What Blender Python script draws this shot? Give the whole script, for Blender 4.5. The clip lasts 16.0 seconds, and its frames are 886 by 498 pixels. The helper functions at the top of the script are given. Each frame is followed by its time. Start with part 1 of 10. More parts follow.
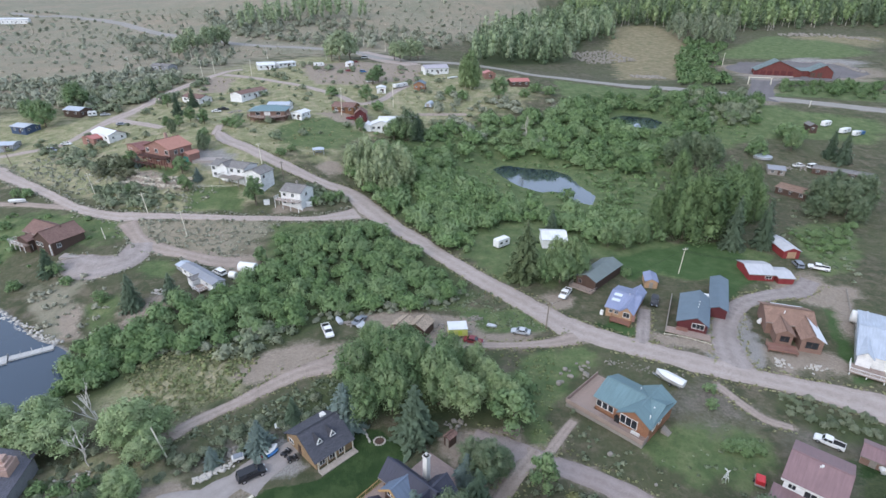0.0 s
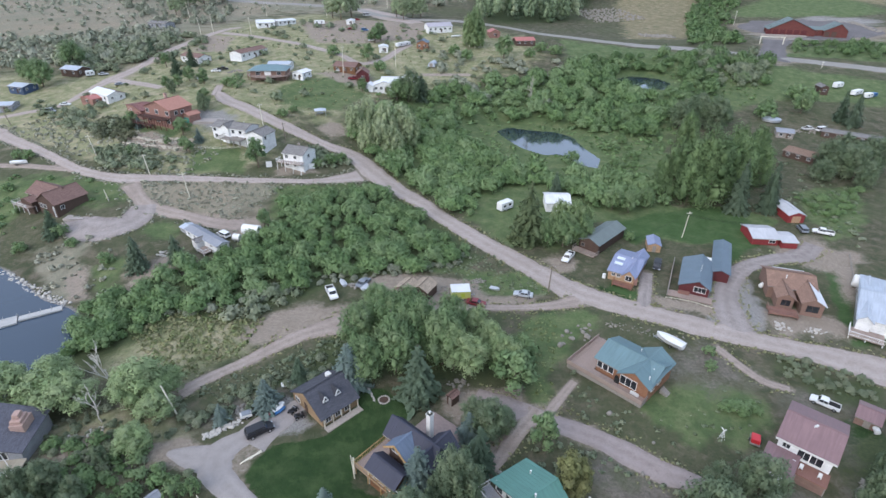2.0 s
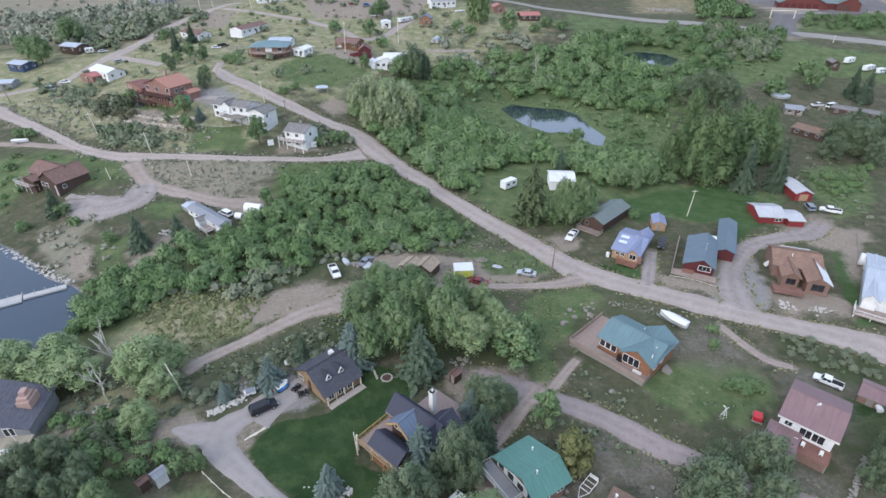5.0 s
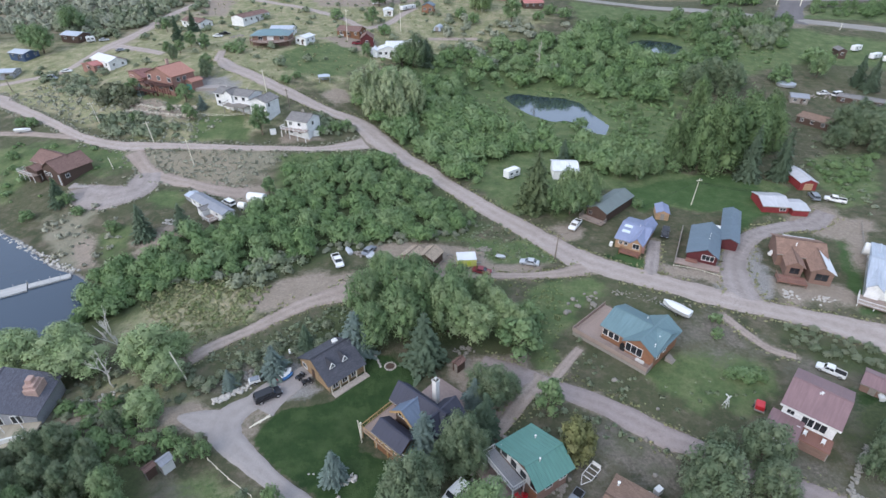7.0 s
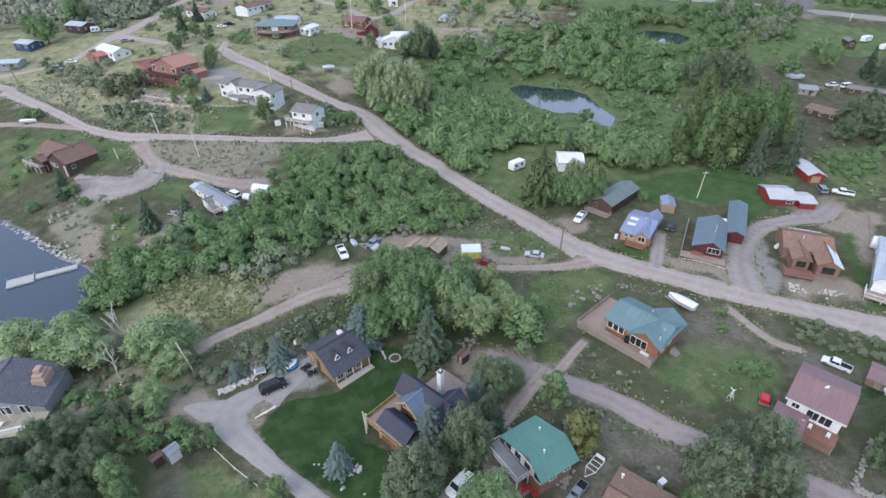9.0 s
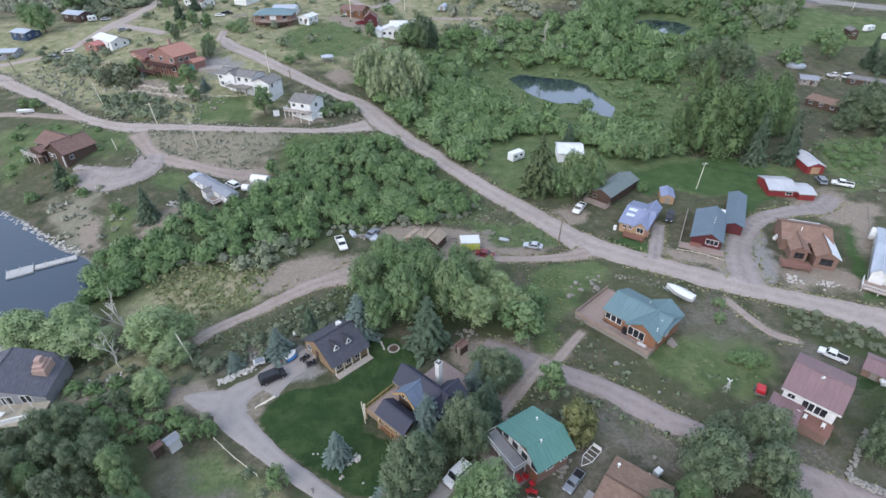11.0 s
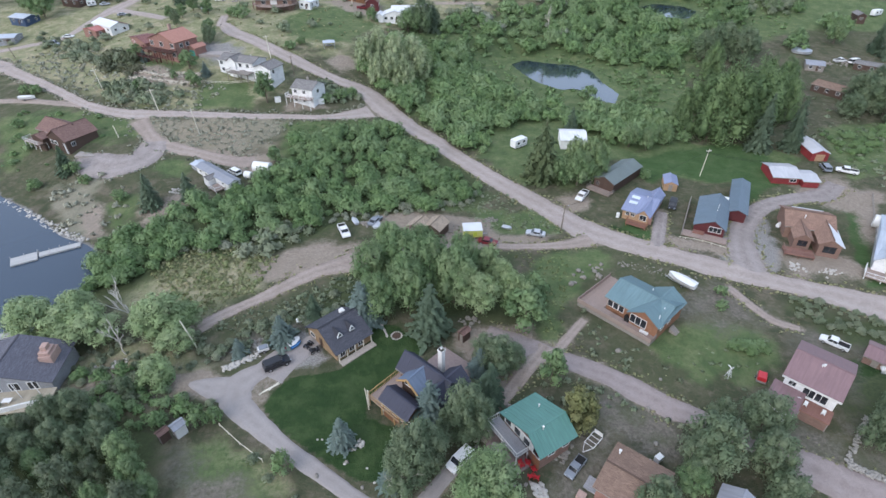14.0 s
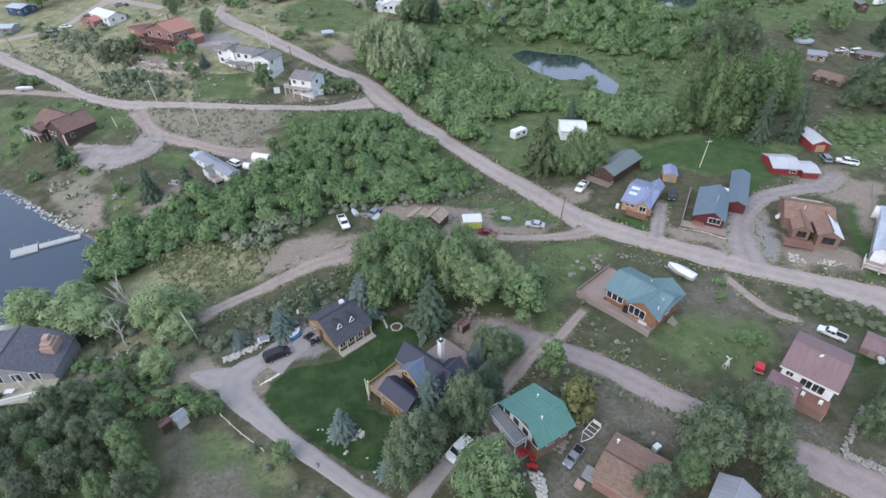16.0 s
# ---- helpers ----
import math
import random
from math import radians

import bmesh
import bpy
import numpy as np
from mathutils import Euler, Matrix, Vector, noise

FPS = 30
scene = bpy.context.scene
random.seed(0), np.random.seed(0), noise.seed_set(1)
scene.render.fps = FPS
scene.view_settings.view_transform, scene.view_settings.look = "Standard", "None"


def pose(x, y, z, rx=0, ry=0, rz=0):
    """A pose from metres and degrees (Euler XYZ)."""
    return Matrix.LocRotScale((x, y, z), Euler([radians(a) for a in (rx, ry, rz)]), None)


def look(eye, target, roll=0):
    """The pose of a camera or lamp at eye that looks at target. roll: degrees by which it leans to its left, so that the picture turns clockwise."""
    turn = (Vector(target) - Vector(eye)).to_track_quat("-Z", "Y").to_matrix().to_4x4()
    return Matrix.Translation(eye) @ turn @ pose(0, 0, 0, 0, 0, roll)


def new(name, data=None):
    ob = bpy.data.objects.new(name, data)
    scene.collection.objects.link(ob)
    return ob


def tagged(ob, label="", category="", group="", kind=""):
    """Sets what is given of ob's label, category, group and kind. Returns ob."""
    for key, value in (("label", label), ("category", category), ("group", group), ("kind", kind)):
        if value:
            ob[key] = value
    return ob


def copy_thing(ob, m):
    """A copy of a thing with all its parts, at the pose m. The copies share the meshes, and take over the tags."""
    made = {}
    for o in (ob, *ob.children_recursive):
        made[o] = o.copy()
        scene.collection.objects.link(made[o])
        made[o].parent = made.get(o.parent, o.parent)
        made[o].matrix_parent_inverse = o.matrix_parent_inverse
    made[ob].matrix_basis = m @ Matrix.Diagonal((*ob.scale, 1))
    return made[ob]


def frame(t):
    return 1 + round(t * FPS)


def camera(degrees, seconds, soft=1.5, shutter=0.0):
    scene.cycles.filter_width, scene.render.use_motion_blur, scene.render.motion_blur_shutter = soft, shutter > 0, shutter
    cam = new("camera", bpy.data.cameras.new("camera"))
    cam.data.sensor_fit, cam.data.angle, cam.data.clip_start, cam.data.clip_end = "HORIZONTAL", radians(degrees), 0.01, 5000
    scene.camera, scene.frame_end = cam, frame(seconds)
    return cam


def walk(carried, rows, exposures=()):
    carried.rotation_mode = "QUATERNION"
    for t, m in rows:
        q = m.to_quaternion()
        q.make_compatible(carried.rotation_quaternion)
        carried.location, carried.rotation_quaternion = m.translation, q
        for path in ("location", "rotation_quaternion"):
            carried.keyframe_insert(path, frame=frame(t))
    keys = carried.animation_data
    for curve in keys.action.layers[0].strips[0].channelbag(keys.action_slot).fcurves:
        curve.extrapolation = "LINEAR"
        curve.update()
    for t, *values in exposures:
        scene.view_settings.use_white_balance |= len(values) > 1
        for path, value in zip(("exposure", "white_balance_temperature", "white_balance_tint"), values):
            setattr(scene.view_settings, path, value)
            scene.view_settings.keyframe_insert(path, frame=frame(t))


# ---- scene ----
# ---------------------------------------------------------------- camera: hovers and tilts down
cam = camera(79.06, 16.0, soft=1.5)
PATH = [  # seconds, x, y, z, turn about x, roll, heading
    (0.0, 0.108, -0.306, 72.6912, 65.075, -0.291, -0.901),
    (0.5, 0.21, -0.4596, 72.8064, 63.791, -0.268, -0.789),
    (1.0, 0.0168, -0.48, 72.7824, 62.861, -0.327, -0.715),
    (1.5, -0.0504, -0.5532, 72.7968, 61.995, -0.326, -0.637),
    (2.0, -0.0804, -0.414, 72.6168, 61.177, -0.352, -0.56),
    (2.5, -0.1044, -0.204, 72.6288, 60.365, -0.292, -0.453),
    (3.0, -0.0384, -0.0396, 72.492, 60.06, -0.24, -0.418),
    (3.5, 0.1068, 0.0804, 72.4344, 59.774, -0.217, -0.369),
    (4.0, 0.1872, 0.0708, 72.3552, 59.501, -0.196, -0.314),
    (6.5, 0.096, 0.0552, 71.9676, 58.158, -0.025, -0.067),
    (7.0, -0, 0, 72, 57.9, -0, -0),
    (7.5, -0.0864, -0.102, 71.9988, 57.684, 0.1, 0.138),
    (8.0, -0.216, -0.0948, 71.9412, 57.506, 0.064, 0.329),
    (8.5, -0.2748, -0, 72.0276, 57.266, 0.065, 0.405),
    (9.0, -0.1716, 0.1092, 72.0612, 57.006, 0.071, 0.463),
    (11.5, 0.1116, 0.0456, 72.3648, 55.756, 0.027, 0.49),
    (12.0, 0.0972, 0.0132, 72.4512, 55.537, 0.054, 0.533),
    (12.5, 0.078, 0.0252, 72.4392, 55.296, 0.106, 0.564),
    (13.0, 0.0036, 0.0828, 72.4776, 55.045, 0.105, 0.587),
    (13.5, -0.0876, 0.1104, 72.4404, 54.82, 0.103, 0.6),
    (14.0, -0.1008, 0.1224, 72.462, 54.56, 0.115, 0.639),
    (14.5, 0.006, 0.1248, 72.5304, 54.31, 0.169, 0.677),
    (15.0, -0.0444, 0.108, 72.5232, 54.096, 0.128, 0.624),
    (15.5, 0.006, 0.1056, 72.6552, 53.822, 0.141, 0.626),
    (16.0, 0.0228, 0.0168, 72.6372, 53.598, 0.159, 0.622),
]
walk(cam, [(t, pose(*row)) for t, *row in PATH], exposures=[(0.0, 0.86, 6080, 12), (16.0, 0.86, 6080, 12)])

# ---------------------------------------------------------------- light: overcast evening
world = bpy.data.worlds.new("overcast_sky")
scene.world = world
world.use_nodes = True
wn = world.node_tree.nodes
sky = wn.new("ShaderNodeTexSky")
sky.sky_type, sky.sun_disc = "NISHITA", False
sky.sun_elevation, sky.sun_rotation = radians(38), radians(-130)
sky.air_density, sky.dust_density, sky.ozone_density = 1.0, 3.0, 1.6
wn["Background"].inputs["Strength"].default_value = 0.15
veil = wn.new("ShaderNodeMix")  # an even layer of pale cloud over the clear sky
veil.data_type = "RGBA"
veil.inputs[0].default_value, veil.inputs[7].default_value = 0.6, (4.4, 5.0, 5.9, 1)
world.node_tree.links.new(sky.outputs[0], veil.inputs[6])
world.node_tree.links.new(veil.outputs[2], wn["Background"].inputs["Color"])
sun_data = bpy.data.lights.new("sun", "SUN")
sun_data.energy, sun_data.angle, sun_data.color = 0.75, radians(35), (1.0, 0.97, 0.93)
sun = new("sun", sun_data)
sun.matrix_world = look((-140, -110, 170), (0, 100, 0))

# ---------------------------------------------------------------- lie of the land
LAKE = [(-151.84, 145.57), (-125.27, 129.40), (-114.68, 122.83), (-105.06, 115.91), (-98.31, 110.75), (-89.86, 107.10), (-84.57, 102.44), (-81.33, 95.92), (-79.44, 88.94), (-81.53, 83.43), (-84.22, 79.13), (-85.78, 72.80), (-95.61, 66.97), (-148.96, 78.69), (-207.59, 131.50)]
POND_BIG = [(28.05, 243.98), (33.73, 249.94), (43.37, 245.68), (54.62, 242.37), (60.59, 235.15), (62.48, 218.91), (65.34, 205.65), (61.64, 195.93), (56.55, 199.47), (50.72, 211.42), (44.02, 211.40), (36.24, 220.24), (30.72, 233.54)]
POND_SMALL = [(104.78, 319.22), (115.43, 326.15), (127.40, 319.44), (130.49, 306.55), (120.96, 291.62), (112.01, 294.41), (105.92, 304.79)]
LAKE_Z, POND_BIG_Z, POND_SMALL_Z = -3.1, 0.4, 9.6
SIZE = 1.2


def smooth(a, b, v):
    t = np.clip((v - a) / (b - a), 0, 1)
    return t * t * (3 - 2 * t)


def edge_distance(x, y, poly):
    """Distance to the edge of a polygon, negative inside."""
    best = np.full(np.shape(x), 1e9)
    inside = np.zeros(np.shape(x), bool)
    n = len(poly)
    for i in range(n):
        (ax, ay), (bx, by) = poly[i], poly[(i + 1) % n]
        dx, dy = bx - ax, by - ay
        t = np.clip(((x - ax) * dx + (y - ay) * dy) / (dx * dx + dy * dy + 1e-9), 0, 1)
        best = np.minimum(best, np.hypot(x - ax - t * dx, y - ay - t * dy))
        if abs(dy) > 1e-9:
            cross = ((ay > y) != (by > y)) & (x < (bx - ax) * (y - ay) / dy + ax)
            inside ^= cross
    return np.where(inside, -best, best)


def wobble(x, y, scale, seed=0.0):
    """Smooth unevenness between about -1 and 1."""
    u, v = x / scale + seed * 3.1, y / scale - seed * 1.7
    return (np.sin(u * 1.3 + 1.7 * np.sin(v * 0.9)) + np.sin(v * 1.7 - 1.1 * np.sin(u * 0.7 + 2)) + 0.6 * np.sin(2.3 * u - 1.9 * v + 1)) / 2.6


def land(x, y):
    """Height of the bare ground at x, y (arrays or numbers)."""
    wx, wy = np.asarray(x, float), np.asarray(y, float)
    x, y = wx / SIZE, wy / SIZE
    r = np.hypot(x, y)
    z = (24 - 7 * smooth(0, 120, x)) * smooth(105 + 65 * smooth(-45, 25, x), 335, y + 0.12 * np.minimum(x, 0))
    z = z + 8 * np.exp(-((x + 78) / 55) ** 2 - ((y - 190) / 55) ** 2)
    # the far slopes: wooded to the right, open hills to the left
    z = z + 62 * smooth(340, 900, y) * (0.35 + 0.65 * smooth(-420, -120, x))
    z = z + 160 * smooth(900, 2600, y) * smooth(-900, 300, x)
    z = z + 0.0108 * np.maximum(r - 400, 0)
    z = SIZE * (z + 6 * wobble(x, y, 90, 2) * smooth(300, 560, r) + 0.3 * wobble(x, y, 13, 1) * smooth(20, 60, r))
    d = edge_distance(wx, wy, LAKE)
    z = np.where(d < 30, z + (LAKE_Z - 0.25 - z) * (1 - smooth(-1.5, 30, d)), z) - 1.6 * smooth(0, 6, -d)
    for poly, level in ((POND_BIG, POND_BIG_Z), (POND_SMALL, POND_SMALL_Z)):
        d = edge_distance(wx, wy, poly)
        z = np.where(d < 24, z + (level + 0.02 - z) * (1 - smooth(0.0, 24, d)), z) - 1.2 * smooth(-0.3, 2.5, -d)
    return z


# ---------------------------------------------------------------- materials
class Tree_of_nodes:
    """Small wrapper for building node materials."""

    def __init__(self, name):
        self.mat = bpy.data.materials.new(name)
        self.mat.use_nodes = True
        self.nt = self.mat.node_tree
        self.bsdf = self.nt.nodes["Principled BSDF"]

    def node(self, kind, **values):
        n = self.nt.nodes.new("ShaderNode" + kind)
        for k, v in values.items():
            if k in n.inputs:
                n.inputs[k].default_value = v
        return n

    def link(self, a, b):
        self.nt.links.new(a, b)

    def coords(self, scale=(1, 1, 1), obj=True):
        tc = self.node("TexCoord")
        mp = self.node("Mapping")
        mp.inputs["Scale"].default_value = scale
        self.link(tc.outputs["Object"], mp.inputs["Vector"])
        return mp.outputs[0]

    def noise(self, scale, detail=4.0, rough=0.55, vec=None, distort=0.0):
        n = self.node("TexNoise", Scale=scale, Detail=detail, Roughness=rough, Distortion=distort)
        self.link(vec if vec is not None else self.coords(), n.inputs["Vector"])
        return n.outputs["Fac"]

    def ramp(self, fac, stops):
        r = self.node("ValToRGB")
        e = r.color_ramp.elements
        while len(e) < len(stops):
            e.new(0.5)
        for k, (p, c) in zip(e, stops):
            k.position, k.color = p, (*c, 1) if len(c) == 3 else c
        self.link(fac, r.inputs[0])
        return r.outputs[0]

    def mix(self, fac, a, b, mode="MIX"):
        m = self.node("Mix")
        m.data_type, m.blend_type = "RGBA", mode
        for sock, v in ((m.inputs[0], fac), (m.inputs[6], a), (m.inputs[7], b)):
            if isinstance(v, (int, float)):
                sock.default_value = v
            elif isinstance(v, tuple):
                sock.default_value = (*v, 1)
            else:
                self.link(v, sock)
        return m.outputs[2]

    def maths(self, op, a, b=0.0, clamp=False):
        m = self.node("Math")
        m.operation, m.use_clamp = op, clamp
        for sock, v in ((m.inputs[0], a), (m.inputs[1], b)):
            if isinstance(v, (int, float)):
                sock.default_value = v
            else:
                self.link(v, sock)
        return m.outputs[0]

    def attr(self, name):
        a = self.node("Attribute")
        a.attribute_name = name
        return a.outputs["Fac"]

    def bump(self, height, strength=0.4, distance=0.05):
        b = self.node("Bump", Strength=strength, Distance=distance)
        self.link(height, b.inputs["Height"])
        self.link(b.outputs[0], self.bsdf.inputs["Normal"])

    def done(self, colour, rough=0.8, metal=0.0, spec=0.3):
        if isinstance(colour, tuple):
            self.bsdf.inputs["Base Color"].default_value = (*colour, 1)
        else:
            self.link(colour, self.bsdf.inputs["Base Color"])
        if isinstance(rough, float):
            self.bsdf.inputs["Roughness"].default_value = rough
        else:
            self.link(rough, self.bsdf.inputs["Roughness"])
        self.bsdf.inputs["Metallic"].default_value = metal
        self.bsdf.inputs["Specular IOR Level"].default_value = spec
        return self.mat


def tint(c, k):
    return tuple(min(1, v * k) for v in c)


def plain(name, colour, rough=0.7, metal=0.0, var=0.25, scale=1.2, bump=0.15, spec=0.3):
    """A painted or worn surface with stains, fine grain and a shift from thing to thing."""
    m = Tree_of_nodes(name)
    big = m.noise(scale, 3, 0.6)
    fine = m.noise(scale * 14, 4, 0.6)
    c = m.ramp(big, [(0.25, tint(colour, 1 - var)), (0.55, colour), (0.85, tint(colour, 1 + var * 0.5))])
    c = m.mix(m.maths("MULTIPLY", fine, 0.35), c, tint(colour, 1 - var * 1.2))
    info = m.node("ObjectInfo")
    c = m.mix(m.maths("MULTIPLY", info.outputs["Random"], 0.18), c, tint(colour, 0.7))
    m.bump(fine, bump, 0.02)
    return m.done(c, m.maths("ADD", m.maths("MULTIPLY", big, 0.25), rough - 0.12, True), metal, spec)


def boards(name, colour, pitch=0.2, axis=2, rough=0.75, var=0.3, gap=0.45):
    """Siding or planks: courses along an axis, with grain and weathering."""
    m = Tree_of_nodes(name)
    tc = m.node("TexCoord")
    sep = m.node("SeparateXYZ")
    m.link(tc.outputs["Object"], sep.inputs[0])
    u = m.maths("DIVIDE", sep.outputs[axis], pitch)
    saw = m.maths("FRACT", u)
    row = m.maths("FLOOR", u)
    wn_ = m.node("TexWhiteNoise")
    wn_.noise_dimensions = "1D"
    m.link(row, wn_.inputs["W"])
    joint = m.maths("GREATER_THAN", saw, 0.88)
    stretch = [14.0, 14.0, 14.0]
    stretch[0 if axis == 2 else 2] = 2.0
    grain = m.noise(1.0, 4, 0.65, m.coords(tuple(stretch)))
    wear = m.noise(0.7, 3, 0.6)
    c = m.ramp(grain, [(0.25, tint(colour, 1 - var)), (0.7, tint(colour, 1 + var * 0.4))])
    c = m.mix(m.maths("MULTIPLY", wn_.outputs["Value"], 0.45), c, tint(colour, 0.72))
    c = m.mix(m.ramp(wear, [(0.45, (0, 0, 0)), (0.75, (0.5, 0.5, 0.5))]), c, tint(colour, 0.6))
    c = m.mix(m.maths("MULTIPLY", joint, gap), c, tint(colour, 0.25))
    m.bump(m.maths("SUBTRACT", grain, m.maths("MULTIPLY", joint, 2.0)), 0.5, 0.02)
    return m.done(c, rough)


def shingles(name, colour, rough=0.9):
    """Asphalt shingles: courses of tabs with uneven tone."""
    m = Tree_of_nodes(name)
    uv = m.node("UVMap")
    mp = m.node("Mapping")
    m.link(uv.outputs[0], mp.inputs["Vector"])
    b = m.node("TexBrick", Scale=1.0)
    b.inputs["Brick Width"].default_value, b.inputs["Row Height"].default_value = 0.55, 0.16
    b.inputs["Mortar Size"].default_value = 0.012
    b.inputs["Color1"].default_value, b.inputs["Color2"].default_value = (*tint(colour, 0.75), 1), (*tint(colour, 1.25), 1)
    b.inputs["Mortar"].default_value = (*tint(colour, 0.35), 1)
    m.link(mp.outputs[0], b.inputs["Vector"])
    st = m.noise(0.55, 4, 0.6)
    c = m.mix(m.ramp(st, [(0.4, (0, 0, 0)), (0.75, (0.6, 0.6, 0.6))]), b.outputs["Color"], tint(colour, 0.62))
    grit = m.noise(30, 3, 0.6)
    c = m.mix(m.maths("MULTIPLY", grit, 0.3), c, tint(colour, 1.5))
    m.bump(b.outputs["Fac"], -0.4, 0.02)
    return m.done(c, rough)


def sheet_metal(name, colour, rough=0.45, metal=0.0):
    """Painted roofing sheet, with fading and streaks down the slope."""
    m = Tree_of_nodes(name)
    uv = m.node("UVMap")
    mp = m.node("Mapping")
    mp.inputs["Scale"].default_value = (3.0, 0.25, 1.0)
    m.link(uv.outputs[0], mp.inputs["Vector"])
    streak = m.noise(1.0, 4, 0.6, mp.outputs[0])
    big = m.noise(0.4, 3, 0.5)
    c = m.ramp(streak, [(0.3, tint(colour, 0.82)), (0.7, tint(colour, 1.12))])
    c = m.mix(m.ramp(big, [(0.4, (0, 0, 0)), (0.8, (0.45, 0.45, 0.45))]), c, tint(colour, 0.7))
    m.bump(big, 0.08, 0.05)
    return m.done(c, m.maths("ADD", m.maths("MULTIPLY", streak, 0.25), rough - 0.1, True), metal, 0.4)


def foliage(name, dark, light, dry, rough=0.65):
    """Leaves: tone differs plant by plant (tone attribute, thing) and spray by spray."""
    m = Tree_of_nodes(name)
    geo = m.node("NewGeometry")
    info = m.node("ObjectInfo")
    leaf = geo.outputs["Random Per Island"]
    clump = m.noise(0.4, 4, 0.55)
    patch = m.noise(0.16, 3, 0.55)
    share = m.maths("ADD", m.maths("MULTIPLY", leaf, 0.34), m.ramp(clump, [(0.32, (0.04, 0.04, 0.04)), (0.68, (0.62, 0.62, 0.62))]), True)
    c = m.mix(share, tint(dark, 0.64), tint(light, 1.14))
    c = m.mix(m.ramp(patch, [(0.35, (0.45, 0.45, 0.45)), (0.55, (0, 0, 0))]), c, tint(dark, 0.85))
    c = m.mix(m.maths("MULTIPLY", m.attr("tone"), 0.75), c, dry)
    c = m.mix(m.maths("MULTIPLY", info.outputs["Random"], 0.25), c, tint(dark, 0.9))
    m.bsdf.inputs["Subsurface Weight"].default_value = 0.0
    tr = m.node("BsdfTranslucent")
    m.link(c, tr.inputs["Color"])
    mixs = m.node("MixShader")
    mixs.inputs[0].default_value = 0.22
    out = m.nt.nodes["Material Output"]
    mat = m.done(c, rough, 0.0, 0.25)
    m.link(m.bsdf.outputs[0], mixs.inputs[1])
    m.link(tr.outputs[0], mixs.inputs[2])
    m.link(mixs.outputs[0], out.inputs["Surface"])
    return mat


def ground_material():
    m = Tree_of_nodes("ground_grass_and_dirt")
    big, mid = m.noise(0.035, 4, 0.6), m.noise(0.22, 5, 0.65)
    tuft, grit = m.noise(1.4, 5, 0.7), m.noise(7.0, 4, 0.7)
    field = m.ramp(mid, [(0.36, (0.052, 0.062, 0.033)), (0.5, (0.093, 0.09, 0.056)), (0.64, (0.162, 0.136, 0.102))])
    field = m.mix(m.ramp(big, [(0.42, (0, 0, 0)), (0.62, (0.7, 0.7, 0.7))]), field, (0.085, 0.098, 0.048))
    field = m.mix(m.ramp(tuft, [(0.5, (0, 0, 0)), (0.68, (0.8, 0.8, 0.8))]), field, (0.05, 0.066, 0.034))
    sage = m.ramp(tuft, [(0.35, (0.3, 0.268, 0.205)), (0.52, (0.245, 0.232, 0.172)), (0.66, (0.17, 0.176, 0.124))])
    sage = m.mix(m.ramp(mid, [(0.4, (0, 0, 0)), (0.7, (0.55, 0.55, 0.55))]), sage, (0.31, 0.272, 0.21))
    sage = m.mix(m.ramp(big, [(0.42, (0, 0, 0)), (0.6, (0.75, 0.75, 0.75))]), sage, (0.215, 0.21, 0.15))
    sage = m.mix(m.ramp(m.noise(0.11, 6, 0.75), [(0.46, (0, 0, 0)), (0.6, (0.65, 0.65, 0.65))]), sage, (0.17, 0.165, 0.115))
    sage = m.mix(m.ramp(m.noise(0.02, 4, 0.6), [(0.45, (0, 0, 0)), (0.65, (0.5, 0.5, 0.5))]), sage, (0.33, 0.26, 0.195))
    lush = m.ramp(mid, [(0.34, (0.074, 0.112, 0.046)), (0.5, (0.112, 0.156, 0.064)), (0.66, (0.172, 0.198, 0.094))])
    lush = m.mix(m.ramp(tuft, [(0.45, (0, 0, 0)), (0.7, (0.55, 0.55, 0.55))]), lush, (0.045, 0.07, 0.028))
    lawn = m.ramp(mid, [(0.3, (0.019, 0.044, 0.014)), (0.5, (0.03, 0.06, 0.019)), (0.7, (0.05, 0.08, 0.03))])
    lawn = m.mix(m.ramp(m.noise(0.6, 3, 0.5), [(0.45, (0, 0, 0)), (0.7, (0.4, 0.4, 0.4))]), lawn, (0.017, 0.04, 0.011))
    lawn = m.mix(m.ramp(m.noise(0.28, 5, 0.7), [(0.5, (0, 0, 0)), (0.66, (0.75, 0.75, 0.75))]), lawn, (0.06, 0.095, 0.034))
    dirt = m.ramp(tuft, [(0.25, (0.22, 0.18, 0.14)), (0.6, (0.34, 0.285, 0.235)), (0.8, (0.41, 0.355, 0.3))])
    dirt = m.mix(m.ramp(mid, [(0.4, (0, 0, 0)), (0.7, (0.6, 0.6, 0.6))]), dirt, (0.25, 0.205, 0.16))
    gravel = m.ramp(grit, [(0.3, (0.15, 0.14, 0.13)), (0.5, (0.27, 0.255, 0.24)), (0.72, (0.4, 0.385, 0.37))])
    hay = m.ramp(mid, [(0.34, (0.165, 0.186, 0.088)), (0.5, (0.27, 0.265, 0.15)), (0.66, (0.4, 0.35, 0.237))])
    hay = m.mix(m.ramp(tuft, [(0.5, (0, 0, 0)), (0.7, (0.7, 0.7, 0.7))]), hay, (0.11, 0.135, 0.06))
    straw = m.ramp(mid, [(0.34, (0.15, 0.15, 0.08)), (0.5, (0.22, 0.19, 0.115)), (0.66, (0.3, 0.25, 0.165))])
    soil = m.ramp(tuft, [(0.3, (0.1, 0.088, 0.07)), (0.5, (0.165, 0.145, 0.12)), (0.72, (0.25, 0.218, 0.186))])
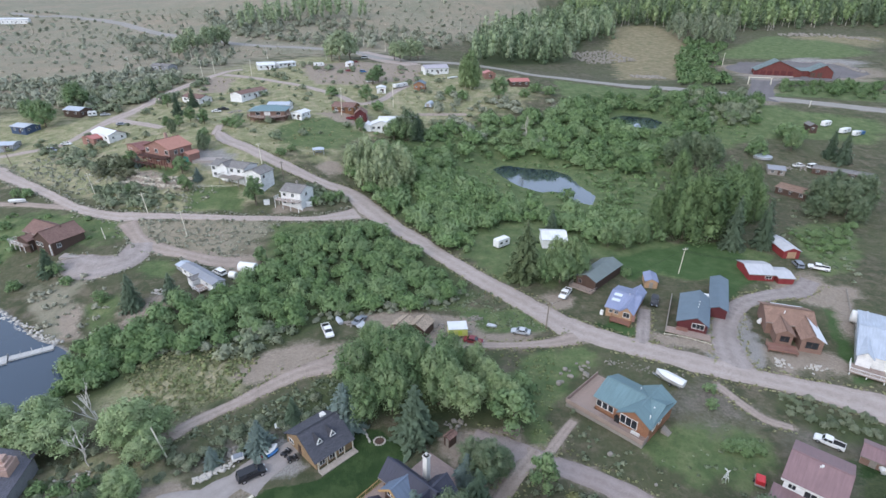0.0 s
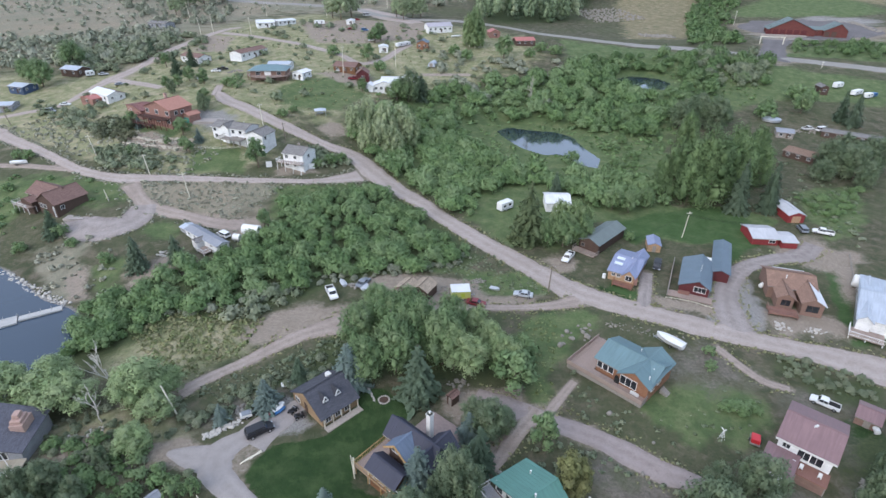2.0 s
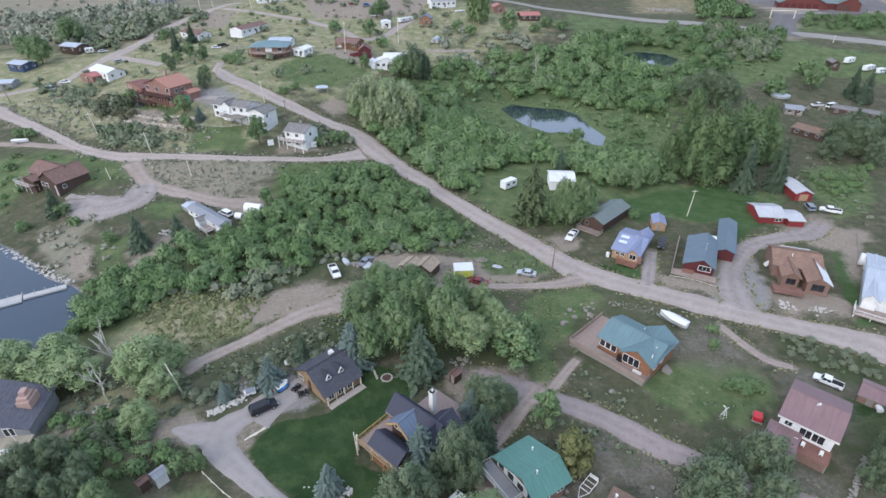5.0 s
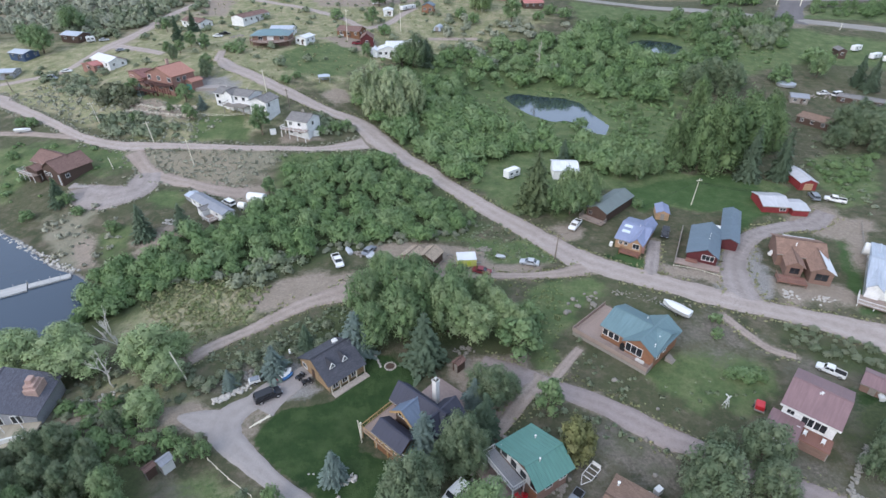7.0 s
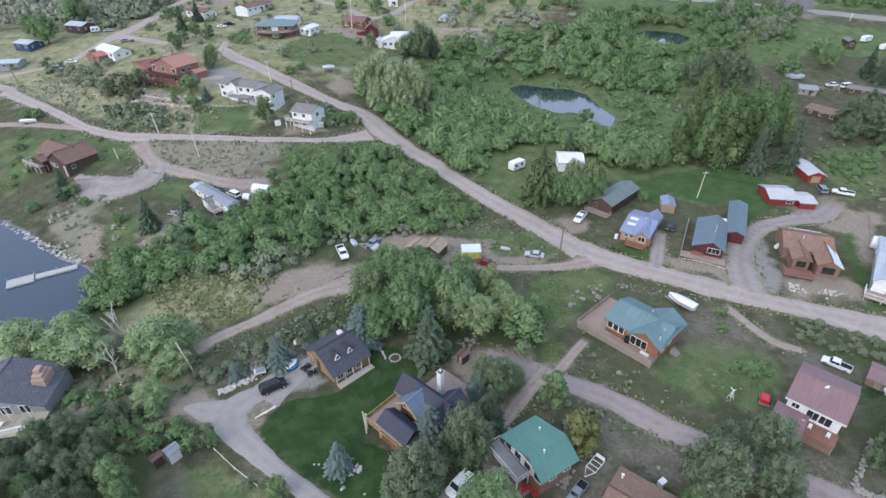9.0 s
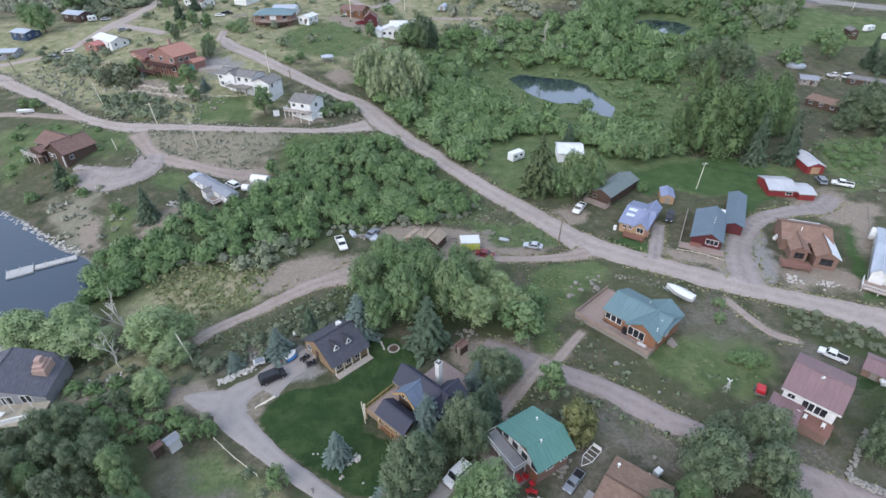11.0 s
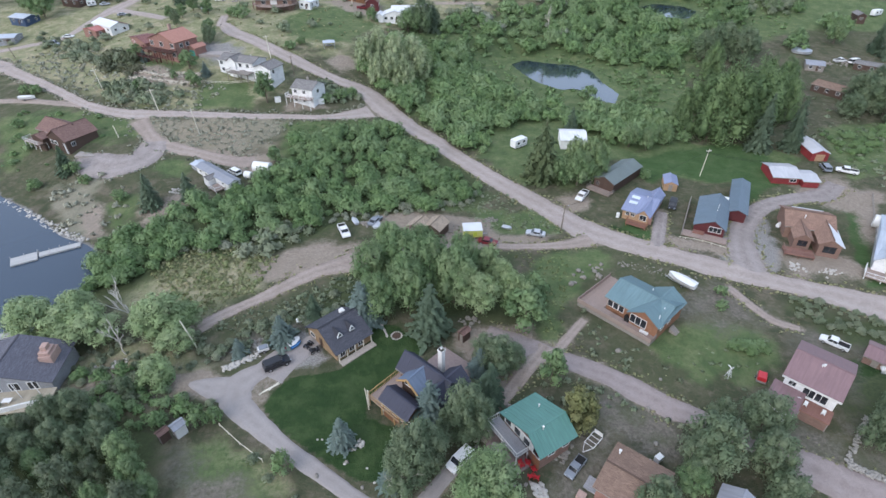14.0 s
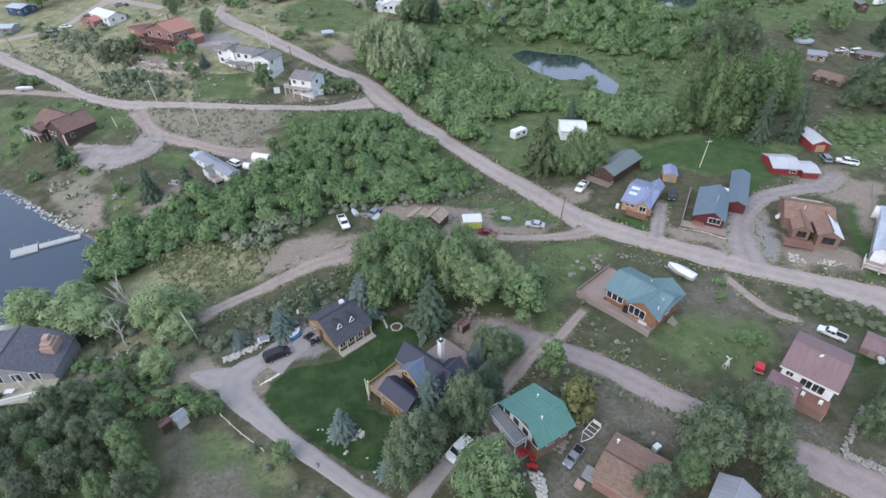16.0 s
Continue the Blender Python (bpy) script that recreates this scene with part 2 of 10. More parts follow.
    soil = m.mix(m.ramp(mid, [(0.45, (0, 0, 0)), (0.62, (0.7, 0.7, 0.7))]), soil, (0.085, 0.1, 0.055))
    # Darker olive ground, laid under groves, scrub and woods.
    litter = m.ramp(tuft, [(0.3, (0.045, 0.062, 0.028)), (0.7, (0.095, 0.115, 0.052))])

    worn = m.noise(0.55, 6, 0.75)
    field = m.mix(m.ramp(worn, [(0.52, (0, 0, 0)), (0.66, (0.7, 0.7, 0.7))]), field, (0.175, 0.147, 0.11))
    mown = m.ramp(mid, [(0.32, (0.042, 0.082, 0.026)), (0.5, (0.06, 0.108, 0.037)), (0.68, (0.088, 0.128, 0.055))])
    mown = m.mix(m.ramp(tuft, [(0.5, (0, 0, 0)), (0.72, (0.4, 0.4, 0.4))]), mown, (0.035, 0.066, 0.022))
    lush = m.mix(m.ramp(worn, [(0.52, (0, 0, 0)), (0.68, (0.45, 0.45, 0.45))]), lush, (0.165, 0.165, 0.09))
    soil = m.mix(m.ramp(worn, [(0.5, (0, 0, 0)), (0.64, (0.6, 0.6, 0.6))]), soil, (0.2, 0.175, 0.145))
    hay = m.mix(m.ramp(worn, [(0.52, (0, 0, 0)), (0.68, (0.6, 0.6, 0.6))]), hay, (0.27, 0.235, 0.165))

    def cover(name, sharp=0.5):
        # ragged edges: the cover's share is offset by tufts before it is cut
        a = m.maths("ADD", m.attr(name), m.maths("MULTIPLY", m.maths("SUBTRACT", tuft, 0.5), 0.9))
        a = m.maths("ADD", a, m.maths("MULTIPLY", m.maths("SUBTRACT", mid, 0.5), 0.5))
        return m.ramp(a, [(0.5 - sharp * 0.4, (0, 0, 0)), (0.5 + sharp * 0.4, (1, 1, 1))])

    c = m.mix(cover("hay", 0.7), field, hay)
    c = m.mix(cover("sage"), c, sage)
    c = m.mix(cover("straw"), c, straw)
    c = m.mix(cover("lush"), c, lush)
    c = m.mix(cover("mown", 0.5), c, mown)
    c = m.mix(cover("lawn", 0.3), c, lawn)
    c = m.mix(cover("soil", 0.7), c, soil)
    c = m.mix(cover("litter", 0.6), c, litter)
    c = m.mix(cover("gravel", 0.5), c, gravel)
    c = m.mix(cover("dirt", 0.6), c, dirt)
    c = m.mix(m.ramp(grit, [(0.35, (0.35, 0.35, 0.35)), (0.6, (0, 0, 0))]), c, (0.04, 0.045, 0.025))
    m.bump(m.maths("ADD", tuft, m.maths("MULTIPLY", grit, 0.4)), 0.7, 0.25)
    return m.done(c, 0.95, 0.0, 0.15)


def road_material(name, light, dark, track, stones=1.0):
    """Graded gravel: paler wheel tracks along the road, stones and damp patches."""
    m = Tree_of_nodes(name)
    uv = m.node("UVMap")
    sep = m.node("SeparateXYZ")
    m.link(uv.outputs[0], sep.inputs[0])
    across = m.maths("ABSOLUTE", m.maths("SUBTRACT", m.maths("ABSOLUTE", m.maths("SUBTRACT", sep.outputs[0], 0.5)), 0.2))
    lane = m.ramp(across, [(0.0, (1, 1, 1)), (0.16, (0, 0, 0))])
    mid, grit, big = m.noise(0.6, 5, 0.65), m.noise(9.0, 4, 0.7), m.noise(0.09, 3, 0.5)
    c = m.ramp(mid, [(0.3, dark), (0.65, light)])
    c = m.mix(m.mix(0.55, (0, 0, 0), lane), c, track)
    c = m.mix(m.ramp(big, [(0.45, (0, 0, 0)), (0.7, (0.5, 0.5, 0.5))]), c, dark)
    c = m.mix(m.ramp(grit, [(0.3, (0.45, 0.45, 0.45)), (0.55, (0, 0, 0))]), c, tint(dark, 0.6))
    stony = m.noise(2.6, 5, 0.75)
    c = m.mix(m.ramp(stony, [(0.34, (0.6 * stones,) * 3), (0.46, (0, 0, 0))]), c, tint(dark, 0.68))
    c = m.mix(m.ramp(stony, [(0.58, (0, 0, 0)), (0.7, (0.55 * stones,) * 3)]), c, tint(track, 1.18))
    m.bump(m.maths("ADD", mid, m.maths("MULTIPLY", grit, 0.6)), 0.5, 0.06)
    return m.done(c, 0.95, 0.0, 0.15)


def water_material(name, bend, depth):
    m = Tree_of_nodes(name)
    rip = m.noise(1.6, 3, 0.6, m.coords((1.0, 2.2, 1.0)))
    m.bump(rip, 0.06, 0.04)
    m.bsdf.inputs["IOR"].default_value = bend
    return m.done(depth, 0.05, 0.0, 0.5)


def glass_material():
    m = Tree_of_nodes("window_glass")
    return m.done(m.ramp(m.noise(0.8, 2, 0.5), [(0.3, (0.012, 0.014, 0.017)), (0.7, (0.035, 0.04, 0.047))]), 0.08, 0.0, 0.6)


M_ground = ground_material()
M_road = road_material("gravel_road", (0.393, 0.335, 0.302), (0.291, 0.245, 0.217), (0.454, 0.395, 0.360))
M_packed = road_material("packed_earth_road", (0.332, 0.278, 0.260), (0.245, 0.202, 0.187), (0.367, 0.312, 0.292), 0.6)
M_greygravel = road_material("grey_gravel", (0.337, 0.295, 0.276), (0.219, 0.190, 0.175), (0.377, 0.335, 0.313))
M_lane = road_material("dirt_lane", (0.357, 0.295, 0.254), (0.240, 0.195, 0.164), (0.413, 0.350, 0.307))
M_drive = road_material("worn_asphalt_drive", (0.34, 0.308, 0.29), (0.275, 0.248, 0.235), (0.365, 0.332, 0.312), 0.25)
M_highway = road_material("weathered_asphalt", (0.3, 0.285, 0.262), (0.235, 0.222, 0.205), (0.33, 0.315, 0.29))
M_lot = road_material("grey_asphalt", (0.17, 0.158, 0.158), (0.13, 0.12, 0.12), (0.19, 0.176, 0.175))
M_water = water_material("still_pond_water", 2.3, (0.03, 0.045, 0.055))
M_lake = water_material("rippled_lake_water", 1.55, (0.025, 0.043, 0.068))
M_glass = glass_material()
M_willow = foliage("willow_leaves", (0.115, 0.195, 0.08), (0.265, 0.39, 0.16), (0.28, 0.365, 0.19))
M_cotton = foliage("cottonwood_leaves", (0.1, 0.172, 0.078), (0.255, 0.372, 0.16), (0.29, 0.355, 0.19))
M_poplar = foliage("silvery_poplar_leaves", (0.115, 0.188, 0.083), (0.319, 0.425, 0.181), (0.35, 0.406, 0.219))
M_darkleaf = foliage("dark_cottonwood_leaves", (0.09, 0.138, 0.075), (0.215, 0.285, 0.155), (0.24, 0.28, 0.175))
M_lightleaf = foliage("light_green_leaves", (0.205, 0.295, 0.13), (0.4, 0.51, 0.25), (0.4, 0.46, 0.27))
# Grey-green brush, its colour lifted to stand in for haze on the hill.
M_greybrush = foliage("grey_brush_leaves", (0.253, 0.276, 0.201), (0.38, 0.408, 0.299), (0.414, 0.425, 0.328))
M_deepscrub = foliage("deep_scrub_leaves", (0.062, 0.082, 0.042), (0.145, 0.168, 0.092), (0.175, 0.175, 0.11))
M_oakbrush = foliage("scrub_leaves", (0.165, 0.21, 0.13), (0.29, 0.34, 0.21), (0.33, 0.345, 0.24))
M_spruce = foliage("spruce_needles", (0.073, 0.116, 0.073), (0.163, 0.224, 0.138), (0.176, 0.224, 0.15))
M_bluespruce = foliage("blue_spruce_needles", (0.1, 0.147, 0.128), (0.242, 0.314, 0.275), (0.271, 0.328, 0.294))
M_olivespruce = foliage("olive_spruce_needles", (0.086, 0.127, 0.057), (0.196, 0.241, 0.115), (0.207, 0.241, 0.138))
M_oliveleaf = foliage("olive_leaves", (0.12, 0.135, 0.05), (0.25, 0.27, 0.11), (0.29, 0.28, 0.13))
M_sage = foliage("sagebrush_leaves", (0.32, 0.33, 0.25), (0.45, 0.455, 0.36), (0.47, 0.45, 0.35))
M_palesage = foliage("pale_sage_leaves", (0.34, 0.33, 0.25), (0.48, 0.46, 0.36), (0.5, 0.46, 0.36))
M_hayleaf = foliage("dry_grass_blades", (0.26, 0.28, 0.14), (0.39, 0.4, 0.215), (0.45, 0.41, 0.25))
M_fieldgrass = foliage("green_grass_blades", (0.2, 0.25, 0.11), (0.33, 0.39, 0.17), (0.38, 0.38, 0.2))
M_farwillow = foliage("fresh_willow_leaves", (0.09, 0.155, 0.064), (0.21, 0.32, 0.13), (0.23, 0.31, 0.152))
# Pale leaves of far trees, with distance haze worked into the colour.
M_aspen = foliage("aspen_leaves", (0.18, 0.252, 0.138), (0.396, 0.492, 0.27), (0.444, 0.48, 0.324))
M_plume = foliage("pale_willow_leaves", (0.22, 0.28, 0.14), (0.42, 0.5, 0.27), (0.46, 0.5, 0.32))
M_bigwillow = foliage("billowing_willow_leaves", (0.05, 0.09, 0.04), (0.175, 0.265, 0.105), (0.28, 0.375, 0.17))
M_dullwillow = foliage("dull_willow_leaves", (0.1, 0.14, 0.078), (0.205, 0.255, 0.145), (0.23, 0.255, 0.17))
M_bark = plain("grey_brown_bark", (0.16, 0.125, 0.095), 0.9, var=0.4, scale=3, bump=0.6)
M_palebark = plain("pale_aspen_bark", (0.5, 0.47, 0.4), 0.85, var=0.3, scale=3, bump=0.4)
M_rock = plain("granite_boulder", (0.29, 0.265, 0.23), 0.9, var=0.4, scale=2.0, bump=0.7)
M_palerock = plain("pale_limestone", (0.5, 0.47, 0.425), 0.9, var=0.35, scale=2.5, bump=0.6)
M_deadwood = plain("bleached_dead_wood", (0.6, 0.57, 0.52), 0.9, var=0.25, scale=3)
M_darkstone = plain("dark_dry_stone", (0.34, 0.32, 0.285), 0.9, var=0.4, scale=3, bump=0.7)
M_tanrock = plain("pale_tan_ashlar", (0.56, 0.5, 0.41), 0.9, var=0.3, scale=2.5, bump=0.6)
M_pole = plain("weathered_pole_wood", (0.22, 0.18, 0.14), 0.9, var=0.3, scale=3)
M_palepole = plain("pale_peeled_log", (0.72, 0.67, 0.55), 0.85, var=0.25, scale=3)
# ---------------------------------------------------------------- building helpers
def mesh_of(name, verts, faces, mats, smooth_shade=False):
    me = bpy.data.meshes.new(name)
    me.from_pydata([tuple(v) for v in verts], [], [tuple(f) for f in faces])
    for m_ in mats if isinstance(mats, (list, tuple)) else [mats]:
        me.materials.append(m_)
    if smooth_shade:
        me.polygons.foreach_set("use_smooth", [True] * len(me.polygons))
    me.update()
    return me


def quads_mesh(name, verts, faces, mat, tone=None, normals=None):
    """A large mesh from arrays: verts n x 3, faces k x 4 or k x 3; normals: one a vertex, for soft foliage."""
    me = bpy.data.meshes.new(name)
    n = faces.shape[1]
    me.vertices.add(len(verts))
    me.vertices.foreach_set("co", np.ascontiguousarray(verts, np.float32).ravel())
    me.loops.add(faces.size)
    me.loops.foreach_set("vertex_index", np.ascontiguousarray(faces, np.int32).ravel())
    me.polygons.add(len(faces))
    me.polygons.foreach_set("loop_start", np.arange(0, faces.size, n, dtype=np.int32))
    me.update(calc_edges=True)
    me.materials.append(mat)
    if tone is not None:
        me.attributes.new("tone", "FLOAT", "POINT").data.foreach_set("value", np.ascontiguousarray(tone, np.float32))
    if normals is not None:
        me.polygons.foreach_set("use_smooth", np.ones(len(faces), bool))
        me.normals_split_custom_set_from_vertices(normals.tolist())
    return me


def z_at(x, y):
    return float(land(x, y))


# ---------------------------------------------------------------- roads
def polyline(points, step):
    """Points at even steps along a smooth curve through the given ones."""
    p = np.array([points[0]] + list(points) + [points[-1]], float)
    out = []
    for i in range(1, len(p) - 2):
        n = max(2, int(np.hypot(*(p[i + 1] - p[i])) / step))
        for k in range(n):
            t = k / n
            out.append(0.5 * (2 * p[i] + (p[i + 1] - p[i - 1]) * t + (2 * p[i - 1] - 5 * p[i] + 4 * p[i + 1] - p[i + 2]) * t * t
                              + (3 * p[i] - p[i - 1] - 3 * p[i + 1] + p[i + 2]) * t ** 3))
    out.append(p[-2])
    return np.array(out)


ROADS = []


def lay(*spec):
    """name, material, label, lift, points, half widths"""
    *first, half = spec
    ROADS.append((*first, [w * SIZE for w in half]))


lay("main_road", M_road, "graded pale gravel village road", 0.06,
     [(93.47, 78.07), (87.41, 82.17), (77.82, 87.23), (67.93, 91.27), (57.49, 95.75), (46.86, 101.77), (39.84, 106.08), (32.80, 111.12), (27.61, 117.70), (20.02, 127.66), (13.09, 135.71), (6.29, 144.78), (0.38, 153.31), (-5.61, 162.64), (-13.52, 171.88), (-23.20, 183.66), (-31.30, 193.44), (-42.40, 198.93), (-52.35, 204.97), (-66.59, 214.21), (-77.42, 222.22), (-88.88, 230.34), (-96.10, 240.56), (-96.96, 239.23), (-99.53, 252.45)],
     [4.6, 4.0, 2.4, 2.5, 2.9, 2.7, 3.2, 3.5, 2.8, 2.9, 2.6, 2.5, 2.3, 2.7, 2.9, 3.9, 2.8, 2.0, 2.2, 2.5, 2.5, 2.7, 1.9, 1.8, 1.3])
lay("cross_road", M_road, "narrow pale gravel cross road", 0.075,
     [(-27.26, 179.53), (-37.06, 173.84), (-46.01, 171.11), (-64.53, 170.03), (-74.06, 170.47), (-93.07, 170.84), (-104.05, 170.83), (-113.85, 173.29), (-126.78, 179.41), (-144.66, 192.82), (-163.20, 205.38), (-180.18, 218.18), (-182.82, 221.43), (-232.00, 249.49)],
     [3.4, 1.5, 1.2, 1.4, 1.4, 1.6, 2.5, 1.8, 1.5, 1.5, 2.0, 2.6, 1.8, 1.8])
lay("side_lane", M_lane, "dirt lane to the trailer and brown house", 0.065,
     [(-101.75, 166.66), (-95.67, 159.29), (-89.42, 153.39), (-76.66, 148.39), (-66.49, 144.65), (-58.16, 143.43)],
     [2.5, 1.8, 2.4, 1.9, 2.1, 2.3])
lay("house_drive", M_greygravel, "pale dirt drive beside the brown house", 0.085,
     [(-91.50, 154.48), (-91.14, 145.12), (-97.81, 141.21), (-107.12, 143.56), (-111.87, 143.30)],
     [3.4, 4.1, 5.0, 3.7, 1.5])
lay("shore_track", M_lane, "faint dirt track toward the shore", 0.055,
     [(-124.42, 177.69), (-137.80, 181.77), (-149.26, 185.24), (-169.91, 187.91)], [1.3, 1.2, 1.2, 1.2])
lay("back_lane", M_lane, "dirt lane through dry grass", 0.07,
     [(34.12, 106.16), (27.69, 104.03), (20.92, 103.18), (14.28, 102.96), (7.69, 103.25), (-0.28, 102.43), (-8.09, 100.64), (-14.42, 98.73), (-21.29, 96.30), (-28.59, 92.85), (-33.63, 88.80), (-38.34, 84.34), (-42.11, 81.31), (-45.59, 78.22), (-48.32, 75.16)],
     [2.3, 1.4, 1.0, 0.9, 1.0, 1.2, 1.3, 2.2, 2.8, 1.8, 1.5, 1.3, 1.2, 1.3, 1.5])
lay("lower_road", M_packed, "lower gravel road past the green roofs", 0.06,
     [(61.72, 40.77), (54.93, 45.27), (50.45, 48.71), (45.13, 52.17), (40.45, 55.42), (36.50, 57.18), (32.72, 60.03), (28.76, 63.19), (23.52, 66.28), (17.93, 69.06), (12.55, 71.81), (7.16, 74.56)],
     [3.5, 2.5, 2.1, 1.5, 1.5, 2.0, 2.0, 1.9, 1.8, 1.8, 2.1, 1.8])
lay("cabin_drive", M_lane, "packed dirt drive beside the cabin", 0.07,
     [(18.27, 70.90), (14.59, 66.44), (11.09, 61.52), (8.37, 57.65)], [1.4, 1.2, 1.0, 0.8])
lay("deck_path", M_lane, "worn dirt path to the deck", 0.05,
     [(20.27, 70.30), (23.96, 75.05), (26.54, 78.21)], [0.8, 0.8, 0.7])
lay("paved_drive", M_drive, "pale worn driveway with grass verge", 0.06,
     [(-28.88, 67.09), (-33.83, 64.06), (-36.09, 61.09), (-35.53, 58.03), (-33.17, 55.55), (-29.31, 52.45), (-25.26, 49.32), (-21.09, 46.55), (-16.43, 43.50), (-11.96, 40.54), (-5.25, 37.08), (0.77, 33.20)],
     [1.4, 1.9, 2.5, 2.2, 1.85, 1.45, 1.2, 1.1, 1.05, 1.05, 1.05, 1.05])
lay("parking_path", M_drive, "narrow grey path to the parked car", 0.055, [(-4.44, 38.94), (-3.19, 40.92), (-1.39, 43.35), (0.67, 46.10)], [1.2, 1.1, 1.0, 0.9])
lay("cabin_apron", M_drive, "pale worn apron before the cabin", 0.05, [(-31.95, 63.42), (-29.54, 67.77), (-26.95, 70.07), (-25.34, 70.96)], [3.0, 2.6, 2.0, 0.6])
lay("drive_spur", M_drive, "pale worn turning place", 0.05, [(-33.85, 59.85), (-38.89, 60.50), (-42.53, 61.16), (-44.56, 61.37)], [3.0, 2.2, 1.2, 0.3])
lay("gravel_loop", M_greygravel, "gravel loop drive", 0.05,
     [(66.33, 92.79), (67.64, 100.98), (71.95, 110.91), (81.25, 120.99), (92.06, 126.20), (100.74, 128.21), (108.48, 134.36)],
     [3.2, 2.6, 2.2, 2.0, 2.0, 2.6, 2.0])
lay("two_track", M_greygravel, "two-track gravel drive", 0.05, [(47.58, 100.60), (50.99, 109.42), (54.62, 118.73)], [1.7, 1.3, 1.3])
lay("bank_track", M_lane, "eroded dirt bank track", 0.05, [(59.00, 88.44), (61.31, 82.78), (63.84, 78.42), (67.71, 76.25)], [0.8, 0.9, 0.8, 0.7])
lay("upper_lane", M_road, "upper gravel lane on the hill", 0.06,
     [(-206.50, 232.99), (-186.32, 240.42), (-172.11, 246.94), (-168.25, 268.90), (-165.02, 281.94), (-159.74, 302.13), (-156.30, 327.13), (-148.32, 359.29), (-137.40, 383.58), (-130.89, 387.26)],
     [1.6, 1.6, 1.8, 2.2, 3.6, 2.6, 2.4, 2.4, 2.2, 2.0])
lay("hill_lane", M_road, "gravel lane between trailers", 0.07,
     [(-137.84, 371.27), (-120.92, 364.39), (-95.48, 350.07), (-70.71, 331.47), (-53.24, 315.74), (-41.51, 301.38), (-30.22, 310.39), (-23.35, 328.01), (-16.62, 342.71)],
     [1.8, 1.8, 1.8, 1.8, 1.8, 2.2, 1.8, 1.8, 1.8])
lay("link_lane", M_road, "short gravel link lane", 0.055, [(-161.79, 279.62), (-145.78, 269.62), (-128.62, 256.76)], [2.6, 1.8, 1.6])
lay("field_lane", M_lane, "faint lane past the white house", 0.05, [(-7.58, 294.55), (6.31, 299.04), (18.36, 302.58)], [1.3, 1.3, 1.2])
lay("highway", M_highway, "grey asphalt highway with gravel shoulders", 0.09,
     [(-569.94, 796.18), (-515.94, 769.87), (-470.10, 766.36), (-350.01, 671.29), (-240.17, 560.23), (-187.63, 517.90), (-148.70, 504.35), (-112.85, 498.32), (-71.92, 485.58), (-39.68, 444.32), (-12.66, 426.74), (12.92, 425.85), (41.94, 416.02), (68.34, 396.83), (106.59, 387.42), (163.32, 369.84), (206.93, 350.70), (239.75, 338.47), (272.45, 325.35), (355.31, 293.06)],
     [4.5, 4.5, 4.5, 4.3, 4.2, 4.2, 4.2, 4.2, 4.2, 4.2, 4.2, 4.2, 4.2, 4.2, 4.2, 4.2, 4.2, 4.2, 4.2, 4.2])
lay("fork_road", M_road, "wide pale gravel yard entrance", 0.08, [(-61.45, 478.33), (-34.88, 439.21), (-14.27, 410.66)], [6.0, 9.0, 5.0])
lay("hall_lot", M_lot, "dark asphalt lot round the hall", 0.07, [(242.69, 448.79), (260.86, 451.43), (291.85, 442.24), (315.26, 429.94), (323.50, 417.76)], [6.0, 24.0, 30.0, 26.0, 8.0])
lay("hall_drive", M_lot, "grey asphalt drive to the hall", 0.1, [(205.11, 343.83), (216.39, 362.11), (228.55, 382.47), (245.31, 408.06)], [9.0, 6.5, 6.0, 8.0])


def dist_to_line(x, y, pts):
    best = np.full(np.shape(x), 1e9)
    for (ax, ay), (bx, by) in zip(pts[:-1], pts[1:]):
        dx, dy = bx - ax, by - ay
        t = np.clip(((x - ax) * dx + (y - ay) * dy) / (dx * dx + dy * dy + 1e-9), 0, 1)
        best = np.minimum(best, np.hypot(x - ax - t * dx, y - ay - t * dy))
    return best


def past_edge(x, y, pts, half):
    """Distance beyond the edge of a road whose half widths change along it."""
    best = np.full(np.shape(x), 1e9)
    line = polyline(pts, 3.0)
    marks = np.array([np.argmin(np.hypot(*(line - np.array(p)).T)) for p in pts], float)
    w = np.interp(np.arange(len(line)), marks, half)
    for k in range(len(line) - 1):
        (ax, ay), (bx, by) = line[k], line[k + 1]
        dx, dy = bx - ax, by - ay
        t = np.clip(((x - ax) * dx + (y - ay) * dy) / (dx * dx + dy * dy + 1e-9), 0, 1)
        best = np.minimum(best, np.hypot(x - ax - t * dx, y - ay - t * dy) - w[k] - (w[k + 1] - w[k]) * t)
    return best


# ---------------------------------------------------------------- ground cover: cover, softness in metres, outline
REGIONS = []


def region(*spec):
    REGIONS.append(spec)


region("lawn", 1.0, [(-31.98, 58.41), (-28.81, 62.82), (-23.14, 64.19), (-19.36, 65.56), (-15.07, 71.89), (-13.97, 76.42), (-10.10, 76.43), (-3.31, 70.52), (-13.45, 58.67), (-13.02, 55.21), (-4.56, 52.06), (-0.06, 47.05), (-7.44, 43.32), (-14.14, 44.15), (-21.24, 48.26), (-28.07, 52.77)])
region("lush", 2.5, [(-54.36, 166.63), (-29.41, 173.32), (-17.65, 169.66), (9.00, 131.18), (11.86, 126.75), (5.51, 119.27), (-14.81, 117.13), (-32.60, 111.81), (-47.51, 101.02), (-59.76, 98.34), (-66.22, 114.59), (-49.09, 143.95)])
region("lush", 3.0, [(-33.10, 223.02), (-19.29, 190.76), (9.88, 150.02), (17.28, 136.13), (32.50, 131.30), (45.36, 146.72), (69.17, 157.19), (90.21, 207.19), (114.94, 250.88), (152.72, 285.89), (115.74, 335.10), (30.54, 291.28), (-14.22, 262.90)])
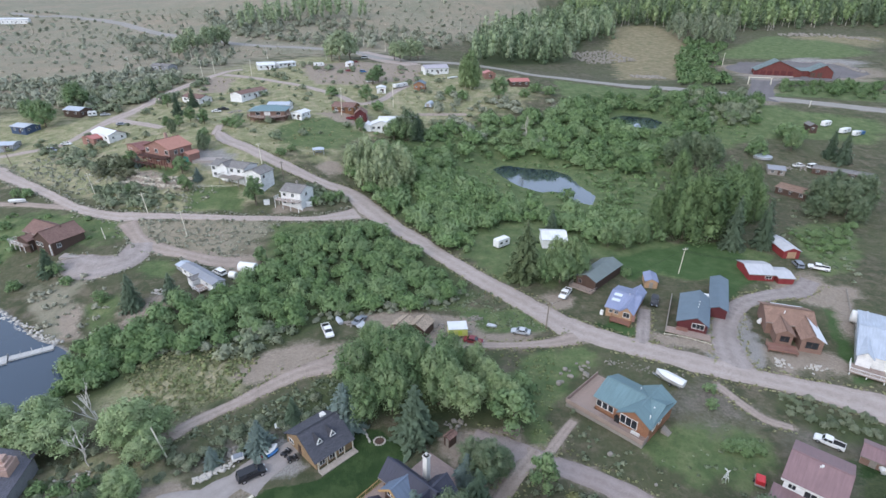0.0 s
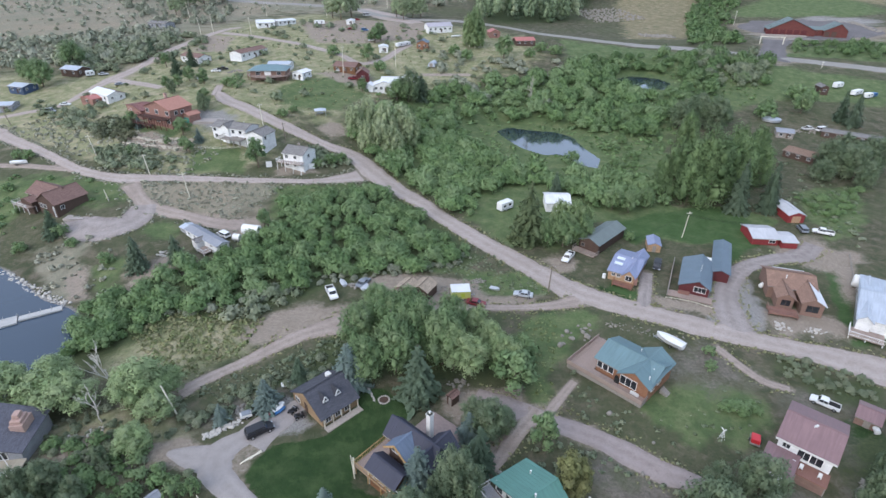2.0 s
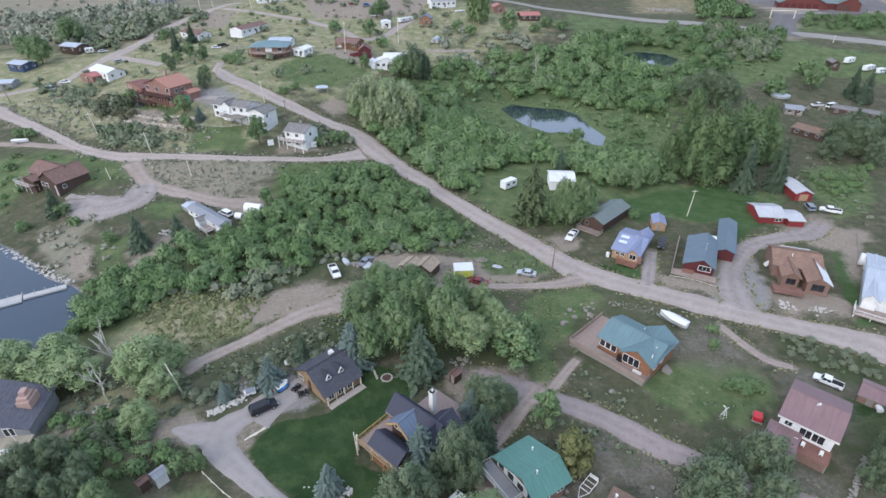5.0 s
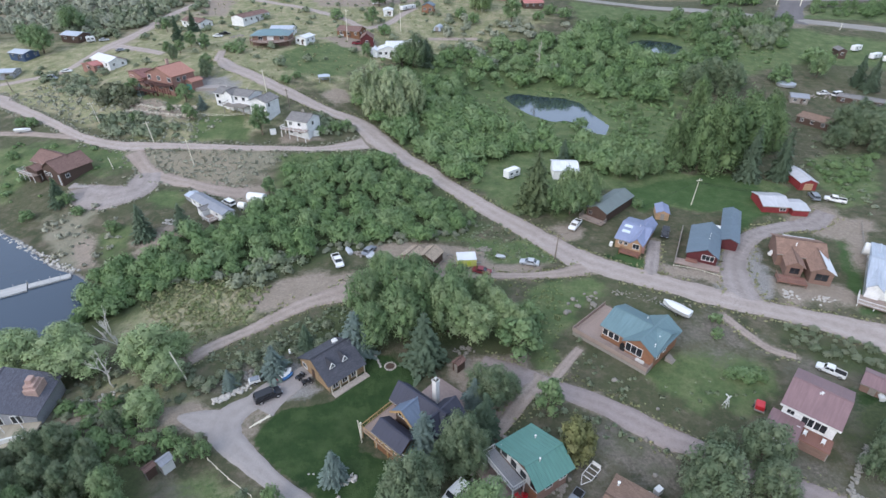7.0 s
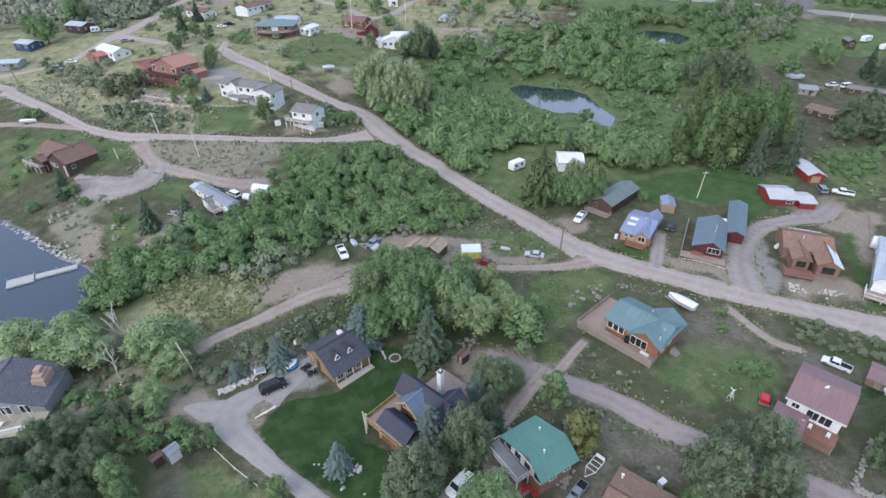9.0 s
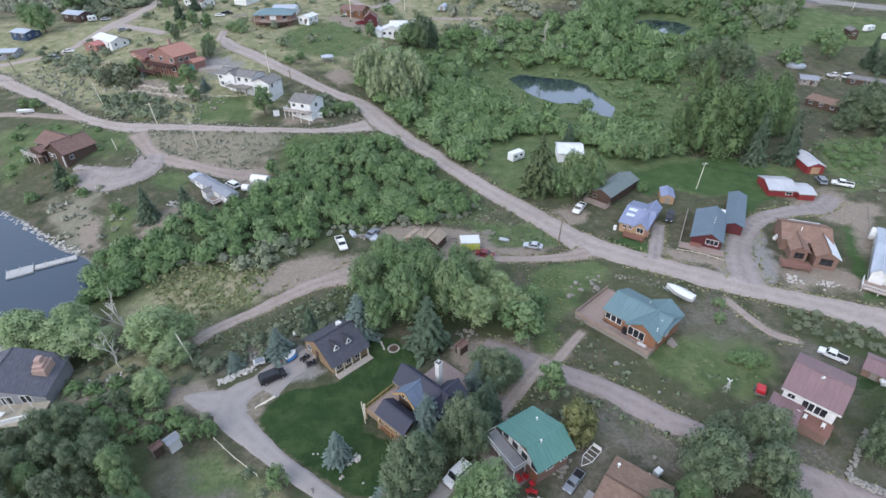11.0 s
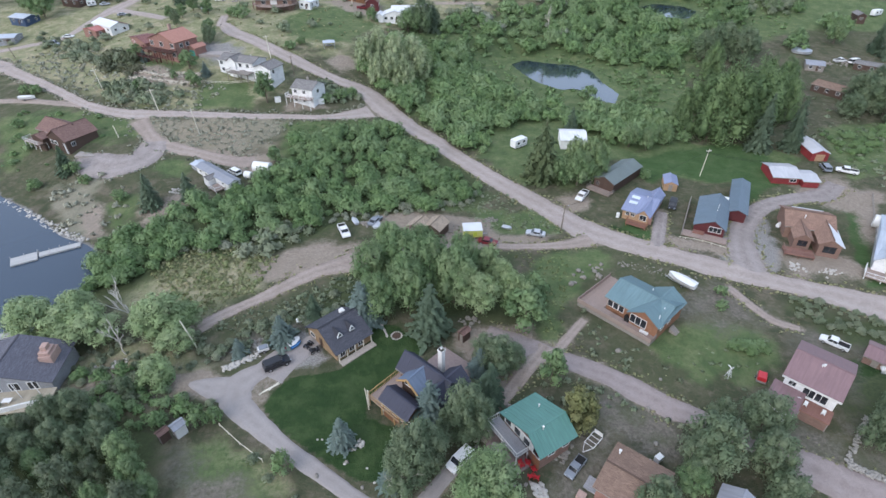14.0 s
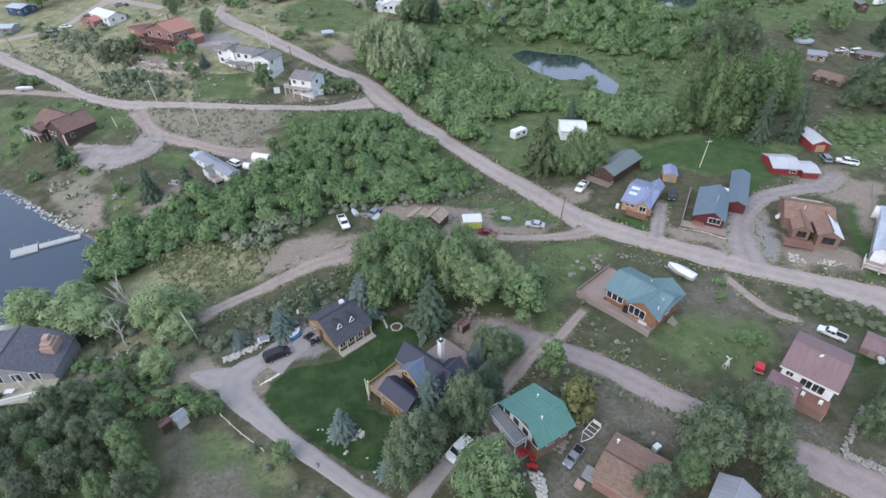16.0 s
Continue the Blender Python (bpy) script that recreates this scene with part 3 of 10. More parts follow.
region("lush", 1.5, [(50.25, 152.76), (66.34, 138.66), (89.76, 140.31), (96.35, 150.92), (91.35, 159.20), (69.17, 157.19)])
region("hay", 2.0, [(83.13, 237.66), (96.58, 241.24), (98.84, 225.70), (77.40, 194.63), (67.28, 196.39)])
region("straw", 1.5, [(19.50, 246.59), (26.53, 225.70), (37.49, 210.66), (55.98, 193.34), (65.74, 190.70), (64.97, 195.68), (47.76, 205.49), (35.86, 215.35), (27.29, 233.65), (24.84, 248.86)])
region("lush", 2.0, [(-90.48, 188.45), (-72.16, 191.44), (-67.86, 182.54), (-67.99, 175.78), (-84.77, 174.28)])
region("lush", 2.0, [(-118.72, 209.35), (-98.12, 201.86), (-101.77, 194.27), (-113.29, 199.29)])
region("dirt", 1.5, [(-43.78, 93.18), (-40.24, 98.55), (-31.15, 104.76), (-21.58, 103.73), (-18.92, 93.80), (-27.68, 90.76), (-38.71, 88.55)])
region("lush", 2.0, [(5.56, 120.68), (24.59, 119.55), (28.55, 108.86), (19.99, 106.26), (9.32, 108.68)])
region("soil", 1.5, [(28.04, 62.30), (31.86, 58.77), (36.72, 53.89), (35.27, 47.39), (30.52, 48.28), (24.66, 52.14), (23.40, 58.68)])
region("straw", 1.5, [(-58.38, 57.24), (-52.43, 61.49), (-46.63, 63.88), (-43.06, 61.07), (-48.97, 55.14), (-53.93, 52.39)])
region("straw", 1.5, [(-44.58, 49.48), (-42.85, 50.50), (-40.34, 46.64), (-40.45, 43.06), (-42.47, 43.92)])
region("hay", 2.0, [(-42.42, 49.50), (-33.77, 49.59), (-25.59, 45.01), (-23.24, 42.28), (-36.80, 42.07)])
region("hay", 2.0, [(-68.40, 67.85), (-61.94, 69.98), (-48.24, 70.29), (-43.29, 65.53), (-45.70, 61.62), (-56.64, 60.21), (-65.59, 61.88)])
region("straw", 1.2, [(-68.52, 64.71), (-60.21, 66.88), (-55.12, 66.03), (-54.64, 64.02), (-60.26, 61.49), (-66.14, 61.94)])
region("lawn", 2.0, [(65.65, 59.09), (70.90, 61.50), (73.76, 61.51), (68.53, 53.58), (64.74, 54.60)])
region("lush", 3.0, [(-73.90, 239.83), (-69.49, 263.64), (-49.98, 273.77), (-33.06, 254.85), (-41.18, 230.87), (-61.54, 227.31)])
region("lawn", 1.2, [(6.57, 44.28), (10.52, 42.53), (13.30, 39.21), (8.13, 33.87), (4.64, 38.36)])
region("lush", 1.5, [(52.98, 150.73), (70.39, 161.96), (96.43, 159.62), (107.22, 149.59), (91.44, 137.59), (78.36, 126.07), (80.44, 134.32), (65.79, 137.65), (61.97, 140.91), (51.03, 136.92)])
region("lawn", 1.0, [(35.84, 110.90), (41.00, 112.19), (47.15, 107.03), (47.68, 102.21), (42.49, 104.71)])
region("lush", 2.0, [(14.57, 92.48), (24.58, 101.16), (35.32, 102.43), (36.22, 97.94), (25.25, 83.32), (19.50, 72.06), (15.25, 76.67)])
region("lush", 2.0, [(38.01, 73.61), (46.61, 76.75), (56.14, 78.56), (61.61, 74.12), (59.69, 68.42), (53.09, 63.19), (44.36, 63.09), (38.84, 66.75)])
region("hay", 2.0, [(-88.03, 183.29), (-69.18, 190.07), (-63.12, 181.33), (-81.64, 172.38)])
region("lush", 3.0, [(17.14, 254.34), (44.95, 271.45), (108.91, 268.16), (101.20, 231.67), (74.03, 161.99), (57.77, 155.62), (51.83, 176.17), (41.39, 183.16), (23.36, 205.41)])
region("lush", 2.5, [(37.05, 207.88), (79.01, 232.19), (94.23, 239.39), (87.59, 205.89), (67.25, 178.25), (56.92, 170.51), (26.70, 180.52)])
region("lush", 2.5, [(9.88, 150.79), (18.85, 154.71), (26.52, 133.75), (20.19, 133.77), (12.87, 143.41)])
region("lush", 3.0, [(63.35, 252.22), (88.93, 243.55), (85.54, 195.41), (63.43, 183.48), (69.80, 225.44), (52.64, 248.54), (24.97, 253.65), (22.75, 261.14), (44.07, 262.83)])
region("lush", 4.0, [(81.40, 380.91), (167.07, 360.33), (198.55, 334.59), (259.15, 306.85), (231.69, 268.81), (185.01, 284.11), (133.80, 257.47), (114.86, 267.35), (78.65, 330.53)])
region("lush", 4.0, [(260.47, 520.70), (350.01, 589.74), (400.45, 520.21), (358.14, 473.75), (264.03, 495.87)])
region("lush", 3.0, [(225.06, 370.34), (322.82, 409.62), (289.19, 342.28), (223.58, 354.20)])
region("lush", 2.5, [(-39.43, 50.53), (-34.66, 49.55), (-28.44, 44.83), (-22.80, 38.92), (-30.09, 37.24), (-36.40, 39.54), (-40.03, 46.56)])
region("lush", 2.5, [(-92.75, 123.15), (-84.90, 126.85), (-80.76, 115.32), (-86.35, 112.77)])
region("lush", 2.5, [(-88.63, 145.15), (-77.41, 144.39), (-75.37, 134.60), (-84.48, 137.32)])
region("lush", 3.0, [(-153.58, 175.52), (-131.38, 175.66), (-102.54, 167.91), (-96.47, 157.77), (-110.20, 152.92), (-130.78, 156.56), (-133.11, 141.25)])
region("straw", 6.0, [(208.09, 664.26), (263.88, 674.14), (269.13, 620.89), (189.20, 417.17), (136.54, 406.18), (166.78, 540.09)])
region("straw", 5.0, [(347.72, 575.48), (474.79, 599.74), (418.42, 524.31), (383.77, 526.80)])
region("straw", 3.0, [(27.42, 237.25), (37.40, 212.02), (32.76, 210.73), (23.02, 228.59)])
region("hay", 8.0, [(-215.96, 232.39), (-237.46, 300.09), (-170.12, 289.00), (-154.66, 348.03), (-143.64, 412.05), (-94.82, 455.65), (-3.89, 400.00), (50.19, 380.58), (66.20, 338.34), (28.52, 303.01), (-19.11, 259.20), (-40.77, 240.76), (-34.68, 213.46), (-63.54, 220.53), (-61.43, 193.11), (-88.89, 182.83), (-120.03, 192.71), (-158.38, 205.51)])
region("hay", 3.0, [(-75.98, 89.93), (-63.61, 97.59), (-45.49, 98.47), (-36.08, 92.04), (-49.80, 76.09), (-59.09, 76.62)])
region("hay", 4.0, [(85.33, 230.80), (97.56, 231.54), (91.75, 207.24), (77.32, 189.41), (64.70, 188.40)])
region("sage", 30.0, [(-3500, 560), (-420, 640), (150, 700), (250, 3900), (-3500, 3900)])
region("soil", 2.0, [(15.25, 50.01), (24.36, 53.69), (28.19, 51.11), (21.26, 43.46), (19.41, 38.46), (12.42, 38.41), (14.97, 45.21)])
region("soil", 2.5, [(69.45, 62.85), (77.48, 60.40), (69.84, 43.07), (64.25, 44.73), (59.38, 47.40), (65.40, 54.57)])
region("soil", 2.5, [(49.65, 55.66), (57.86, 55.66), (61.98, 50.36), (57.98, 46.45), (52.75, 49.29), (48.14, 52.37)])
region("soil", 2.0, [(64.89, 77.17), (73.42, 74.84), (81.45, 71.08), (77.77, 65.48), (73.51, 69.62), (65.51, 74.08)])
region("soil", 2.5, [(-50.66, 63.02), (-59.34, 64.36), (-68.60, 63.89), (-61.81, 58.01), (-48.01, 56.96), (-43.40, 50.49), (-42.23, 43.78), (-37.26, 43.81), (-41.58, 52.61)])
region("soil", 2.0, [(-39.47, 41.18), (-36.77, 44.72), (-30.37, 43.01), (-24.93, 38.10), (-37.46, 36.38)])
region("soil", 2.0, [(-44.26, 67.16), (-37.19, 74.60), (-27.64, 81.15), (-20.40, 86.41), (-21.66, 79.58), (-32.40, 68.84), (-37.73, 65.95)])
region("soil", 2.5, [(52.87, 108.09), (66.63, 105.46), (65.14, 98.78), (49.62, 102.15)])
region("soil", 3.0, [(41.30, 83.15), (58.54, 88.79), (63.79, 77.16), (58.65, 75.52), (45.92, 79.84)])
region("sage", 25.0, [(-820.43, 806.24), (-659.30, 899.50), (-266.91, 756.71), (96.59, 771.42), (59.89, 609.19), (-32.68, 472.57), (-122.14, 456.71), (-141.23, 404.61), (-156.82, 328.37), (-184.83, 305.44), (-237.46, 300.09), (-333.27, 304.33)])
region("sage", 3.0, [(-101.58, 167.87), (-86.32, 169.52), (-50.67, 168.19), (-55.99, 152.27), (-63.39, 147.91), (-80.03, 151.60), (-91.17, 157.88)])
region("hay", 3.0, [(-206.97, 259.58), (-163.17, 238.52), (-121.16, 207.49), (-78.87, 189.05), (-85.59, 172.93), (-108.30, 177.01), (-139.57, 194.89), (-178.37, 222.07)])
region("sage", 3.0, [(-114.65, 133.55), (-100.65, 136.22), (-89.96, 114.10), (-92.10, 109.75), (-102.25, 117.35)])
region("dirt", 1.0, [(-19.08, 116.55), (-4.73, 118.75), (9.64, 114.69), (12.01, 108.17), (25.70, 108.28), (22.28, 103.41), (8.93, 102.07), (-14.85, 102.72)])
region("mown", 1.5, [(52.19, 146.89), (68.52, 155.19), (82.80, 160.20), (94.48, 158.23), (96.69, 150.91), (94.56, 135.28), (84.75, 129.63), (74.13, 116.35), (83.15, 133.57), (72.23, 137.06), (65.29, 140.36), (57.00, 134.81)])
region("mown", 1.0, [(44.32, 114.07), (48.21, 110.60), (51.45, 109.99), (48.18, 103.89), (39.60, 106.49)])
region("lush", 2.0, [(125.39, 173.52), (153.43, 180.23), (128.94, 143.62), (114.26, 135.18), (118.28, 153.16)])
region("lawn", 2.0, [(73.08, 68.91), (77.77, 65.48), (73.20, 51.49), (66.68, 50.91), (67.45, 57.96)])
region("dirt", 1.0, [(-66.93, 62.98), (-61.50, 64.49), (-54.74, 64.30), (-54.50, 61.70), (-61.92, 59.88)])
region("dirt", 0.8, [(-48.69, 63.06), (-43.27, 64.48), (-36.48, 62.05), (-37.20, 58.34), (-43.80, 58.21)])
region("dirt", 1.5, [(-81.99, 119.89), (-72.60, 127.41), (-67.39, 121.76), (-76.22, 113.57)])
region("dirt", 1.2, [(-80.03, 151.60), (-63.39, 147.91), (-53.31, 148.33), (-50.40, 139.94), (-58.95, 138.33), (-70.59, 143.99)])
region("dirt", 1.5, [(-97.10, 119.20), (-93.95, 125.63), (-86.57, 111.69), (-90.64, 109.70)])
region("dirt", 1.0, [(0.91, 74.22), (5.33, 76.56), (15.25, 76.67), (17.51, 69.19), (10.47, 60.04), (4.85, 63.83)])
region("dirt", 1.5, [(-123.09, 205.74), (-107.61, 202.50), (-101.89, 197.32), (-90.98, 197.05), (-88.62, 188.26), (-115.49, 190.36)])
region("gravel", 2.0, [(-99.83, 219.60), (-88.04, 221.48), (-80.05, 212.57), (-79.20, 205.37), (-89.26, 203.66), (-97.68, 209.96)])
region("dirt", 2.0, [(-57.38, 181.76), (-46.09, 183.92), (-42.20, 178.09), (-53.83, 174.36)])
region("soil", 2.5, [(65.21, 75.61), (69.19, 71.09), (73.63, 59.17), (65.25, 44.74), (59.94, 48.37), (65.15, 55.67), (72.12, 57.99), (71.01, 65.46), (63.99, 71.10)])
region("dirt", 1.0, [(52.87, 108.09), (65.67, 103.15), (63.85, 98.75), (51.29, 103.27)])
region("gravel", 1.0, [(-32.61, 65.80), (-30.68, 70.29), (-29.61, 74.75), (-26.95, 75.11), (-24.80, 70.38), (-21.60, 67.86), (-23.60, 66.47), (-27.30, 64.81)])
region("gravel", 1.5, [(65.92, 110.33), (75.64, 119.94), (79.55, 115.86), (76.64, 101.28), (71.82, 93.93), (60.43, 96.59)])
region("mown", 1.0, [(101.84, 120.06), (104.94, 117.17), (92.79, 92.67), (92.74, 88.88), (88.24, 88.50), (91.62, 98.76)])
region("dirt", 2.0, [(76.64, 101.28), (91.07, 99.31), (91.14, 91.21), (73.38, 92.04)])
region("dirt", 2.5, [(91.48, 131.13), (110.60, 137.55), (117.12, 127.85), (98.93, 103.74), (103.01, 119.29), (98.87, 122.19)])
region("dirt", 2.0, [(29.25, 126.06), (36.61, 128.89), (36.66, 121.61), (29.80, 116.11)])
region("dirt", 3.0, [(-98.23, 410.51), (-55.38, 427.97), (-8.02, 406.22), (-10.65, 353.53), (-45.06, 342.29), (-73.40, 345.56)])
region("dirt", 2.0, [(-60.55, 278.64), (-35.96, 290.19), (-30.15, 261.27), (-47.21, 266.55)])
region("dirt", 2.0, [(-141.24, 326.86), (-144.43, 368.82), (-127.06, 360.63), (-122.70, 325.96)])
region("dirt", 2.0, [(-48.77, 211.89), (-41.15, 219.13), (-33.48, 210.10), (-41.39, 205.30)])
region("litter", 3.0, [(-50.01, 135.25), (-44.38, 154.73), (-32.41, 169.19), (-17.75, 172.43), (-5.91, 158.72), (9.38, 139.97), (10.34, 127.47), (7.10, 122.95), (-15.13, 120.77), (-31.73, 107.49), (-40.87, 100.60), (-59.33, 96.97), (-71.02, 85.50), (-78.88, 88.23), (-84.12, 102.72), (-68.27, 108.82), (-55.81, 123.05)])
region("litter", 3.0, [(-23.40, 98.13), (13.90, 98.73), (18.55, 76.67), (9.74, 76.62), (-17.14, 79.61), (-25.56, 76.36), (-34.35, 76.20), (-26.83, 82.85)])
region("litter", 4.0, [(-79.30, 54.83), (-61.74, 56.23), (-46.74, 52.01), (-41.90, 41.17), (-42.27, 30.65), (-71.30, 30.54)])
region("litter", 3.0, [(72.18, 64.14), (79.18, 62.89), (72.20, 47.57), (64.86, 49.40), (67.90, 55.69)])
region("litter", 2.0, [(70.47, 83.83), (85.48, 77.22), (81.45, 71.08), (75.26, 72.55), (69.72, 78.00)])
region("litter", 6.0, [(181.70, 823.49), (697.99, 772.98), (555.27, 681.42), (356.61, 660.56), (198.95, 703.89), (112.08, 485.46), (38.06, 419.74), (35.52, 510.30), (87.29, 688.82)])
region("gravel", 4.0, [(253.17, 463.44), (282.11, 473.95), (328.17, 487.48), (349.41, 467.90), (334.18, 431.90), (298.68, 405.05), (237.54, 407.72)])
# paler gravel stands at the verge of every road
xs = np.concatenate([-np.geomspace(2800, 148, 36), np.arange(-144, 144.1, 1.1), np.geomspace(148, 2800, 36)])
ys = np.concatenate([[-400, -200, -100, -50, -20, 0, 10], np.arange(16, 156, 1.0), np.arange(156, 290, 1.4), np.arange(290, 500, 2.4), np.geomspace(505, 3800, 46)])
GX, GY = np.meshgrid(xs, ys)
GZ = land(GX, GY)
nx, ny = len(xs), len(ys)
idx = np.arange(nx * ny).reshape(ny, nx)
gfaces = np.stack([idx[:-1, :-1], idx[:-1, 1:], idx[1:, 1:], idx[1:, :-1]], -1).reshape(-1, 4)
ground_me = quads_mesh("ground", np.stack([GX, GY, GZ], -1).reshape(-1, 3), gfaces, M_ground)
covers = {k: np.zeros(GX.shape) for k in ("lawn", "mown", "lush", "straw", "sage", "dirt", "gravel", "litter", "hay", "soil")}
uneven = 0.6 * wobble(GX, GY, 3.5, 4) + 0.4 * wobble(GX, GY, 1.3, 7)
for cover, soft, outline in REGIONS:
    soft *= 1.0 if cover == "lawn" else 2.0
    d = edge_distance(GX, GY, outline) + uneven * soft * 0.7
    covers[cover] = np.maximum(covers[cover], 1 - smooth(-soft, soft, d))
for name, mat, label, lift, pts, half in ROADS:
    d = past_edge(GX, GY, pts, half) + uneven * 0.5
    verge = 0.5 if name.startswith(("paved", "cabin", "drive")) else 1.2
    covers["dirt"] = np.maximum(covers["dirt"], 0.62 * (1 - smooth(-0.4, verge, d)))
    for k in ("litter", "lawn"):
        covers[k] *= smooth(-0.5, 1.0, d)
d = edge_distance(GX, GY, LAKE)
covers["gravel"] = np.maximum(covers["gravel"], 1 - smooth(0.3, 2.2, d + uneven))
for k, v in covers.items():
    ground_me.attributes.new(k, "FLOAT", "POINT").data.foreach_set("value", v.astype(np.float32).ravel())
ground_me.polygons.foreach_set("use_smooth", [True] * len(ground_me.polygons))
tagged(new("ground", ground_me), "rolling ground with grass, sagebrush and bare dirt", "ground", kind="structure")


def mesh_height(x, y):
    """Height of the ground sheet itself between its grid points."""
    i, j = np.clip(np.searchsorted(xs, x) - 1, 0, nx - 2), np.clip(np.searchsorted(ys, y) - 1, 0, ny - 2)
    a, b = (x - xs[i]) / (xs[i + 1] - xs[i]), (y - ys[j]) / (ys[j + 1] - ys[j])
    flat = GZ[j, i] * (1 - a) * (1 - b) + GZ[j, i + 1] * a * (1 - b) + GZ[j + 1, i] * (1 - a) * b + GZ[j + 1, i + 1] * a * b
    twist = abs(GZ[j, i] + GZ[j + 1, i + 1] - GZ[j, i + 1] - GZ[j + 1, i]) / 4
    return np.maximum(flat + twist, land(x, y))


def road(name, mat, label, lift, pts, half):
    """A strip that follows the land, crowned a little, with ragged verges that dip into the ground."""
    line = polyline(pts, 1.2)
    knots = np.linspace(0, 1, len(half))
    w = np.interp(np.linspace(0, 1, len(line)), knots, half)
    # half widths follow the given points, not even steps
    marks = np.array([np.argmin(np.hypot(*(line - np.array(p)).T)) for p in pts], float)
    w = np.interp(np.arange(len(line)), marks, half)
    tan = np.gradient(line, axis=0)
    tan /= np.hypot(tan[:, 0], tan[:, 1])[:, None] + 1e-9
    nor = np.stack([-tan[:, 1], tan[:, 0]], 1)
    us = np.array([-1.05, -0.94, -0.6, -0.25, 0.25, 0.6, 0.94, 1.05])
    ragged = 1 + 0.1 * wobble(line[:, 0], line[:, 1], 2.2, 3) + 0.06 * wobble(line[:, 0], line[:, 1], 0.8, 5)
    v, uvs = [], []
    along = np.concatenate([[0], np.cumsum(np.hypot(*np.diff(line, axis=0).T))])
    for u in us:
        p = line + nor * (u * w * ragged)[:, None]
        z = mesh_height(p[:, 0], p[:, 1]) + (lift + 0.03 * (1 - abs(u)) if abs(u) < 1 else -0.06)
        v.append(np.column_stack([p, z]))
        uvs.append(np.column_stack([np.full(len(line), 0.5 + u / 2.3), along / 6]))
    v, uvs = np.stack(v, 1), np.stack(uvs, 1)
    n, k = v.shape[:2]
    id_ = np.arange(n * k).reshape(n, k)
    f = np.stack([id_[:-1, :-1], id_[:-1, 1:], id_[1:, 1:], id_[1:, :-1]], -1).reshape(-1, 4)[:, ::-1]
    me = quads_mesh(name, v.reshape(-1, 3), f, mat)
    layer = me.uv_layers.new(name="UVMap")
    layer.data.foreach_set("uv", uvs.reshape(-1, 2)[f.ravel()].astype(np.float32).ravel())
    me.polygons.foreach_set("use_smooth", [True] * len(me.polygons))
    return tagged(new(name, me), label, "road", kind="structure")


for spec in ROADS:
    road(*spec)


def water(name, poly, level, label, mat):
    pts = polyline(poly + [poly[0]], 1.0)[:-1]
    c = pts.mean(0)
    ring = [(c[0] + (p[0] - c[0]) * 1.02, c[1] + (p[1] - c[1]) * 1.02, level) for p in pts]
    bm = bmesh.new()
    bm.faces.new([bm.verts.new(p) for p in ring])
    bmesh.ops.triangulate(bm, faces=bm.faces[:])
    bmesh.ops.recalc_face_normals(bm, faces=bm.faces[:])
    me = bpy.data.meshes.new(name)
    bm.to_mesh(me)
    bm.free()
    if me.polygons[0].normal.z < 0:
        me.flip_normals()
    me.materials.append(mat)
    return tagged(new(name, me), label, "water", kind="structure")


water("lake_water", LAKE, LAKE_Z, "dark rippled lake water at the shore", M_lake)
water("pond_water", POND_BIG, POND_BIG_Z, "still pond reflecting a pale sky", M_water)
water("small_pond_water", POND_SMALL, POND_SMALL_Z, "small still pond among willows", M_water)

# ---------------------------------------------------------------- plants
rng = np.random.default_rng(11)


def icosphere(level=1):
    bm = bmesh.new()
    bmesh.ops.create_icosphere(bm, subdivisions=level, radius=1.0)
    v = np.array([p.co for p in bm.verts])
    f = np.array([[q.index for q in face.verts] for face in bm.faces])
    bm.free()
    return v, f


ICO_V, ICO_F = icosphere(1)
ICO2_V, ICO2_F = icosphere(2)


def leaf_quads(pos, out, size, g):
    """A rhombic spray of leaves at each position, facing roughly outward."""
    n = len(pos)
    nrm = out + g.normal(0, 0.6, (n, 3)) + np.array([0, 0, 0.3])
    nrm /= np.linalg.norm(nrm, axis=1)[:, None]
    strand = g.normal(0, 0.75, (n, 3)) + np.array([0, 0, 0.8]) + out * 0.3
    a = strand - nrm * (strand * nrm).sum(1)[:, None] * 0.92
    a /= np.linalg.norm(a, axis=1)[:, None] + 1e-9
    b = np.cross(nrm, a)
    s = size * g.uniform(0.6, 1.35, (n, 1))
    v = np.stack([pos - a * s * 1.2, pos - b * s * 0.55 + nrm * s * 0.15, pos + a * s * 1.2, pos + b * s * 0.55 + nrm * s * 0.15], 1)
    soft = out / (np.linalg.norm(out, axis=1)[:, None] + 1e-9) * 0.85 + nrm * 0.22 + np.array([0, 0, 0.3])
    return v.reshape(-1, 3), np.repeat(soft / np.linalg.norm(soft, axis=1)[:, None], 4, 0)


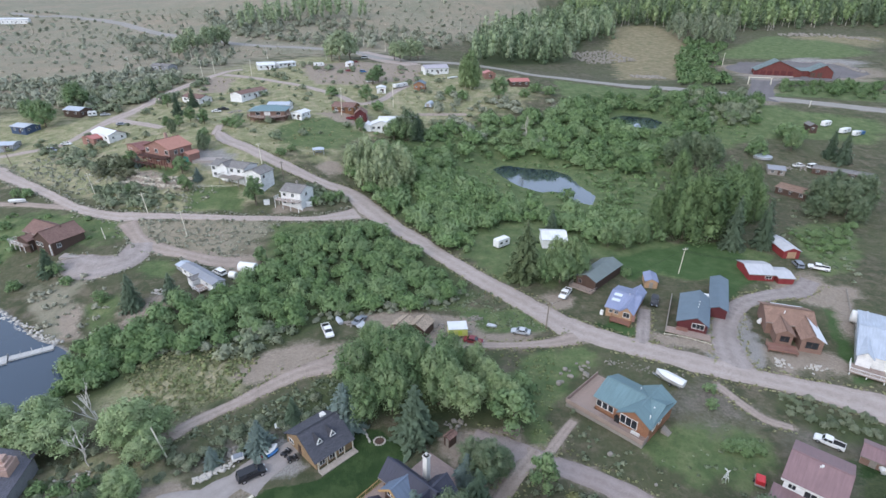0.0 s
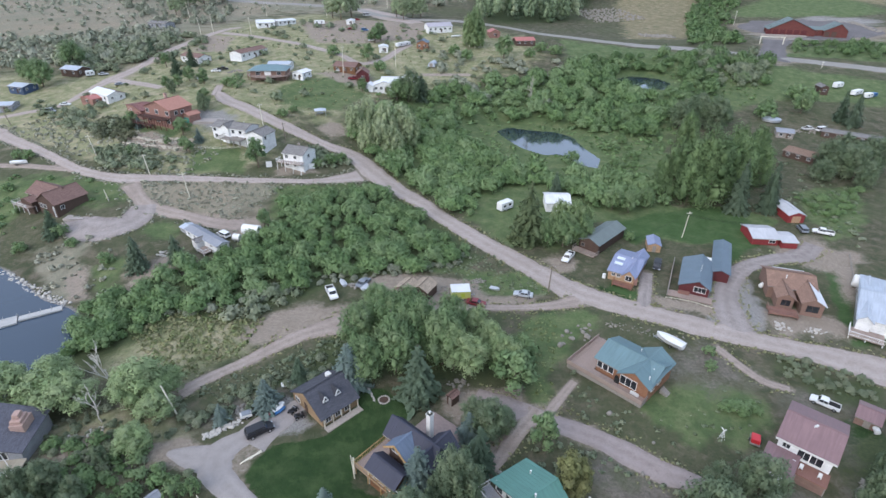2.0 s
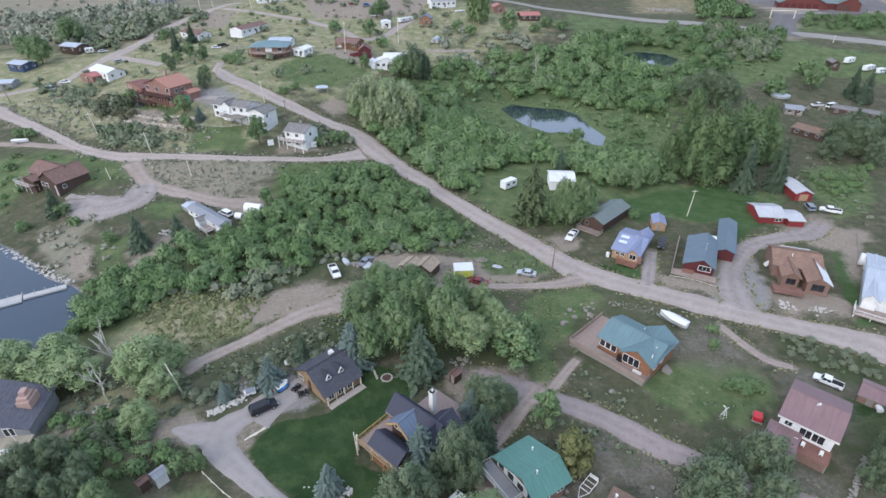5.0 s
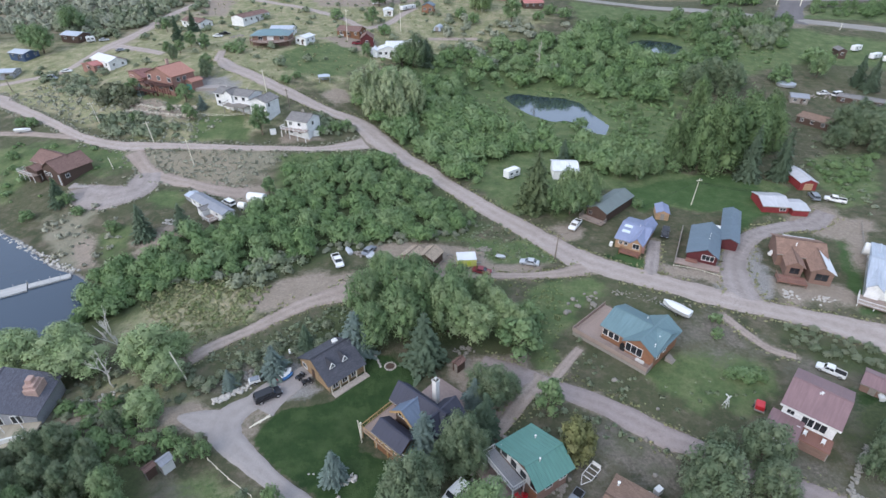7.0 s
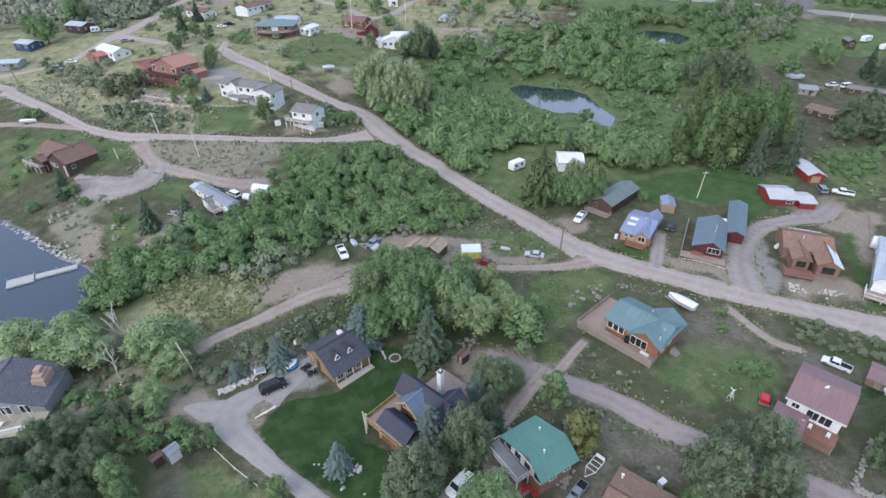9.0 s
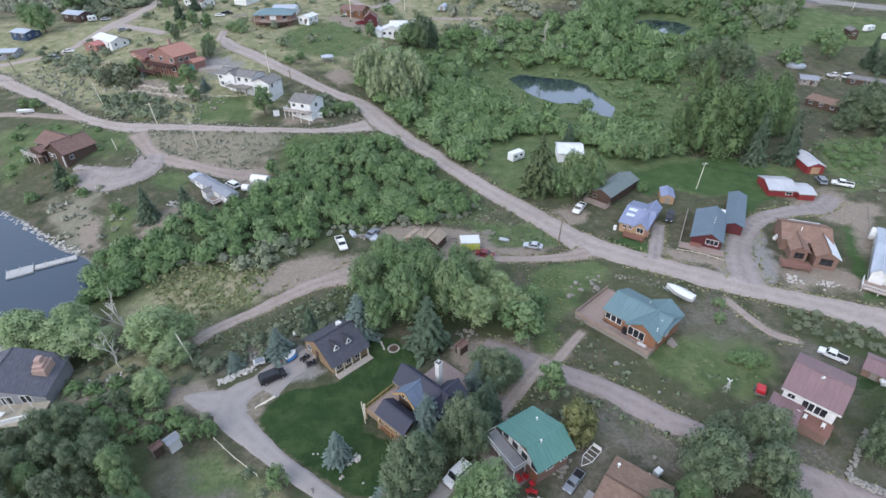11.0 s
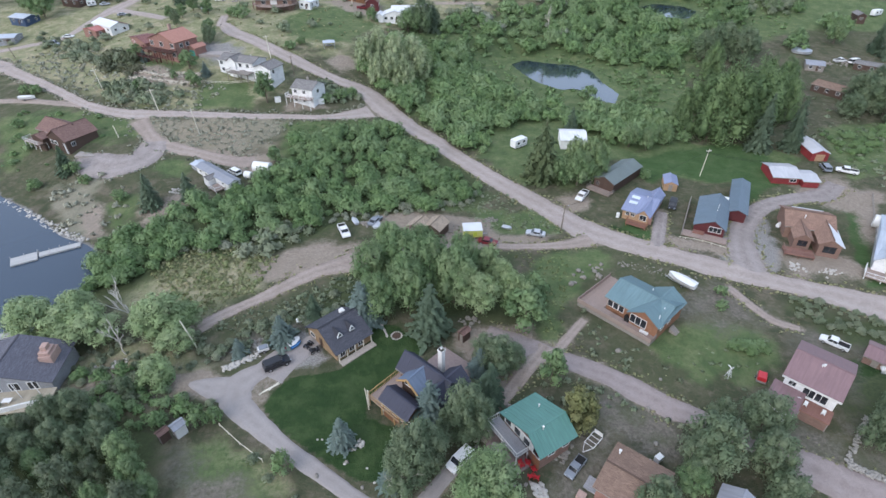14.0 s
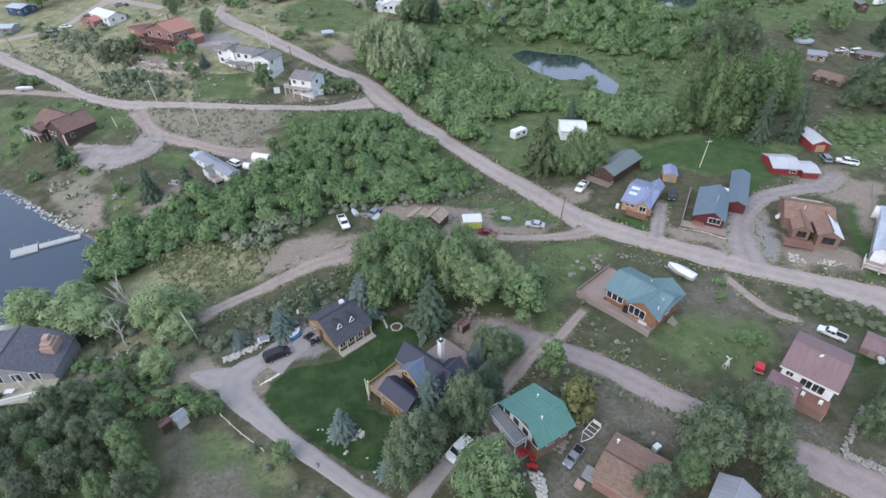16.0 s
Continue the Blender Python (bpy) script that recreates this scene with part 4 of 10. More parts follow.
def crown(lobes, leaves, leaf, g, core=0.72, down=-0.35, inner=0.68):
    """Leaf sprays over a set of lobes (centre, radii), with dark cores that close the inside. Returns quads and core triangles, each with normals."""
    lobes = np.array(lobes, float)
    area = (lobes[:, 3] * lobes[:, 4] * lobes[:, 5]) ** (2 / 3)
    pick = g.choice(len(lobes), leaves, p=area / area.sum())
    d = g.normal(0, 1, (leaves, 3))
    d[:, 2] = np.where(d[:, 2] < down, np.abs(d[:, 2]), d[:, 2])
    d /= np.linalg.norm(d, axis=1)[:, None]
    rad = g.uniform(inner, 1.18, (leaves, 1)) + 0.45 * g.uniform(0, 1, (leaves, 1)) ** 3
    pos = lobes[pick, :3] + d * lobes[pick, 3:] * rad
    # sprays buried inside another lobe are left out
    keep = np.ones(leaves, bool)
    for i, l in enumerate(lobes):
        inside = (((pos - l[:3]) / (l[3:] * 0.72)) ** 2).sum(1) < 1
        keep &= ~(inside & (pick != i))
    v, soft = leaf_quads(pos[keep], d[keep], leaf, g)
    cv, cf = [], []
    for l in lobes:
        jig = g.uniform(0.72, 1.05, (len(ICO_V), 1))
        cf.append(ICO_F + len(ICO_V) * len(cv))
        cv.append(l[:3] + ICO_V * jig * l[3:] * core)
    return v, soft, np.concatenate(cv), np.tile(ICO_V, (len(lobes), 1)), np.concatenate(cf)


def bush_shape(g, leaves=170, leaf=0.3, tall=1.0, lobes=5):
    """A multi-stemmed shrub about 1 m in radius at unit size, standing at z 0."""
    ls = [(0, 0, 0.6 * tall, 0.74, 0.74, 0.72 * tall)]
    for i in range(lobes):
        a = i * 2.4 + g.uniform(-0.35, 0.35)
        up = 1 - 1.05 * (i + 0.5) / lobes + g.uniform(-0.12, 0.12)
        r = math.sqrt(max(0.05, 1 - up * up)) * g.uniform(0.5, 0.72)
        s = g.uniform(0.24, 0.4)
        ls.append((r * math.cos(a), r * math.sin(a), (0.45 + 0.66 * up) * tall, s, s, s * g.uniform(0.95, 1.3) * tall))
    return crown(ls, leaves, leaf, g, 0.72, inner=0.76)


def as_triangles(quads_v, quads_n, core_v, core_n, core_f):
    """One vertex, one triangle and one normal array out of quads and cores."""
    n = len(quads_v) // 4
    q = np.arange(n)[:, None] * 4
    tri = np.concatenate([q + np.array([0, 1, 2]), q + np.array([0, 2, 3])])
    return np.concatenate([quads_v, core_v]), np.concatenate([tri, core_f + len(quads_v)]), np.concatenate([quads_n, core_n])


def scatter(outline, spacing, g, keep=1.0, off_roads=0.0):
    """Uneven but even-handed points inside an outline."""
    p = np.array(outline)
    lo, hi = p.min(0), p.max(0)
    gx, gy = np.meshgrid(np.arange(lo[0], hi[0], spacing), np.arange(lo[1], hi[1], spacing))
    pts = np.column_stack([gx.ravel(), gy.ravel()]) + g.uniform(-0.48, 0.48, (gx.size, 2)) * spacing
    d = edge_distance(pts[:, 0], pts[:, 1], outline)
    pts = pts[(d < 0) & (g.uniform(0, 1, len(pts)) < keep)]
    if off_roads:
        for spec in ROADS:
            line = polyline(spec[4], 3.0)
            pts = pts[dist_to_line(pts[:, 0], pts[:, 1], line) > np.mean(spec[5]) + off_roads]
        for poly, bank in ((LAKE, 0.6), (POND_BIG, 2.5), (POND_SMALL, 3.0)):
            pts = pts[edge_distance(pts[:, 0], pts[:, 1], poly) > bank]
        # low grass alone on the banks of the small pond
        pts = pts[edge_distance(pts[:, 0] + 3.0, pts[:, 1] + 9.0, POND_SMALL) > 5.0]
        pts = pts[edge_distance(pts[:, 0] - 2.0, pts[:, 1] - 5.0, POND_SMALL) > 3.5]
    return pts


def thicket(name, pts, sizes, shapes, mat, label, category, g, sink=0.1, stretch=(0.85, 1.25)):
    """Many shrubs that nobody could count, as one mesh."""
    V, F, T, N, base = [], [], [], [], 0
    zs = land(pts[:, 0], pts[:, 1])
    for (x, y), z, s in zip(pts, zs, sizes):
        v, f, soft = shapes[g.integers(len(shapes))]
        a, k = g.uniform(0, 2 * math.pi), g.uniform(*stretch)
        c, n = math.cos(a) * s, math.sin(a) * s
        w = np.column_stack([v[:, 0] * c - v[:, 1] * n + x, v[:, 0] * n + v[:, 1] * c + y, v[:, 2] * s * k + z - sink])
        V.append(w)
        N.append(np.column_stack([(soft[:, 0] * c - soft[:, 1] * n) / s, (soft[:, 0] * n + soft[:, 1] * c) / s, soft[:, 2]]))
        F.append(f + base)
        T.append(np.full(len(v), g.uniform(0, 1) ** 1.6))
        base += len(v)
    me = quads_mesh(name, np.concatenate(V), np.concatenate(F), mat, np.concatenate(T), np.concatenate(N))
    return tagged(new(name, me), label, category, kind="stuff")


g = np.random.default_rng(5)
WILLOW = [as_triangles(*bush_shape(g, 540, 0.088, 0.95, 12)) for _ in range(7)]
PONDWILLOW = [as_triangles(*bush_shape(g, 500, 0.09, 0.95, 8)) for _ in range(7)]
TUFT = [as_triangles(*bush_shape(g, 15, 0.5, 0.55, 0)) for _ in range(6)]
NEARBUSH = [as_triangles(*bush_shape(g, 340, 0.125, 0.85, 7)) for _ in range(5)]
LOWBUSH = [as_triangles(*bush_shape(g, 110, 0.18, 0.7, 4)) for _ in range(5)]
SAGE = [as_triangles(*bush_shape(g, 26, 0.4, 0.7, 2)) for _ in range(5)]
FARBUSH = [as_triangles(*bush_shape(g, 90, 0.2, 0.9, 4)) for _ in range(5)]


def planted(name, outline, spacing, size, shapes, mat, label, category="shrubs", keep=1.0, seed=1, clear=1.2):
    g = np.random.default_rng(seed)
    spacing, size = spacing * SIZE, size * SIZE
    pts = scatter(outline, spacing, g, keep, clear)
    sizes = size * (0.5 + 1.05 * g.uniform(0, 1, len(pts)) ** 1.3)
    return thicket(name, pts, sizes, shapes, mat, label, category, g)


planted("willow_thicket", [(-70.81, 114.88), (-59.84, 125.73), (-53.39, 129.75), (-49.80, 140.11), (-48.05, 154.41), (-35.41, 163.09), (-19.40, 168.05), (-12.33, 159.92), (0.37, 139.79), (6.70, 132.64), (9.81, 128.47), (4.11, 122.03), (-4.71, 117.96), (-16.32, 117.68), (-31.45, 113.12), (-36.91, 106.30), (-46.74, 102.80), (-58.89, 101.30), (-63.27, 107.20)],
        2.75, 1.9, WILLOW, M_willow, "dense green willow thicket in a hollow", seed=21)
planted("shore_thicket", [(-58.89, 101.30), (-64.44, 96.67), (-67.37, 91.47), (-73.44, 90.52), (-81.40, 88.59), (-88.65, 90.43), (-86.43, 97.91), (-83.91, 103.07), (-83.41, 106.93), (-76.61, 111.00), (-70.81, 114.88), (-63.27, 107.20)],
        2.5, 1.8, WILLOW, M_willow, "green shrubs running down to the lake", seed=22)
planted("roadside_thicket", [(-33.29, 205.63), (-21.21, 189.29), (-6.33, 171.16), (3.94, 156.23), (9.97, 152.00), (13.74, 161.86), (21.89, 176.42), (33.07, 179.45), (40.21, 175.04), (52.51, 158.28), (70.12, 160.07), (78.44, 179.16), (67.50, 182.22), (54.10, 184.93), (38.58, 189.19), (24.05, 199.33), (15.16, 222.82), (9.11, 243.37), (-8.22, 236.65), (-23.10, 241.88), (-32.58, 228.70)],
        3.3, 2.35, PONDWILLOW, M_willow, "dense willow shrubs beside the gravel road", seed=23)
planted("pond_thicket", [(60.78, 305.91), (76.37, 319.28), (111.93, 336.03), (97.79, 293.92), (120.31, 283.20), (123.86, 268.07), (96.90, 239.49), (70.24, 237.68), (52.72, 256.89), (27.58, 254.60), (-2.56, 243.91), (-8.32, 264.60), (24.79, 294.96)],
        4.2, 2.8, PONDWILLOW, M_willow, "willow shrubs round the pond", keep=0.74, seed=24)
planted("pond_edge_shrubs", [(23.68, 190.83), (39.23, 178.52), (58.37, 172.71), (75.33, 190.45), (86.07, 218.69), (80.22, 222.15), (70.20, 198.72), (52.47, 182.48), (34.35, 188.26)],
        2.6, 1.1, LOWBUSH, M_farwillow, "low willow shrubs at the pond edge", keep=0.7, seed=61, clear=0.5)
planted("pond_grass", [(35.07, 247.39), (52.20, 253.56), (98.38, 236.17), (94.51, 205.80), (70.41, 175.48), (56.92, 170.51), (27.05, 183.34)], 2.3, 0.5, TUFT, M_farwillow, "tall grass round the pond", "tall grass", 0.4, 64, 0.5)
planted("creek_thicket", [(152.24, 350.84), (169.14, 356.34), (201.46, 340.25), (190.77, 319.35), (171.65, 329.33), (141.39, 317.36)],
        4.6, 3.0, PONDWILLOW, M_farwillow, "willow shrubs along a creek", keep=0.75, seed=25)
planted("meadow_bushes", [(139.23, 307.49), (151.40, 313.81), (188.37, 314.64), (185.54, 296.67), (164.47, 305.93), (132.11, 281.91)], 6.5, 3.0, PONDWILLOW, M_farwillow, "round shrubs in a meadow", keep=0.6, seed=26)
planted("hall_hedge", [(244.27, 387.18), (316.35, 385.16), (288.67, 347.47), (228.06, 362.09)], 4.6, 2.2, PONDWILLOW, M_farwillow, "low shrubs by the hall lot", keep=0.8, seed=27)
planted("creek_willows", [(253.86, 575.44), (285.75, 552.62), (249.87, 497.41), (210.38, 387.36), (171.41, 380.27), (213.66, 493.95)], 4.6, 2.5, FARBUSH, M_farwillow, "band of shrubs beside a dry field", seed=28)
planted("bank_scrub", [(69.42, 86.44), (75.58, 84.75), (86.00, 78.03), (82.43, 72.57), (73.69, 75.31), (68.33, 79.61)], 1.3, 0.6, NEARBUSH, M_oakbrush, "scrub on the road bank", keep=0.8, seed=29, clear=0.4)
planted("dry_bank_scrub", [(-43.69, 111.24), (-31.98, 108.75), (-33.43, 102.72), (-41.88, 99.51), (-47.43, 96.37), (-47.46, 100.64)], 2.4, 1.5, LOWBUSH, M_oakbrush, "greyish scrub by dry grass", seed=30)
planted("knoll_scrub", [(-126.71, 193.14), (-113.56, 187.24), (-90.03, 180.46), (-86.27, 174.97), (-106.29, 176.87), (-118.09, 181.28)], 2.4, 1.5, LOWBUSH, M_oakbrush, "olive scrub on the knoll", keep=0.8, seed=31)
planted("slope_scrub", [(-185.46, 250.28), (-160.23, 237.77), (-126.03, 218.45), (-115.10, 203.79), (-130.44, 203.20), (-157.64, 219.75)], 3.0, 1.5, LOWBUSH, M_oakbrush, "olive scrub on the slope", keep=0.6, seed=32)
planted("lane_scrub", [(-48.76, 199.17), (-31.75, 195.11), (-30.61, 185.28), (-39.73, 180.62), (-46.65, 187.06)], 2.2, 1.5, LOWBUSH, M_oakbrush, "scrub in the fork of two roads", seed=33, clear=0.8)
planted("hill_brush", [(-297.00, 356.09), (-239.35, 367.14), (-186.49, 398.09), (-163.93, 371.28), (-165.57, 318.28), (-191.42, 306.03), (-221.74, 304.32), (-256.51, 300.97)], 2.7, 1.6, SAGE, M_greybrush, "grey-green brush on the open hill", keep=0.6, seed=34)
planted("upper_brush", [(-346.99, 627.08), (-255.98, 558.50), (-167.73, 486.68), (-147.45, 399.35), (-188.39, 402.48), (-234.46, 447.93)], 5.0, 2.0, FARBUSH, M_greybrush, "grey brush below the highway", keep=0.4, seed=35)
planted("ridge_brush", [(-280.37, 713.26), (-131.49, 650.60), (-5.60, 591.49), (50.09, 563.62), (-4.43, 459.51), (-58.39, 493.47), (-137.33, 518.29), (-195.89, 542.29)], 7.0, 3.0, FARBUSH, M_greybrush, "dark brush on the ridge", keep=0.4, seed=36)
planted("hill_sagebrush", [(-744.85, 850.74), (-261.97, 741.52), (64.87, 747.23), (30.21, 614.18), (-83.98, 501.59), (-140.42, 457.49), (-178.58, 398.04), (-216.75, 352.58), (-263.66, 310.71)], 4.6, 0.62, TUFT, M_palesage, "grey-green sagebrush on a dry hill", "sagebrush", 0.3, 37)
planted("hill_shrubs", [(-744.85, 850.74), (-261.97, 741.52), (64.87, 747.23), (30.21, 614.18), (-83.98, 501.59), (-140.42, 457.49), (-178.58, 398.04), (-216.75, 352.58), (-263.66, 310.71)], 10.0, 1.5, SAGE, M_greybrush, "scattered grey-green shrubs on a dry hill", keep=0.6, seed=63)
planted("bank_sagebrush", [(-100.63, 167.83), (-86.09, 168.85), (-50.67, 168.19), (-55.99, 152.27), (-63.39, 147.91), (-80.03, 151.60), (-91.17, 157.88)], 1.1, 0.4, TUFT, M_sage, "grey-green sagebrush on a road bank", "sagebrush", 0.75, 38, 0.3)
planted("knoll_sagebrush", [(-178.37, 222.07), (-163.17, 238.52), (-121.16, 207.49), (-78.38, 187.30), (-85.82, 173.61), (-108.30, 177.01), (-138.38, 192.62)], 1.5, 0.5, TUFT, M_sage, "grey-green sagebrush on a knoll", "sagebrush", 0.65, 39, 0.3)
planted("shore_sagebrush", [(-114.65, 133.55), (-101.89, 138.86), (-84.90, 126.85), (-81.07, 111.04), (-92.10, 109.75), (-101.51, 116.07)], 1.9, 0.6, SAGE, M_sage, "sagebrush on the shore slope", "sagebrush", 0.5, 40, 0.3)
planted("field_tufts", [(-67.92, 96.14), (-61.17, 103.03), (-49.95, 105.64), (-38.70, 98.86), (-40.71, 86.50), (-47.65, 81.31), (-50.84, 78.01), (-59.99, 84.09)], 0.7, 0.32, TUFT, M_hayleaf, "rough dry grass in a hay field", "tufts", 0.75, 41, 0.3)
planted("lower_tufts", [(22.41, 67.73), (30.90, 65.03), (41.28, 57.87), (36.90, 53.33), (25.24, 57.60)], 1.3, 0.45, SAGE, M_oakbrush, "dry tufts beside the lower road", "tufts", 0.6, 42, 0.3)
planted("east_tufts", [(131.54, 212.73), (152.12, 179.60), (118.29, 127.81), (111.11, 144.29), (122.64, 178.72)], 2.6, 0.6, TUFT, M_oakbrush, "tufts in dry pasture", "tufts", 0.5, 43, 0.5)
planted("verge_tufts", [(10.84, 136.72), (24.07, 116.12), (27.07, 108.30), (12.10, 109.45), (1.10, 118.46)], 1.0, 0.3, TUFT, M_oakbrush, "grass tufts on the verge", "tufts", 0.7, 44, 0.3)

planted("thicket_hem", [(-66.93, 105.67), (-48.55, 104.36), (-33.25, 115.00), (-14.97, 118.81), (4.16, 124.63), (8.90, 129.03), (10.67, 127.30), (5.56, 120.68), (-14.66, 115.48), (-31.79, 111.28), (-46.40, 101.69), (-64.08, 98.99)], 1.7, 0.8, NEARBUSH, M_greybrush, "low greyish shrubs along the thicket's foot", seed=71, clear=0.3)
planted("knoll_dark_brush", [(-138.35, 211.87), (-125.74, 197.71), (-113.90, 194.58), (-120.72, 212.33), (-133.79, 219.32)], 2.3, 1.75, LOWBUSH, M_deepscrub, "dark rounded brush on the knoll", keep=0.85, seed=72, clear=0.6)
planted("knoll_grey_brush", [(-124.86, 191.34), (-116.17, 177.20), (-98.08, 173.90), (-100.41, 185.06), (-112.44, 192.09)], 2.2, 1.5, LOWBUSH, M_oakbrush, "grey-green brush above the cross road", keep=0.85, seed=73, clear=0.6)
planted("meadow_willows", [(83.11, 331.54), (119.40, 348.08), (154.21, 353.58), (161.96, 328.88), (151.00, 291.63), (126.08, 280.26), (104.21, 239.69), (81.84, 215.16), (76.59, 239.89), (66.60, 254.16), (66.02, 287.40)], 4.8, 2.6, PONDWILLOW, M_farwillow, "rounded willow shrubs in wet meadow", keep=0.62, seed=75)
planted("highway_willows", [(155.21, 356.19), (202.18, 346.63), (195.71, 319.25), (175.66, 294.17), (151.02, 302.89)], 4.4, 2.5, PONDWILLOW, M_oakbrush, "dull green willow shrubs beside the highway", keep=0.75, seed=76)
planted("meadow_grass", [(-34.73, 259.05), (29.21, 303.08), (75.75, 312.52), (167.13, 340.87), (174.79, 292.45), (144.01, 253.75), (105.03, 218.82), (65.92, 186.04), (30.17, 204.58), (-1.80, 210.82)], 3.2, 0.85, TUFT, M_willow, "long tussocky meadow grass", "tall grass", 0.55, 77, 0.5)
planted("hollow_brush", [(-2.54, 329.47), (28.15, 332.50), (43.93, 320.71), (66.09, 333.13), (80.11, 317.51), (54.63, 265.29), (26.19, 265.38), (-2.25, 282.39)], 5.0, 2.2, LOWBUSH, M_greybrush, "greyish brush below the village", keep=0.5, seed=78)
planted("lane_brush", [(-222.15, 329.84), (-188.99, 342.16), (-170.73, 367.26), (-140.35, 366.80), (-148.00, 311.10), (-162.55, 290.35), (-201.67, 301.36)], 3.6, 2.2, LOWBUSH, M_oakbrush, "dense grey-green brush beside the hill lane", keep=0.8, seed=79)
planted("shore_weeds", [(-71.29, 69.74), (-62.70, 71.32), (-48.69, 74.04), (-41.76, 68.28), (-45.62, 62.62), (-55.85, 59.61), (-65.13, 61.17)], 1.25, 0.5, NEARBUSH, M_oakbrush, "rough weeds and scrub above the shore", "weeds", 0.6, 80, 0.4)
planted("pasture_brush", [(122.16, 169.48), (150.76, 176.19), (134.18, 151.45), (120.01, 147.39), (119.82, 157.31)], 2.4, 1.0, NEARBUSH, M_willow, "green shrubs and weeds at the pasture edge", keep=0.7, seed=84, clear=0.6)
planted("field_grass", [(-67.92, 96.14), (-61.17, 103.03), (-49.95, 105.64), (-38.70, 98.86), (-40.71, 86.50), (-47.65, 81.31), (-50.84, 78.01), (-59.99, 84.09)], 1.1, 0.42, TUFT, M_fieldgrass, "green grass clumps in a hay field", "tufts", 0.7, 85, 0.3)
planted("slope_weeds", [(-46.37, 75.09), (-35.44, 82.40), (-21.22, 91.67), (-12.52, 94.17), (-17.73, 86.52), (-30.04, 78.85), (-37.22, 73.38)], 0.8, 0.4, TUFT, M_oakbrush, "rank weeds on the bank below the track", "weeds", 0.7, 86, 0.3)
planted("grove_grass", [(14.77, 99.82), (27.51, 102.31), (27.34, 94.71), (21.14, 73.71), (17.97, 73.75), (18.76, 86.88)], 0.9, 0.24, TUFT, M_fieldgrass, "long grass beside the grove", "tall grass", 0.6, 87, 0.3)
planted("verge_grass", [(-54.20, 165.94), (-29.36, 172.93), (-17.65, 169.66), (-5.74, 151.96), (8.93, 129.64), (7.43, 131.11), (-0.45, 140.84), (-13.29, 160.66), (-19.44, 168.48), (-35.52, 163.81), (-48.48, 156.36)], 1.2, 0.34, TUFT, M_farwillow, "long green grass between road and thicket", "tall grass", 0.6, 74, 0.3)

planted("village_bushes", [(-213.39, 242.18), (-159.93, 269.31), (-146.41, 327.35), (-132.96, 379.30), (-87.90, 420.25), (34.14, 373.78), (35.29, 307.53), (-19.55, 266.48), (-44.21, 246.84), (-70.17, 228.34), (-114.02, 247.74), (-164.16, 229.76)], 8.0, 1.6, LOWBUSH, M_oakbrush, "scattered bushes among village houses", keep=0.6, seed=51)
planted("village_weeds", [(-208.00, 235.01), (-162.59, 274.39), (-146.41, 327.35), (-132.96, 379.30), (-87.90, 420.25), (34.14, 373.78), (34.91, 303.58), (-19.11, 259.20), (-35.35, 218.58), (-67.29, 216.98), (-110.70, 239.45), (-159.68, 222.47)], 3.0, 0.4, TUFT, M_hayleaf, "weeds and tall grass round the houses", "weeds", 0.4, 52, 0.5)
planted("hillfoot_bushes", [(-156.41, 179.92), (-130.33, 173.69), (-101.79, 166.15), (-97.92, 152.89), (-113.71, 138.24), (-135.02, 144.28)], 3.4, 0.9, LOWBUSH, M_willow, "bushes and weeds below the cross road", keep=0.35, seed=53)
planted("lower_weeds", [(24.03, 76.63), (28.46, 71.97), (40.26, 69.23), (53.76, 76.92), (64.89, 77.17), (59.13, 65.50), (50.70, 57.97), (30.90, 65.03)], 1.6, 0.32, TUFT, M_oakbrush, "weeds in the mown field", "weeds", 0.3, 54, 0.4)
planted("cabin_weeds", [(10.48, 72.10), (14.24, 67.82), (21.92, 65.03), (27.40, 58.79), (24.24, 53.15), (18.84, 53.13), (16.21, 59.99), (10.81, 63.82)], 1.5, 0.6, SAGE, M_oakbrush, "weeds between lane and cabin", "weeds", 0.5, 55, 0.3)
planted("bank_bushes", [(-45.80, 68.52), (-39.96, 73.02), (-32.74, 78.62), (-26.83, 82.85), (-22.77, 86.39), (-20.79, 81.23), (-25.56, 76.36), (-33.82, 70.23), (-41.28, 64.53)], 1.6, 0.85, NEARBUSH, M_oakbrush, "bushes on the bank above the driveway", keep=0.9, seed=56, clear=0.5)
planted("drive_bushes", [(-43.80, 58.21), (-38.20, 57.14), (-35.28, 52.68), (-29.27, 47.64), (-22.21, 43.14), (-14.95, 39.02), (-21.05, 38.15), (-29.28, 44.81), (-38.10, 50.54)], 2.2, 0.9, NEARBUSH, M_oakbrush, "bushes along the driveway edge", keep=0.5, seed=57, clear=0.6)
planted("shore_bushes", [(-62.31, 58.03), (-64.65, 62.72), (-57.27, 64.30), (-46.21, 61.83), (-41.97, 55.92), (-45.18, 52.57), (-50.46, 50.41), (-56.85, 52.40)], 1.7, 1.05, NEARBUSH, M_willow, "green bushes by the path", keep=0.75, seed=58, clear=0.6)
planted("path_scrub", [(-66.16, 64.29), (-62.77, 66.74), (-53.73, 65.38), (-45.64, 62.86), (-42.86, 58.23), (-50.54, 56.34), (-60.83, 57.99)], 1.5, 0.7, NEARBUSH, M_oakbrush, "olive scrub beside the shore path", keep=0.6, seed=62, clear=0.5)
planted("lake_house_bushes", [(-76.93, 55.55), (-67.29, 54.44), (-61.46, 57.40), (-55.33, 52.95), (-62.19, 47.81), (-72.55, 48.81)], 1.8, 1.1, NEARBUSH, M_darkleaf, "dark bushes below the lakeside house", keep=0.85, seed=65, clear=0.5)
